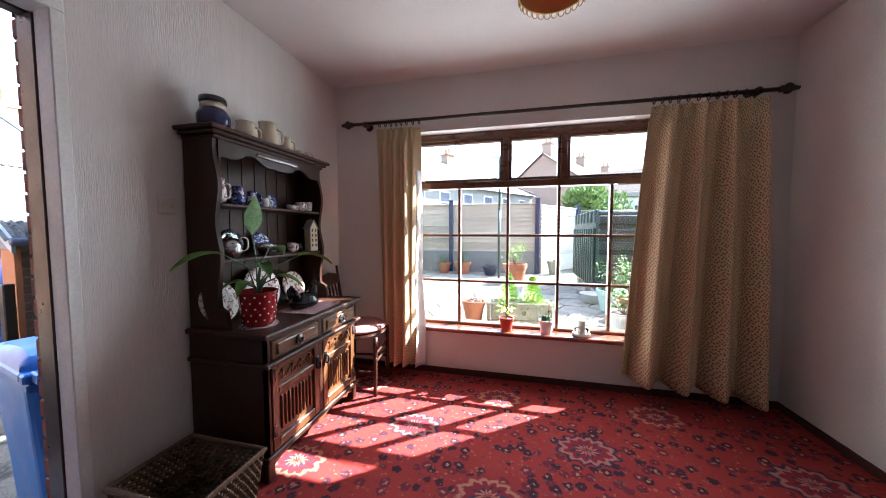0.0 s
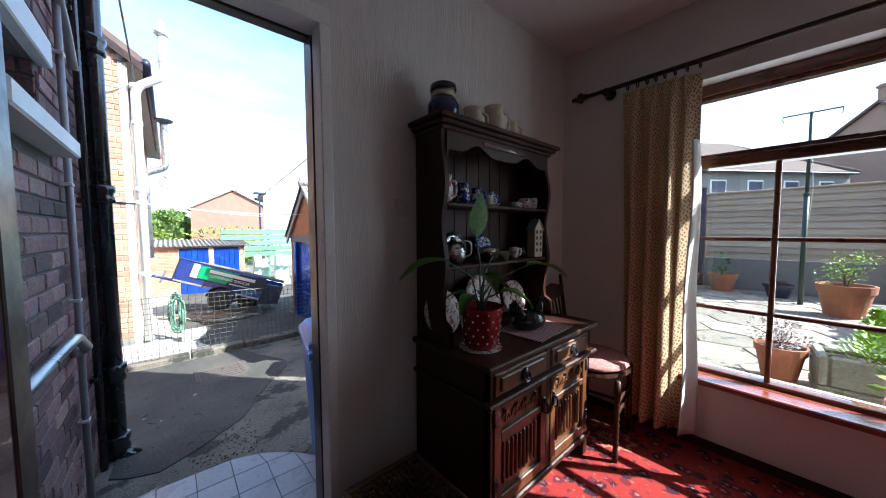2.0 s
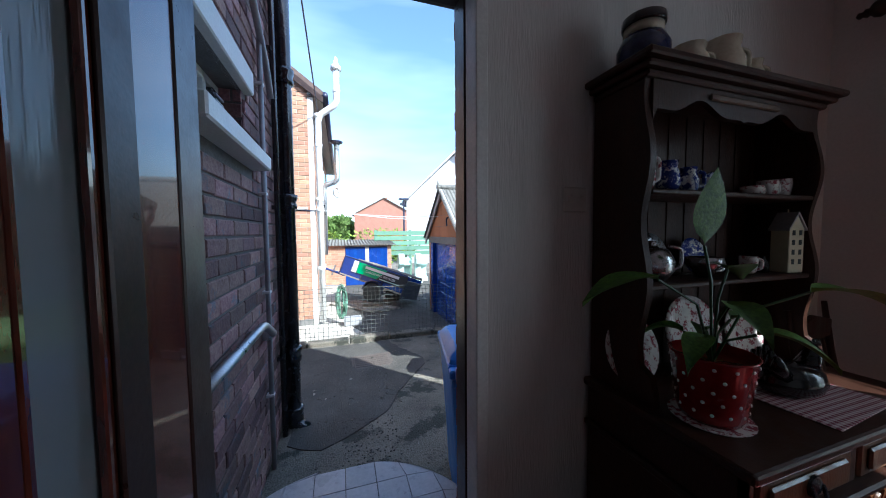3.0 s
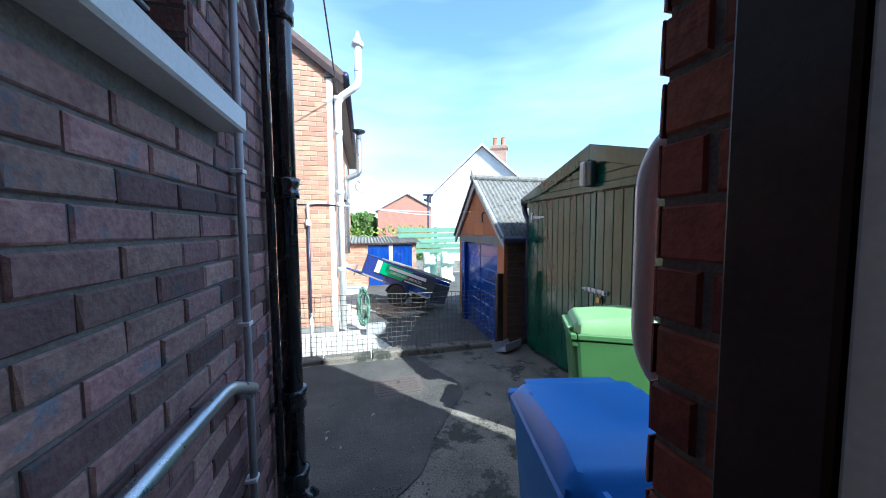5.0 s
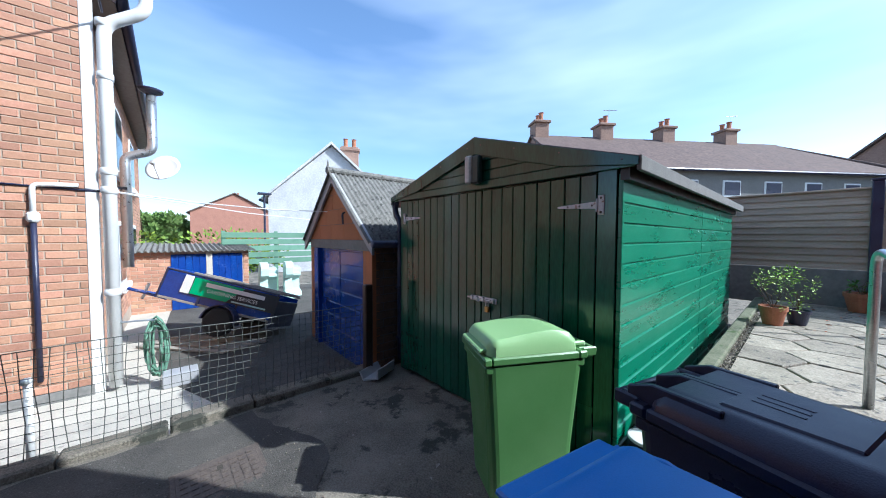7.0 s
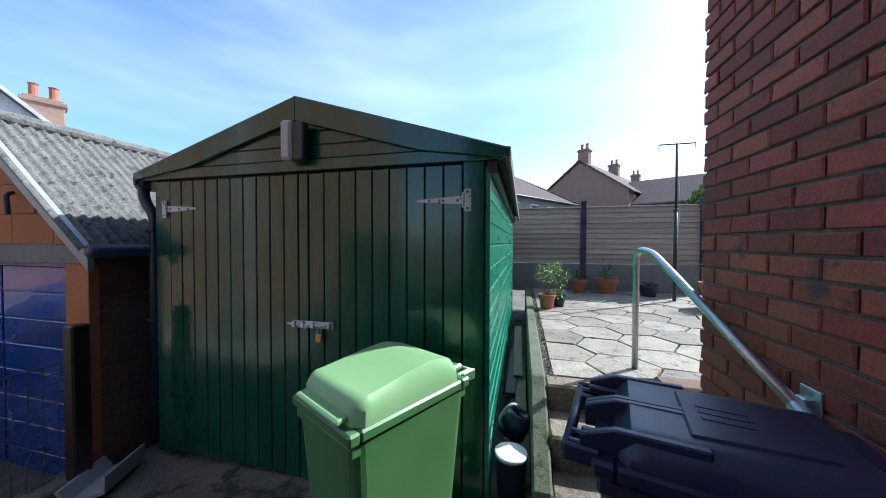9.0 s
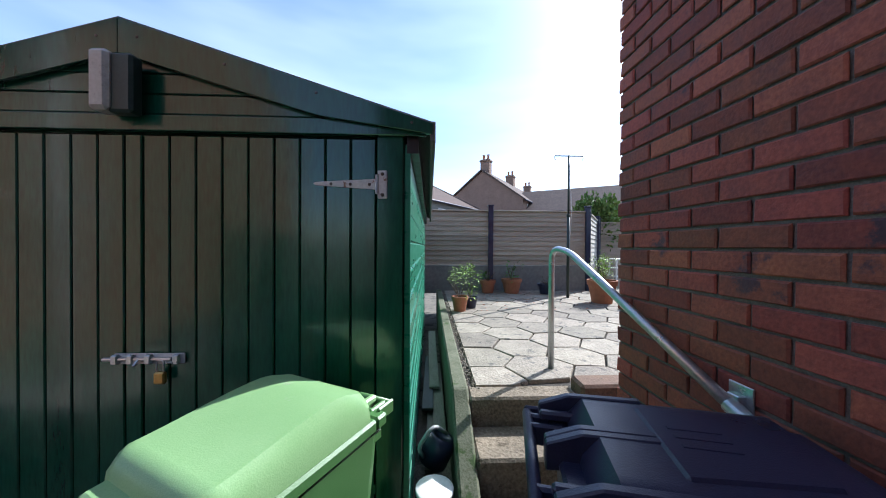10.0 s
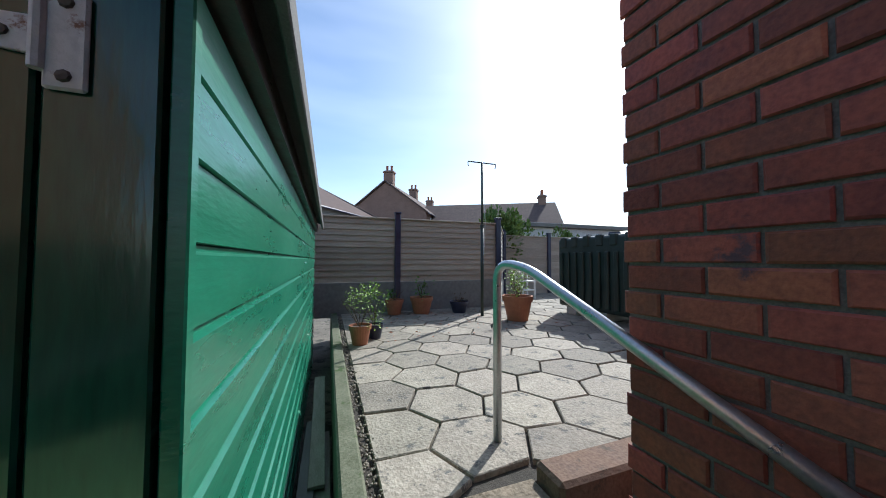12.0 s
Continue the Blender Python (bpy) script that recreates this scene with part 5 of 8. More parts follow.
potted((-1.25, 7.10, PZ), 0.19, 0.27, "terracotta", "leaf", 110, 0.22, 0.30, 0.05, 29, "wide terracotta pot with a straggling plant")
potted((-0.62, 6.98, PZ), 0.16, 0.19, "bin_black", "stem", 40, 0.16, 0.12, 0.04, 31, "low black bowl with dead twigs")
potted((-0.07, 6.05, PZ), 0.22, 0.36, "terracotta", "leaf_lime", 460, 0.28, 0.36, 0.03, 33, "large terracotta pot with a yellow-green bush")
potted((0.78, 7.45, PZ), 0.16, 0.30, "stone_trough", "leaf_lime", 200, 0.13, 0.42, 0.035, 35, "grey pot with a thin yellow-flowered plant")
potted((-0.47, 3.36, PZ), 0.125, 0.22, "terracotta", "rose_china", 420, 0.17, 0.20, 0.028, 37, "terracotta pot of pale pinkish flowers")
potted((1.10, 4.16, PZ), 0.17, 0.26, "teal_plastic", "leaf", 520, 0.22, 0.38, 0.036, 39, "teal plastic pot with a leafy shrub")
potted((1.22, 3.80, PZ), 0.15, 0.24, "terracotta", "leaf", 480, 0.22, 0.42, 0.036, 41, "brown pot with a leafy shrub")
potted((0.98, 3.28, PZ), 0.15, 0.20, "white_paint", "leaf", 120, 0.20, 0.26, 0.05, 43, "white pot with green leaves")


def build_trough():
    t = thing("stone_trough", "long mossy stone trough planted with lime green conifers", "planter", pose(0.0, 3.36, PZ, 0, 0, 6))
    b = bmesh.new()
    box(-0.33, -0.13, 0, 0.33, 0.13, 0.06, 0.012, b)
    for a in ((-0.33, -0.13, -0.28, 0.13), (0.28, -0.13, 0.33, 0.13), (-0.28, -0.13, 0.28, -0.085), (-0.28, 0.085, 0.28, 0.13)):
        box(a[0], a[1], 0.06, a[2], a[3], 0.24, 0.010, b)
    part("trough", b, "stone_trough", t)
    part("soil", box(-0.28, -0.085, 0.06, 0.28, 0.085, 0.215), "earth", t)
    rnd = random.Random(5)
    for k, (x, hgt) in enumerate(((-0.10, 0.30), (0.14, 0.27))):
        bm = bmesh.new()
        for i in range(900):
            u = rnd.random()
            a = rnd.random() * 6.283
            rr = (1 - u) * 0.13 * rnd.uniform(0.5, 1.1) + 0.01
            p = Vector((x + rr * math.cos(a), rr * math.sin(a) * 0.8, 0.215 + u * hgt))
            d = Vector((math.cos(a), math.sin(a), 0.9)).normalized()
            sd = d.cross(Vector((0, 0, 1))).normalized()
            s = 0.032
            bm.faces.new([bm.verts.new(q) for q in (p, p + d * s * 0.5 + sd * 0.009, p + d * s, p + d * s * 0.5 - sd * 0.009)])
        part("conifer", bm, "leaf_lime", t, "feathery lime green dwarf conifer")
    part("trailing_plant", foliage(260, 0.17, 0.09, 0.03, 77, (0.24, -0.04, 0.2)), "leaf_lime", t)


build_trough()
bowl = thing("plastic_bowl", "white plastic washing-up bowl on the patio", "bowl", pose(0.98, 4.60, PZ))
part("basin", lathe([(0.11, 0), (0.15, 0.12), (0.165, 0.125), (0.14, 0.122), (0.10, 0.01), (0, 0.008)], 24), "white_plastic", bowl, smooth=True)


def build_tank():
    t = thing("oil_tank", "large dark green ribbed plastic oil tank on blocks", "oil tank", pose(1.36, 5.6, PATIO))
    part("tank_body", box(-0.32, -0.88, 0.12, 0.32, 0.88, 1.26, 0.05, seg=3), "tank", t)
    for k in range(11):
        y = -0.78 + k * 0.156
        part("rib", box(-0.355, y - 0.035, 0.18, -0.315, y + 0.035, 1.02, 0.012), "tank", t)
    for k in range(6):
        part("end_rib", box(-0.30, -0.925, 0.17 + k * 0.18, 0.30, -0.875, 0.29 + k * 0.18, 0.014), "tank", t)
    for k in range(7):
        y = -0.76 + k * 0.25
        part("top_rib", box(-0.34, y - 0.06, 1.10, -0.26, y + 0.06, 1.275, 0.014), "tank", t)
    part("filler_cap", lathe([(0.08, 1.255), (0.09, 1.30), (0.08, 1.32), (0, 1.32)], 16), "bin_black", t)
    for y in (-0.6, 0.0, 0.6):
        part("block", box(-0.30, y - 0.11, 0.0, 0.30, y + 0.11, 0.12, 0.006), "pale_concrete", t)


build_tank()
w = thing("washing_line_post", "slim dark steel washing-line post with a crossbar", "line post", pose(-0.40, 6.55, PATIO))
part("pole", tube([(0, 0, 0), (0, 0, 1.44)], 0.026, 12), "tank", w, smooth=True)
part("upper_pole", tube([(0, 0, 1.42), (0, 0, 2.48)], 0.018, 12), "tank", w, smooth=True)
part("collar", lathe([(0.028, 1.41), (0.032, 1.415), (0.032, 1.455), (0.02, 1.46)], 12), "tank", w)
part("crossbar", tube([(-0.25, 0, 2.47), (0.25, 0, 2.47)], 0.010, 8), "tank", w)
for x in (-0.25, 0.25):
    part("hook", tube(rounded([(x, 0, 2.47), (x, 0, 2.41), (x * 0.93, 0, 2.40)], 0.015), 0.006, 6), "tank", w)
part("cord", tube([(0.03, -0.01, 1.9), (0.05, -0.01, 1.5), (0.03, -0.02, 1.1)], 0.003, 5), "white_plastic", w)


def build_gap_clutter():
    """Boards, a watering can and a paint tub in the gap beside the shed."""
    random.seed(3)
    z0 = yard_z(-2.8)
    for k, (x, y, ln, mat) in enumerate(((-2.80, 3.05, 1.5, "timber"), (-2.74, 3.3, 1.2, "timber"), (-2.83, 3.6, 1.0, "tank"), (-2.77, 3.9, 1.4, "timber"))):
        m = Matrix.Translation((x, y, z0 + 0.03 + 0.035 * k)) @ Matrix.Rotation(radians(1.5 + k), 4, "X") @ Matrix.Rotation(radians(random.uniform(-3, 3)), 4, "Z")
        ob = new("plank_offcut", mesh_of("plank_offcut", box(-0.045, 0, 0, 0.045, ln, 0.022, 0.003), mat))
        ob.matrix_world = m
        tagged(ob, "loose weathered board lying beside the shed", "board", "boards in the gap")
    c = thing("watering_can", "dark green plastic watering can", "watering can", pose(-2.80, 2.93, z0 + 0.17, 12, 20, 40))
    part("can_body", lathe([(0.055, 0), (0.085, 0.0), (0.09, 0.12), (0.075, 0.15), (0.05, 0.155), (0.05, 0.14)], 18), "bin_black", c, smooth=True)
    part("spout", tube([(0.07, 0, 0.03), (0.13, 0, 0.10), (0.17, 0, 0.19)], [0.022, 0.016, 0.013], 10), "bin_black", c, smooth=True)
    part("handle", tube(rounded([(-0.08, 0, 0.03), (-0.15, 0, 0.08), (-0.11, 0, 0.22), (0.03, 0, 0.16)], 0.07), 0.011, 8), "grey_plastic", c, smooth=True)
    b = thing("paint_tub", "black plastic tub with a pale lid", "tub", pose(-2.79, 2.64, z0 - 0.005))
    part("tub", lathe([(0.075, 0), (0.088, 0.22), (0.092, 0.225), (0.085, 0.23)], 20), "bin_black", b, smooth=True)
    part("lid", lathe([(0.09, 0.228), (0.092, 0.242), (0.085, 0.246), (0.0, 0.243)], 20), "white_paint", b, smooth=True)
    k = new("drain_block", mesh_of("drain_block", box(-2.86, 2.36, z0 - 0.02, -2.68, 2.50, z0 + 0.06, 0.01), "pale_concrete"))
    tagged(k, "short pale concrete block beside the shed base", "block")
    t = new("metal_trough", mesh_of("metal_trough", prism([(-0.10, 0), (0.10, 0), (0.13, 0.10), (0.11, 0.10), (0.085, 0.02), (-0.085, 0.02), (-0.11, 0.10), (-0.13, 0.10)], -0.16, 0.16, "y"), "grey_plastic"))
    t.matrix_world = pose(-5.28, 2.24, yard_z(-5.28) + 0.02, 0, -14, 25)
    tagged(t, "short grey gutter offcut lying by the fence", "gutter offcut")


build_gap_clutter()


def scatter(name, label, category, count, area, z_of, size, mat, seed, flat=False):
    """Loose bits lying on the ground."""
    rnd = random.Random(seed)
    b = bmesh.new()
    for _ in range(count):
        x, y = rnd.uniform(area[0], area[1]), rnd.uniform(area[2], area[3])
        s = size * rnd.uniform(0.5, 1.5)
        m = Matrix.Translation((x, y, z_of(x) + (0.004 if flat else s * 0.4))) @ Matrix.Rotation(rnd.random() * 6.3, 4, "Z") @ Matrix.Rotation(rnd.uniform(-0.4, 0.4), 4, "X")
        if flat:
            v = [b.verts.new(m @ Vector(p)) for p in ((-s, 0, 0), (0, -s * 0.5, s * 0.25), (s, 0, 0), (0, s * 0.5, s * 0.3))]
            b.faces.new(v)
        else:
            bmesh.ops.create_icosphere(b, subdivisions=1, radius=s, matrix=m @ Matrix.Diagonal((1, 0.8, 0.6, 1)))
    tagged(new(name, mesh_of(name, b, mat)), label, category, kind="stuff")


scatter("grit", "loose grit and crumbs scattered over the yard", "grit", 420, (-4.9, -2.5, 0.0, 1.5), lambda x: yard_z(x) + 0.007, 0.006, "concrete", 71)
scatter("grit", "coarse crumbled tarmac near the doorstep", "grit", 220, (-3.3, -2.6, 0.35, 0.75), lambda x: yard_z(x) + 0.005, 0.006, "tarmac", 72)
scatter("fallen_leaves", "dry brown leaves fallen on the patio", "leaves", 130, (-2.4, 0.6, 5.4, 7.3), lambda x: PATIO + 0.002, 0.02, "terracotta", 73, True)
scatter("fallen_leaves", "a few dry leaves lying in the yard", "leaves", 26, (-5.2, -2.6, -0.2, 2.2), lambda x: yard_z(x) + 0.008, 0.018, "timber", 74, True)


# ---- wire fence along the boundary ----
def build_wire_fence():
    f = thing("wire_fence", "sagging green-coated wire mesh fence on a kerb", "wire fence", pose(-5.53, 0, -0.36))
    mesh = bmesh.new()
    step_y, step_z = 0.062, 0.062

    def bulge(y, z):
        return 0.03 * math.sin(y * 2.3) + 0.015 * math.sin(y * 5.1 + z * 4)

    def sag(y):
        return 0.74 + 0.02 * math.sin(y * 1.9 + 1)
    for i in range(66):
        y = -1.75 + i * step_y
        pts = [(bulge(y, z), y + 0.01 * math.sin(z * 9 + i), z * sag(y) / 0.74) for z in (0.0, 0.25, 0.5, 0.74)]
        tube(pts, 0.0026, 4, mesh, ends=False)
    for k in range(13):
        z = k * step_z
        tube([(bulge(y, z), y, z * sag(y) / 0.744) for y in [-1.75 + 0.25 * q for q in range(17)]], 0.0026, 4, mesh, ends=False)
    part("wire_mesh", mesh, "wire", f)
    for y in (-1.7,):
        part("stake", tube([(0.02, y, -0.02), (0.02, y, 0.70)], 0.012, 8), "white_plastic", f)
    part("top_wire", tube([(bulge(y, 0.74), y, sag(y)) for y in [-1.75 + 0.2 * q for q in range(21)]], 0.004, 6), "wire", f)
    p = new("fence_post", mesh_of("fence_post", box(-5.50, 2.15, -0.42, -5.41, 2.24, 0.605, 0.01), "black_wood"))
    tagged(p, "short dark brown timber post at the fence end", "post")
    s = thing("standpipe", "white plastic pipe stub standing by the fence", "pipe", pose(-5.75, -0.28, -0.56))
    part("pipe", tube([(0, 0, 0), (0, 0, 0.70)], 0.022, 10), "white_plastic", s, smooth=True)
    part("tap", tube([(-0.02, 0, 0.68), (0.06, 0, 0.70)], 0.026, 10), "white_plastic", s, smooth=True)


build_wire_fence()


# ---- the neighbouring house, garage and outbuildings ----
def brick_rows(bm, along, level, z0, z1, a0, a1, proud, course=COURSE, length=BRICK, keep=None, axis="x", seed=1):
    """Brick faces standing proud of a backing: along one axis, joined into one bmesh."""
    rnd = random.Random(seed)
    r = 0
    z = z0
    while z + course * 0.5 < z1:
        a = a0 - (length / 2 if r % 2 else 0)
        while a < a1:
            p, q = max(a + 0.005, a0), min(a + length - 0.005, a1)
            if q - p > 0.03 and (keep is None or keep((p + q) / 2, z + course / 2)):
                t, d, e = min(z + course - 0.010, z1), proud * rnd.uniform(0.75, 1.1), 0.004
                back = [(p, z), (q, z), (q, t), (p, t)]
                face = [(p + e, z + e), (q - e, z + e), (q - e, t - e), (p + e, t - e)]
                if axis == "x":
                    vb = [bm.verts.new((level, u, v)) for u, v in back]
                    vf = [bm.verts.new((level + along * d, u, v)) for u, v in face]
                else:
                    vb = [bm.verts.new((u, level, v)) for u, v in back]
                    vf = [bm.verts.new((u, level + along * d, v)) for u, v in face]
                bm.faces.new(vf)
                for k in range(4):
                    bm.faces.new((vb[k], vb[(k + 1) % 4], vf[(k + 1) % 4], vf[k]))
            a += length
        z += course
        r += 1
    return bm


def build_neighbour():
    GX, EZ, RZ, RY = -7.15, 3.92, 6.4, -3.4
    h = thing("neighbour_house", "orange brick house with a gable end and white flue pipes", "house", pose(0, -0.16, 0))
    gable = part("gable_wall", prism([(0.0, -0.62), (0.0, EZ), (RY, RZ), (2 * RY, EZ), (2 * RY, -0.62)], GX - 0.25, GX, "x"), "mortar_pale", h)

    def inside(y, z):
        return z < EZ + (RZ - EZ) * min(y / RY, (2 * RY - y) / RY) - 0.05
    bm = brick_rows(bmesh.new(), 1, GX, -0.44, RZ, -6.7, 0.0, 0.008, keep=inside, seed=2)
    tagged(part("brickwork", bm, "brick_orange", gable), kind="stuff")
    part("plinth", box(GX - 0.2, -6.8, -0.62, GX + 0.02, 0.02, -0.44, 0.008), "grey_render", h, "grey rendered plinth")
    side = part("side_wall", box(GX - 8.0, -0.25, -0.62, GX - 0.25, 0.0, EZ), "mortar_pale", h)
    bm = brick_rows(bmesh.new(), 1, 0.0, -0.28, EZ, GX - 7.9, GX, 0.008, axis="y", seed=3)
    tagged(part("brickwork", bm, "brick_orange", side), kind="stuff")
    part("corner_board", box(GX - 0.02, 0.0, -0.60, GX + 0.012, 0.10, EZ - 0.1, 0.005), "white_paint", h, "white-painted corner strip")
    for sg, y1 in ((1, 0.28), (-1, 2 * RY - 0.28)):
        slope = (EZ - RZ) / (0 - RY)
        ye = y1
        ze = EZ + slope * y1 if sg > 0 else EZ + slope * 0.28
        part("roof", prism([(RY, RZ + 0.02), (ye, ze + 0.02), (ye, ze + 0.12), (RY, RZ + 0.14)], GX - 8.2, GX + 0.06, "x"), "slate", h, "brown tiled roof slope")
    part("verge", prism([(RY, RZ - 0.10), (0.28, EZ - 0.31), (0.28, EZ - 0.19), (RY, RZ + 0.03)], GX + 0.06, GX + 0.085, "x"), "black_wood", h)
    part("soffit", box(GX - 8.1, 0.0, EZ - 0.20, GX + 0.05, 0.26, EZ - 0.16), "black_wood", h)
    part("gutter", tube([(GX + 0.06, 0.31, EZ - 0.15), (GX - 8.0, 0.31, EZ - 0.18)], 0.06, 10), "bin_black", h, smooth=True)
    for x in (GX - 2.9, GX - 5.4):
        wd = part("window", box(x - 0.5, -0.02, 2.2, x + 0.5, 0.03, 3.3, 0.01), "white_plastic", h)
        part("pane", box(x - 0.42, 0.03, 2.28, x + 0.42, 0.036, 3.22), "glass", wd)
        part("sill", box(x - 0.56, 0.0, 2.1, x + 0.56, 0.10, 2.2, 0.01), "white_paint", wd)
        wd = part("window", box(x - 0.5, -0.02, 0.3, x + 0.5, 0.03, 1.4, 0.01), "white_plastic", h)
        part("pane", box(x - 0.42, 0.03, 0.38, x + 0.42, 0.036, 1.32), "glass", wd)
        part("sill", box(x - 0.56, 0.0, 0.2, x + 0.56, 0.10, 0.3, 0.01), "white_paint", wd)
    f = thing("flue_pipe", "white flue pipe with offset bends and a cap", "flue", pose(GX + 0.03, 0.02, -0.50))
    part("pipe", tube(rounded([(0, 0, 0), (0, 0, 3.88), (0.10, 0.34, 4.10), (0.10, 0.34, 4.75)], 0.12), 0.058, 14), "white_plastic", f, smooth=True)
    for z in (1.0, 2.1, 2.3, 3.3, 3.85):
        part("collar", lathe([(0.06, z), (0.068, z + 0.005), (0.068, z + 0.07), (0.06, z + 0.075)], 14), "white_plastic", f, smooth=True)
    part("collar", lathe([(0.06, 4.4), (0.068, 4.41), (0.068, 4.46), (0.06, 4.47)], 14, m=Matrix.Translation((0.10, 0.34, -0.1))), "white_plastic", f)
    part("cap", lathe([(0.06, 4.95), (0.10, 4.97), (0.09, 5.03), (0.05, 5.08), (0.02, 5.2), (0, 5.22)], 14, m=Matrix.Translation((0.10, 0.34, -0.25))), "white_plastic", f, smooth=True)
    g = thing("flue_pipe", "grey metal flue pipe with a flat dark cowl", "flue", pose(GX - 2.0, 0.0, 0.66))
    part("pipe", tube(rounded([(0, 0, 0), (0, 0, 1.72), (0.0, 0.32, 1.85), (0.0, 0.32, 2.75)], 0.1), 0.065, 12), "galvanised", g, smooth=True)
    part("cowl", lathe([(0.05, 2.75), (0.15, 2.80), (0.16, 2.83), (0, 2.86)], 14, m=Matrix.Translation((0, 0.32, 0))), "bin_black", g)
    part("bracket", box(-0.09, -0.14, 1.2, 0.09, 0.02, 1.24), "black_iron", g)
    d = thing("satellite_dish", "pale grey satellite dish on a wall arm", "satellite dish", pose(GX - 2.5, 0.46, 2.32, 62, 0, 60))
    part("dish", lathe([(0.0, 0.0), (0.10, 0.006), (0.20, 0.03), (0.26, 0.055), (0.262, 0.065), (0.20, 0.042), (0.10, 0.018), (0, 0.012)], 24), "white_plastic", d, smooth=True)
    part("arm", tube([(0.0, -0.24, 0.05), (0.0, -0.10, 0.28)], 0.010, 8), "grey_plastic", d)
    part("receiver", box(-0.03, -0.13, 0.26, 0.03, -0.07, 0.33, 0.008), "grey_plastic", d)
    part("mount", tube([(0, 0, 0), (0.0, 0.10, -0.12), (0.0, 0.30, -0.30)], 0.018, 8), "galvanised", d)
    # thin black pipe and cable on the gable
    c = thing("wall_pipe", "thin black pipe with a white elbow on the gable", "pipe", pose(GX + 0.03, -0.50, -0.3))
    part("pipe", tube([(0, 0, 0), (0, 0, 1.62)], 0.022, 8), "bin_black", c, smooth=True)
    part("elbow", tube(rounded([(0, 0, 1.60), (0, 0, 1.95), (0, 0.30, 1.97)], 0.05), 0.022, 8), "white_plastic", c, smooth=True)
    part("joint", lathe([(0.03, 1.58), (0.045, 1.6), (0.045, 1.66), (0.03, 1.68)], 10), "white_plastic", c)
    k = thing("cable", "black cable sagging along a brick gable", "cable", pose(GX + 0.015, 0, 0))
    part("run", tube([(0, -3.2, 1.70), (0, -1.5, 1.66), (0, 0.08, 1.62)], 0.010, 6), "bin_black", k)
    ln = thing("washing_line", "white washing line strung across the yard", "washing line", pose(0, 0, 0))
    part("line", tube([(GX + 0.02, -0.15, 1.65), (-7.0, 0.8, 1.55), (-6.9, 1.6, 1.51), (-6.85, 2.27, 1.52)], 0.007, 6), "white_plastic", ln)
    part("line", tube([(GX + 0.02, 0.1, 1.62), (-9.0, 1.6, 1.58), (-12.4, 4.2, 1.65)], 0.007, 6), "white_plastic", ln)
    oc = thing("overhead_cable", "black overhead cable running to the house eaves", "cable", pose(0, 0, 0))
    part("cable_run", tube([(GX + 0.1, 0.02, EZ - 0.45), (-5.6, -0.03, 4.15), (-4.0, -0.07, 4.7), (-3.45, -0.1, 4.95)], 0.011, 6), "bin_black", oc)


build_neighbour()


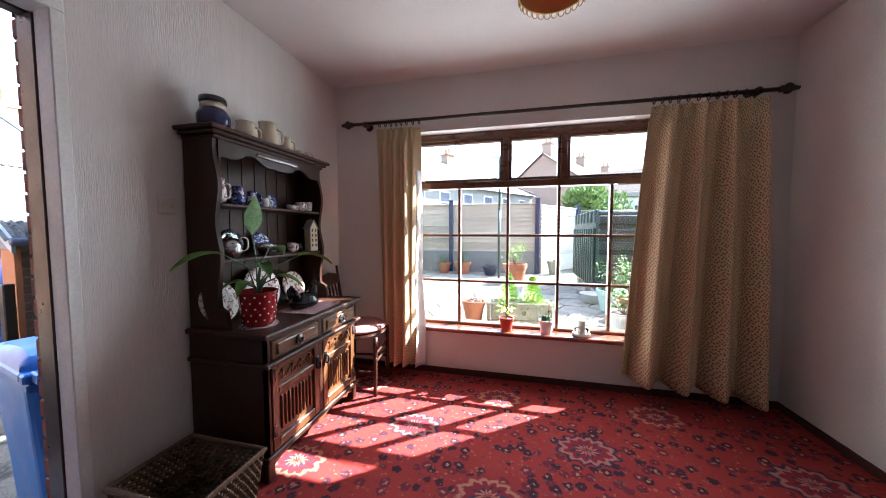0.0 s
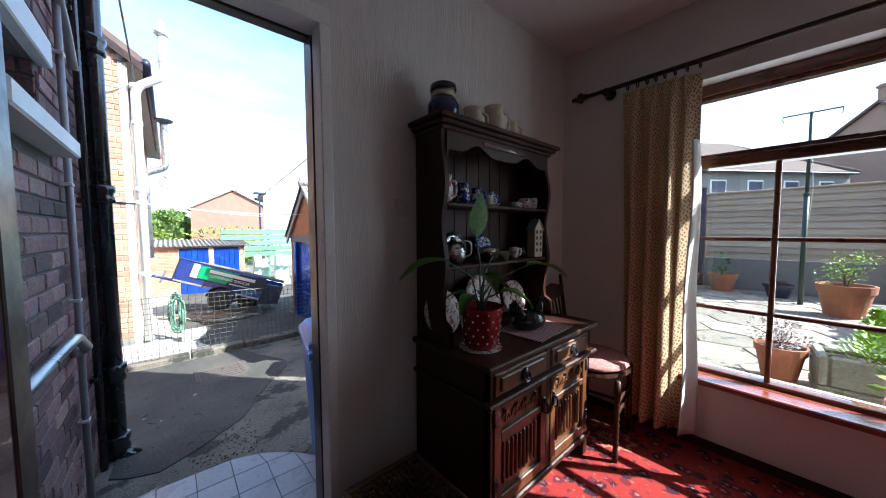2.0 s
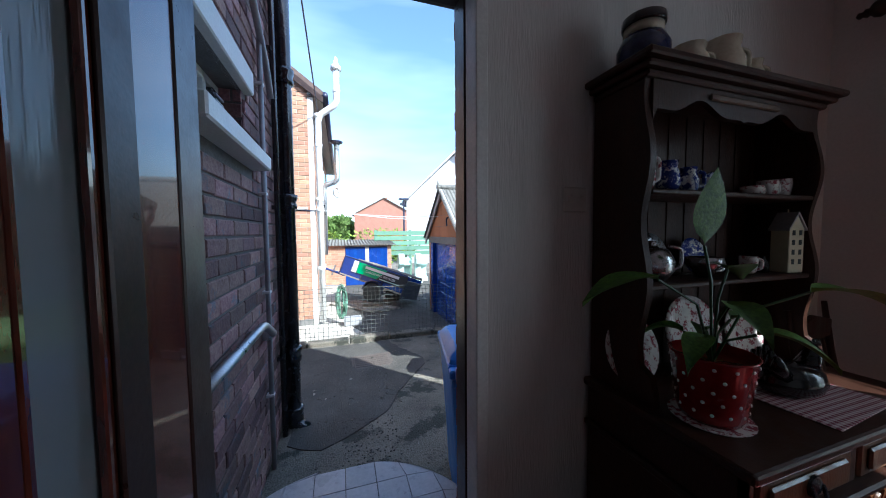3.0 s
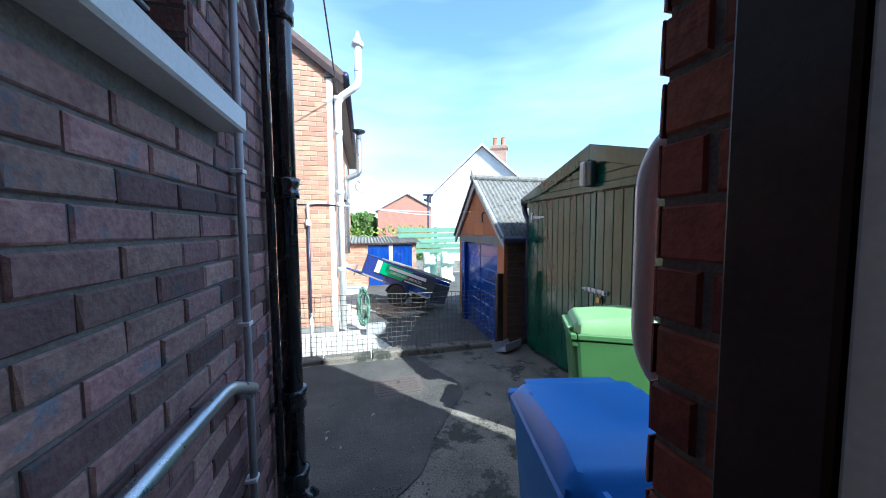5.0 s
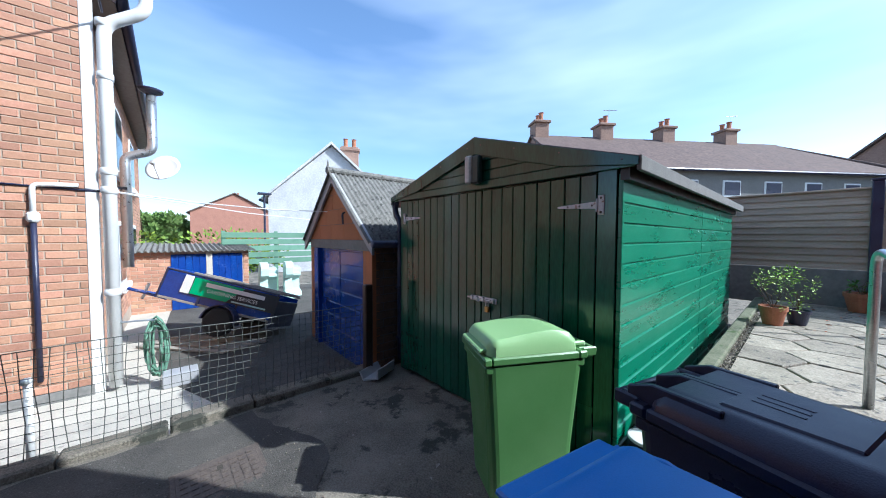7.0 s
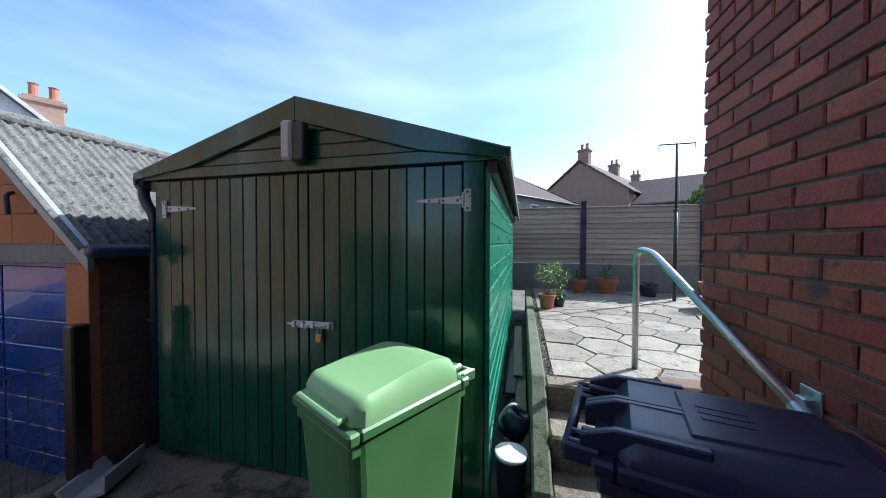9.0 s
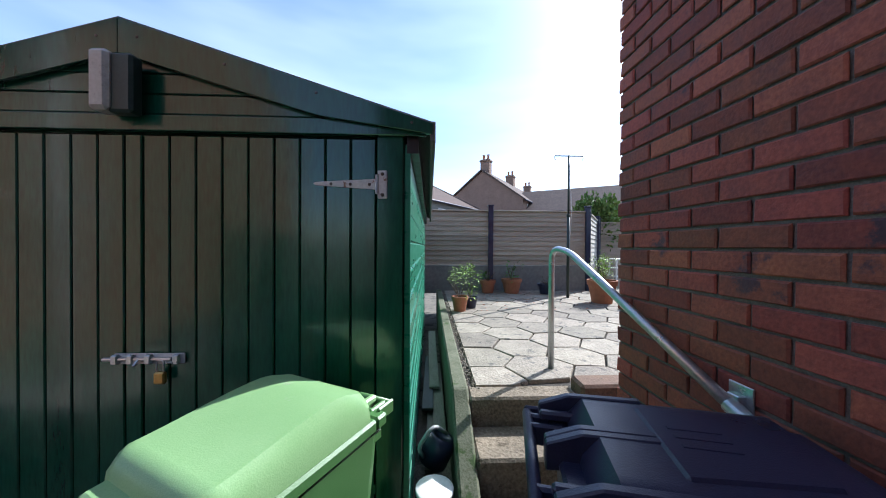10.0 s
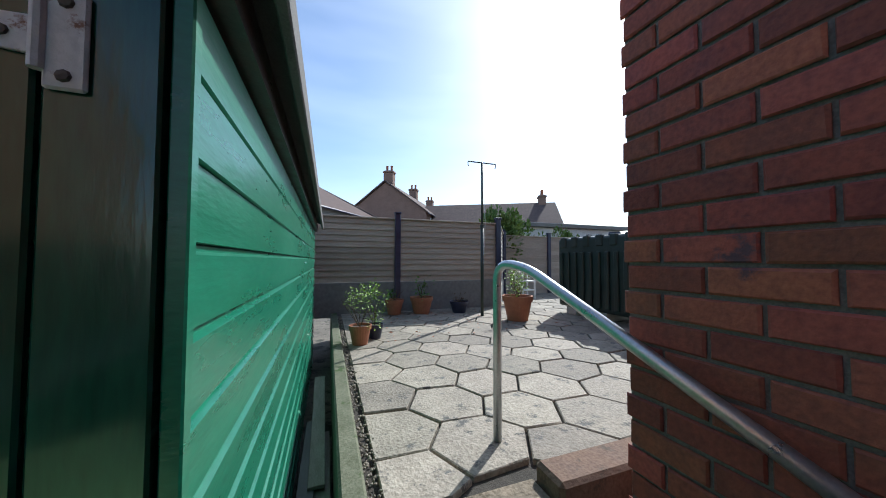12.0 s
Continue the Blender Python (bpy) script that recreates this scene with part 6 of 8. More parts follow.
def build_garage():
    GY, X0, X1 = 2.30, -7.72, -5.60
    g = thing("garage", "small orange-painted garage with a blue door and corrugated roof", "garage", pose(0.06, 0, -0.045))
    eave, apex, mid = 1.20, 2.08, -6.68
    zb = -0.60
    front = part("front_wall", wall_with_holes(True, GY, 0.10, (X0, X1), (zb, 1.14), [(-7.48, -5.83, zb, 1.02)]), "render_orange", g)
    part("lintel", box(X0 + 0.02, GY - 0.012, 1.02, X1 - 0.02, GY + 0.09, 1.15, 0.006), "grey_render", g, "grey concrete lintel")
    gab = part("gable", prism([(X0 + 0.02, 1.15), (X1 - 0.02, 1.15), (mid, apex - 0.05)], GY + 0.004, GY + 0.10, "y"), "mortar", g)
    z = 1.155
    k = 0
    while z < apex - 0.15:
        half = (apex - 0.05 - z) / (apex - 1.2) * (X1 - X0) / 2
        a = mid - half
        while a < mid + half:
            b = min(a + 0.45, mid + half)
            zt = min(z + 0.215, apex)
            lo = [(max(a, mid - half) + 0.004, z), (b - 0.004, z)]
            ht = max(0.0, (apex - 0.06 - zt) / (apex - 1.2) * (X1 - X0) / 2)
            up = [(min(b - 0.004, mid + ht), zt - 0.006), (max(a + 0.004, mid - ht), zt - 0.006)]
            if up[0][0] > up[1][0] + 0.01:
                part("block", prism(lo + up, GY - 0.004, GY + 0.004, "y"), "render_orange", gab)
            a += 0.45
        z += 0.215
        k += 1
    side = part("side_wall", box(X1 - 0.10, GY + 0.10, zb, X1, GY + 4.2, eave), "mortar", g)
    bm = brick_rows(bmesh.new(), 1, X1, zb, eave, GY, GY + 4.2, 0.008, 0.10, 0.30, seed=6)
    tagged(part("blockwork", bm, "dark_block", side), kind="stuff")
    part("side_wall", box(X0, GY + 0.10, zb, X0 + 0.10, GY + 4.2, eave), "dark_block", g)
    part("quoin", box(X1 - 0.15, GY - 0.008, zb, X1 + 0.012, GY + 0.05, 1.02, 0.004), "render_orange", g)
    # corrugated sheets with their ends showing
    for sg in (-1, 1):
        bm = bmesh.new()
        n, length, over = 60, 4.4, 0.13
        reach = (X1 - X0) / 2 + over
        drop = (apex - eave) / ((X1 - X0) / 2)
        prev = None
        for i in range(n * 4 + 1):
            y = GY - 0.10 + length * i / (n * 4)
            w = 0.022 * math.sin(i * math.pi / 2)
            row = []
            for u in (0.0, 1.0):
                x, zz = mid + sg * reach * u, apex + 0.03 - drop * reach * u
                row.append((bm.verts.new((x, y, zz + w)), bm.verts.new((x, y, zz + w - 0.012))))
            if prev:
                bm.faces.new((prev[0][0], prev[1][0], row[1][0], row[0][0]))
                bm.faces.new((prev[0][1], row[0][1], row[1][1], prev[1][1]))
                bm.faces.new((prev[1][0], prev[1][1], row[1][1], row[1][0]))
            prev = row
        bmesh.ops.recalc_face_normals(bm, faces=bm.faces[:])
        part("roof_sheet", bm, "corrugated", g, "grey lichened corrugated sheets", smooth=True)
        part("barge_board", prism([(mid, apex + 0.03), (mid + sg * reach, apex + 0.03 - drop * reach), (mid + sg * reach, apex - 0.11 - drop * reach), (mid, apex - 0.12)], GY - 0.06, GY - 0.03, "y"), "grey_plastic", g)
    part("ridge", tube([(mid, GY - 0.12, apex + 0.05), (mid, GY + 4.3, apex + 0.05)], 0.05, 10), "corrugated", g)
    part("finial", lathe([(0.03, 0), (0.02, 0.05), (0.008, 0.12), (0, 0.16)], 8, m=Matrix.Translation((mid, GY - 0.10, apex + 0.05))), "corrugated", g)
    part("fascia_gutter", tube([(X1 + 0.16, GY - 0.08, eave - 0.09), (X1 + 0.16, GY + 4.2, eave - 0.10)], 0.045, 10), "bin_black", g, smooth=True)
    # the door, slid part way open
    door = part("door", box(-7.30, GY + 0.03, zb + 0.05, -5.84, GY + 0.055, 1.02, 0.004), "blue_paint", g, "glossy blue boarded door")
    for r in range(8):
        for a, b in ((-7.30, -6.58), (-6.57, -5.84)):
            part("board", box(a + 0.01, GY + 0.018, zb + 0.06 + r * 0.193, b - 0.004, GY + 0.032, zb + 0.06 + r * 0.193 + 0.182, 0.005), "blue_paint", door)
    part("door_post", box(-7.46, GY - 0.04, zb, -7.30, GY + 0.055, 1.02, 0.005), "blue_paint", g, "dark blue door post")
    part("threshold", box(-7.35, GY - 0.08, -0.56, -5.80, GY + 0.02, -0.52, 0.006), "pale_concrete", g, "pale threshold strip")
    part("wall_lamp", tube(rounded([(-6.32, GY - 0.02, 1.52), (-6.30, GY - 0.06, 1.50), (-6.28, GY - 0.06, 1.36)], 0.03), 0.014, 8), "bin_black", g)


build_garage()


def build_outhouse():
    o = thing("outhouse", "low brick outhouse with two blue doors and tin roof", "outhouse", pose(-11.6, 0, -0.57))
    wall = part("wall", box(-1.6, -0.28, 0, 0.0, 2.02, 1.36), "mortar_pale", o)
    bm = brick_rows(bmesh.new(), 1, 0.0, 0.0, 1.36, -0.28, 0.50, 0.008, seed=9)
    brick_rows(bm, 1, 0.0, 0.0, 1.36, 1.90, 2.02, 0.008, seed=10)
    tagged(part("brickwork", bm, "brick_orange", wall), kind="stuff")
    for y0, y1 in ((0.50, 1.14), (1.26, 1.88)):
        d = part("door", box(-0.02, y0, 0.02, 0.02, y1, 1.30, 0.006), "blue_paint", o)
        n = 5
        for k in range(n):
            part("board", box(0.02, y0 + (y1 - y0) * k / n + 0.004, 0.03, 0.03, y0 + (y1 - y0) * (k + 1) / n - 0.004, 1.29, 0.003), "blue_paint", d)
    part("post", box(-0.02, 1.14, 0, 0.04, 1.26, 1.34, 0.005), "pale_concrete", o, "pale door post")
    roof = bmesh.new()
    prev = None
    for i in range(121):
        y = -0.35 + 2.5 * i / 120
        w = 0.022 * math.sin(i * math.pi / 2.5)
        row = [roof.verts.new((0.16, y, 1.38 + w)), roof.verts.new((-1.7, y, 1.52 + w)), roof.verts.new((0.16, y, 1.366 + w)), roof.verts.new((-1.7, y, 1.506 + w))]
        if prev:
            roof.faces.new((prev[0], prev[1], row[1], row[0]))
            roof.faces.new((prev[2], row[2], row[3], prev[3]))
            roof.faces.new((prev[0], row[0], row[2], prev[2]))
        prev = row
    bmesh.ops.recalc_face_normals(roof, faces=roof.faces[:])
    part("roof", roof, "corrugated", o)
    f = thing("slatted_fence", "green-painted horizontal slat fence panel", "fence", pose(-12.6, 1.55, -0.6, 0, 0, 0))
    for k in range(5):
        part("slat", box(-0.015, 0, 0.95 + k * 0.19, 0.015, 2.7, 1.10 + k * 0.19, 0.004), "fence_green", f)
    for y in (0.05, 1.35, 2.65):
        part("post", box(-0.05, y - 0.05, 0, -0.015, y + 0.05, 1.9, 0.004), "fence_green", f)
    for y in (2.25, 2.85):
        b = thing("stacked_bench", "pale green plastic bench stood on its end", "bench", pose(-11.7, y, -0.55), "stacked benches")
        part("leg_frame", prism([(0.0, 0), (0.42, 0), (0.40, 0.12), (0.16, 0.22), (0.14, 0.55), (0.32, 0.66), (0.32, 0.86), (0.26, 0.98), (0.10, 1.02), (0.0, 0.9)], 0.0, 0.20, "y", bevel=0.01), "teal_plastic", b)
        part("leg_frame", prism([(-0.3, 0), (0.06, 0), (0.04, 0.14), (-0.16, 0.2), (-0.16, 0.5), (0.0, 0.6), (0.0, 0.8), (-0.30, 0.85)], 0.24, 0.48, "y", bevel=0.01), "teal_plastic", b)
        part("seat", box(-0.2, 0.06, 0.60, 0.1, 0.44, 0.68, 0.01), "teal_plastic", b)


build_outhouse()


def build_trailer():
    m = Matrix.Translation((-8.55, 1.30, 0.06)) @ Matrix.Rotation(radians(56), 4, "Z") @ Matrix.Rotation(radians(-14), 4, "X") @ Matrix.Rotation(radians(15), 4, "Y") @ Matrix.Diagonal((0.88, 0.88, 0.88, 1))
    t = thing("trailer", "blue box trailer tipped on its wheels with a green signboard", "trailer", m)
    L, W, H = 0.98, 0.55, 0.42
    part("floor", box(-L, -W, -0.20, L, W, -0.16, 0.004), "timber", t)
    part("front_board", box(-L - 0.02, -W, -0.20, -L + 0.01, W, 0.34, 0.006), "blue_paint", t)
    part("tail_board", box(L - 0.01, -W, -0.28, L + 0.02, W, 0.20, 0.006), "bin_black", t)
    for y in (-W, W - 0.02):
        part("side_board", box(-L, y, -0.16, L, y + 0.02, 0.28, 0.004), "blue_paint", t)
        part("side_rail", tube([(-L, y + 0.01, 0.31), (L, y + 0.01, 0.31)], 0.018, 8), "bin_black", t)
    for x in (-L, -0.3, 0.35, L):
        part("stanchion", box(x - 0.018, -W - 0.012, -0.2, x + 0.018, -W + 0.0, 0.33, 0.003), "bin_black", t)
    sign = part("signboard", box(-L + 0.50, -W - 0.022, -0.03, L + 0.04, -W - 0.013, 0.28, 0.002), "sign_black", t, "green and black signboard with white bars")
    part("sign_field", prism([(-L + 0.51, -0.02), (0.16, -0.02), (0.40, 0.27), (-L + 0.51, 0.27)], -W - 0.026, -W - 0.0225, "y"), "sign_green", sign)
    part("sign_bar", box(-0.25, -W - 0.0295, 0.155, 0.78, -W - 0.0265, 0.225), "white_paint", sign)
    words = bpy.data.curves.new("lettering", "FONT")
    words.body, words.size, words.extrude, words.align_x = "GARDENING SERVICES", 0.088, 0.001, "CENTER"
    words.materials.append(M["white_paint"])
    text = new("lettering", words)
    text.parent = sign
    text.matrix_local = pose(0.24, -W - 0.028, 0.06, 90)
    part("sign_bar", box(0.25, -W - 0.0295, -0.005, 0.85, -W - 0.0265, 0.022), "teal_plastic", sign)
    part("sign_end", box(-L + 0.34, -W - 0.022, -0.03, -L + 0.49, -W - 0.013, 0.28, 0.002), "white_paint", t)
    for y in (-W - 0.10, W + 0.10):
        w = part("wheel", lathe([(0.10, -0.07), (0.21, -0.075), (0.245, -0.05), (0.245, 0.05), (0.21, 0.075), (0.10, 0.07)], 22, m=Matrix.Translation((0.22, y, -0.36)) @ Matrix.Rotation(radians(90), 4, "X")), "rubber", t)
        part("rim", lathe([(0.0, -0.06), (0.11, -0.065), (0.12, 0.0), (0.11, 0.065), (0.0, 0.06)], 16, m=Matrix.Translation((0.22, y, -0.36)) @ Matrix.Rotation(radians(90), 4, "X")), "galvanised", w)
        guard = [(0.22 + 0.29 * math.cos(a), -0.36 + 0.29 * math.sin(a)) for a in [math.pi * k / 10 for k in range(11)]]
        inner = [(0.22 + 0.27 * math.cos(a), -0.36 + 0.27 * math.sin(a)) for a in [math.pi * k / 10 for k in range(10, -1, -1)]]
        part("mudguard", prism(guard + inner, y - 0.09, y + 0.09, "y"), "bin_black", t)
    part("axle", tube([(0.22, -W - 0.1, -0.36), (0.22, W + 0.1, -0.36)], 0.03, 8), "bin_black", t)
    part("drawbar", tube([(-L, -0.3, -0.22), (-L - 0.75, 0.0, -0.24), (-L - 0.9, 0.0, -0.24)], 0.03, 8), "blue_paint", t)
    part("drawbar", tube([(-L, 0.3, -0.22), (-L - 0.75, 0.0, -0.24)], 0.03, 8), "blue_paint", t)
    part("jockey_wheel", tube([(-L - 0.6, 0, -0.05), (-L - 0.6, 0, -0.36)], 0.025, 8), "galvanised", t)
    for k, (x0, x1, y, z) in enumerate(((-0.7, 1.25, -0.3, 0.32), (-0.5, 1.1, 0.1, 0.34), (-0.9, 0.7, 0.35, 0.33))):
        part("plank", box(x0, y, z, x1, y + 0.11, z + 0.03, 0.004), "timber", t)
    b = thing("board_pile", "weathered boards and poles lying below the trailer", "timber", pose(-8.4, 0.75, -0.535, 0, 0, 40))
    for k in range(5):
        part("board", box(-0.7 + 0.05 * k, -0.3 + 0.13 * k, 0.0, 0.8 + 0.06 * k, -0.2 + 0.13 * k, 0.03 + 0.01 * (k % 2), 0.004), "timber", b)
    hz = thing("hose", "coiled green garden hose hung by the house wall", "hose", pose(-7.02, 0.36, -0.1))
    coil = [(0.05 * math.sin(k * 1.7), (0.07 + 0.04 * math.sin(k * 0.31)) * math.sin(k * 0.5), (0.30 + 0.05 * math.sin(k * 0.23)) * math.cos(k * 0.5) - 0.02) for k in range(110)]
    part("coil", tube(coil, 0.011, 6), "fence_green", hz)
    part("hook", tube([(-0.1, -0.36, 0.3), (0.02, 0.0, 0.3)], 0.01, 6), "galvanised", hz)
    u = new("drain_cover", mesh_of("drain_cover", box(-7.0, 0.40, -0.55, -6.78, 0.72, -0.40, 0.01), "grey_plastic"))
    tagged(u, "squat grey drain box by the house foot", "drain")


build_trailer()


# ---- houses further off ----
def far_house(name, label, m, width, depth, base, eave, ridge, wall, roof, stacks=(), side_windows=0, gable_windows=(), side=1):
    """A plain house: gable towards local -y, ridge along y."""
    h = thing(name, label, "house", m)
    part("wall", prism([(-width / 2, base), (width / 2, base), (width / 2, eave), (0, ridge - 0.05), (-width / 2, eave)], 0, depth, "y"), wall, h)
    for sg in (-1, 1):
        ex = width / 2 + 0.25
        ze = ridge - (ridge - eave) * ex / (width / 2)
        part("roof", prism([(0, ridge), (sg * ex, ze), (sg * ex, ze + 0.12), (0, ridge + 0.14)], -0.2, depth + 0.2, "y"), roof, h)
        part("gutter", tube([(sg * (ex + 0.05), -0.2, ze), (sg * (ex + 0.05), depth + 0.2, ze)], 0.07, 8), "bin_black", h)
    for y, x, top in stacks:
        c = part("chimney", box(x - 0.45, y - 0.32, ridge - 0.9, x + 0.45, y + 0.32, top, 0.02), "brick_far", h)
        part("corbel", box(x - 0.52, y - 0.39, top - 0.22, x + 0.52, y + 0.39, top - 0.08, 0.02), "brick_far", c)
        for dx in (-0.22, 0.22):
            part("chimney_pot", lathe([(0.14, top), (0.11, top + 0.12), (0.11, top + 0.42), (0.14, top + 0.46), (0.09, top + 0.47)], 10, m=Matrix.Translation((x + dx, y, 0))), "terracotta", c)
    for k in range(side_windows):
        y = depth * (k + 0.5) / side_windows
        x = side * width / 2
        for z0 in (eave - 1.7,):
            wd = part("window", box(x - 0.03, y - 0.55, z0, x + 0.03, y + 0.55, z0 + 1.35, 0.02), "white_plastic", h)
            part("pane", box(x + side * 0.03, y - 0.46, z0 + 0.1, x + side * 0.04, y - 0.04, z0 + 1.25), "bin_black", wd)
            part("pane", box(x + side * 0.03, y + 0.04, z0 + 0.1, x + side * 0.04, y + 0.46, z0 + 1.25), "bin_black", wd)
    for x, z0 in gable_windows:
        wd = part("window", box(x - 0.5, -0.04, z0, x + 0.5, 0.03, z0 + 1.2, 0.02), "white_plastic", h)
        part("pane", box(x - 0.42, -0.05, z0 + 0.1, x + 0.42, -0.04, z0 + 1.1), "bin_black", wd)
    return h


far_house("brick_house", "red brick house far beyond the outbuildings", pose(-47, 6.4, 0, 0, 0, 84), 8.4, 9, -0.6, 3.9, 6.2, "brick_house", "slate", ((5.0, 0.3, 6.4),))
far_house("white_house", "white rendered house gable with a brick chimney", pose(-18, 6.75, 0, 0, 0, 66), 5.8, 9, -0.6, 3.1, 5.75, "white_render", "white_render", ((1.2, 0.9, 6.0),))
far_house("brick_house", "brown brick house with a long tiled roof", pose(2.0, 30, 0, 0, 0, -33), 7.6, 15, -0.6, 5.3, 8.1, "brick_far", "slate", ((0.9, 0.0, 9.3), (8.0, 0.0, 9.2), (15, 0.0, 9.2)), 4, (), 1)
far_house("grey_house", "pale grey house with a reddish hipped roof", pose(-3.4, 33, 0, 0, 0, 30), 6.0, 8, -0.6, 4.6, 6.6, "grey_render", "slate", (), 2, ((0.8, 3.0),), 1)
far_house("low_house", "distant house with a dark roof beyond the garden", pose(17, 26, 0, 0, 0, 60), 7, 12, -0.6, 4.2, 6.4, "grey_render", "slate", ((1.0, 0, 7.2),), 3, (), -1)
shed2 = thing("grey_outbuilding", "low pale grey building beyond the fence", "outbuilding", pose(5.4, 11.5, -0.6))
part("wall", box(-2.6, 0, 0, 3.0, 4, 2.9, 0.02), "white_render", shed2)
part("roof", box(-2.8, -0.2, 2.9, 3.2, 4.2, 3.05, 0.02), "grey_render", shed2)


def build_terrace():
    t = thing("terrace_row", "grey rendered terrace of houses with four chimney stacks", "terrace", Matrix.Translation((-10.9, 14.1, 0)) @ Matrix.Rotation(math.atan2(11.3, 7.8), 4, "Z"))
    L, D, E, R = 13.2, 3.2, 3.97, 6.0
    part("wall", prism([(-D, -0.6), (D, -0.6), (D, E), (0, R - 0.05), (-D, E)], -0.2, L, "x"), "grey_render", t)
    for sg in (-1, 1):
        part("roof", prism([(0, R), (sg * (D + 0.2), E - 0.13), (sg * (D + 0.2), E - 0.02), (0, R + 0.12)], -0.35, L, "x"), "slate", t, "brown slate roof slope")
    part("roof", prism([(L, -D - 0.2), (L + 3.2, -D - 0.2), (L, 0)], E - 0.1, E, "z"), "slate", t)
    part("hip", tube([(L, 0, R), (L + 3.2, -D - 0.2, E)], 0.08, 8), "slate", t)
    hip = bmesh.new()
    a, b, c, d = [hip.verts.new(p) for p in ((L - 0.01, 0, R + 0.06), (L - 0.01, -D - 0.2, E - 0.06), (L + 3.2, -D - 0.2, E - 0.06), (L + 3.2, D, E - 0.06))]
    for f in ((a, b, c), (a, c, d), (a, d, b), (b, d, c)):
        hip.faces.new(f)
    bmesh.ops.recalc_face_normals(hip, faces=hip.faces[:])
    part("hipped_end", hip, "slate", t)
    part("wall", box(L, -D, -0.6, L + 3.0, D - 0.2, E - 0.1), "grey_render", t)
    part("gutter", tube([(-0.3, -D - 0.26, E - 0.1), (L + 3, -D - 0.26, E - 0.1)], 0.06, 8), "bin_black", t)
    for k, x in enumerate((0.1, 3.4, 6.7, 10.2)):
        c = part("chimney", box(x - 0.34, -0.34, R - 0.6, x + 0.34, 0.34, R + 0.75, 0.02), "brick_far", t)
        part("corbel", box(x - 0.42, -0.42, R + 0.60, x + 0.42, 0.42, R + 0.72, 0.02), "brick_far", c)
        for dy in (-0.18, 0.18):
            part("chimney_pot", lathe([(0.12, R + 0.75), (0.10, R + 0.8), (0.10, R + 1.05), (0.13, R + 1.1), (0.08, R + 1.1)], 10, m=Matrix.Translation((x, dy, 0))), "terracotta", c)
        if k in (1, 3):
            part("aerial", tube([(x + 0.3, 0.0, R + 0.6), (x + 0.3, 0, R + 1.5)], 0.012, 5), "galvanised", c)
            part("aerial", tube([(x + 0.0, 0.0, R + 1.45), (x + 0.7, 0, R + 1.5)], 0.02, 5), "galvanised", c)
    for k in range(8):
        x = 1.2 + k * 1.95
        wd = part("window", box(x - 0.42, -D - 0.03, E - 1.75, x + 0.42, -D + 0.03, E - 0.45, 0.02), "white_plastic", t)
        part("pane", box(x - 0.35, -D - 0.045, E - 1.68, x + 0.35, -D - 0.03, E - 1.12), "bin_black", wd)
        part("pane", box(x - 0.35, -D - 0.045, E - 1.05, x + 0.35, -D - 0.03, E - 0.52), "bin_black", wd)
        part("sill", box(x - 0.5, -D - 0.1, E - 1.85, x + 0.5, -D, E - 1.75, 0.01), "white_paint", wd)


build_terrace()


def clump(name, label, category, loc, sx, sy, h, count, size, seed, mat, trunk=True):
    """A shrub or tree: trunk with limbs, and an uneven crown of many small leaves."""
    t = thing(name, label, category, pose(*loc))
    rnd = random.Random(seed)
    if trunk:
        b = tube([(0, 0, 0), (0.05, 0, h * 0.3), (0.0, 0.05, h * 0.6)], [h * 0.03, h * 0.022, h * 0.01], 8)
        for k in range(6):
            a = k * 1.05
            tube([(0, 0, h * 0.25), (sx * 0.3 * math.cos(a), sy * 0.3 * math.sin(a), h * 0.5), (sx * 0.6 * math.cos(a), sy * 0.6 * math.sin(a), h * 0.72)], [h * 0.014, h * 0.01, h * 0.004], 6, b)
        part("trunk", b, "stem", t)
    bm = bmesh.new()
    lobes = [(rnd.uniform(-0.75, 0.75), rnd.uniform(-0.75, 0.75), rnd.uniform(0.25, 0.85), rnd.uniform(0.18, 0.4)) for _ in range(16)]
    for _ in range(count):
        lx, ly, lz, lr = rnd.choice(lobes)
        v = Vector((rnd.gauss(0, 1), rnd.gauss(0, 1), rnd.gauss(0, 1))).normalized() * rnd.random() ** 0.35
        p = Vector(((lx + v.x * lr) * sx, (ly + v.y * lr) * sy, max(0.04, lz + v.z * lr * 0.6) * h))
        d = (v + Vector((0, 0, 0.4)) + Vector((rnd.uniform(-0.5, 0.5), rnd.uniform(-0.5, 0.5), 0))).normalized()
        sd = d.cross(Vector((rnd.uniform(-1, 1), rnd.uniform(-1, 1), 0.7))).normalized()
        s = size * rnd.uniform(0.6, 1.4)
        bm.faces.new([bm.verts.new(q) for q in (p, p + d * s * 0.5 + sd * s * 0.3, p + d * s, p + d * s * 0.5 - sd * s * 0.3)])
    part("crown", bm, mat, t)
    return t


clump("conifer_shrub", "dense green garden shrub rising behind the fence", "shrub", (1.9, 9.7, -0.6), 1.1, 0.7, 3.1, 7000, 0.11, 51, "leaf_far")
clump("conifer_shrub", "dense green garden shrub rising behind the fence", "shrub", (3.6, 10.0, -0.6), 1.0, 0.7, 2.8, 4500, 0.11, 52, "leaf_far")
clump("hedge", "clipped yellow-green hedge beyond the outhouse", "hedge", (-14.2, -0.8, -0.6), 0.6, 4.5, 2.0, 6000, 0.12, 54, "hedge_leaf", trunk=False)
clump("tree", "broad green tree far beyond the houses", "tree", (-42, -1.4, -0.6), 3.0, 2.6, 4.6, 5200, 0.4, 55, "leaf_far")
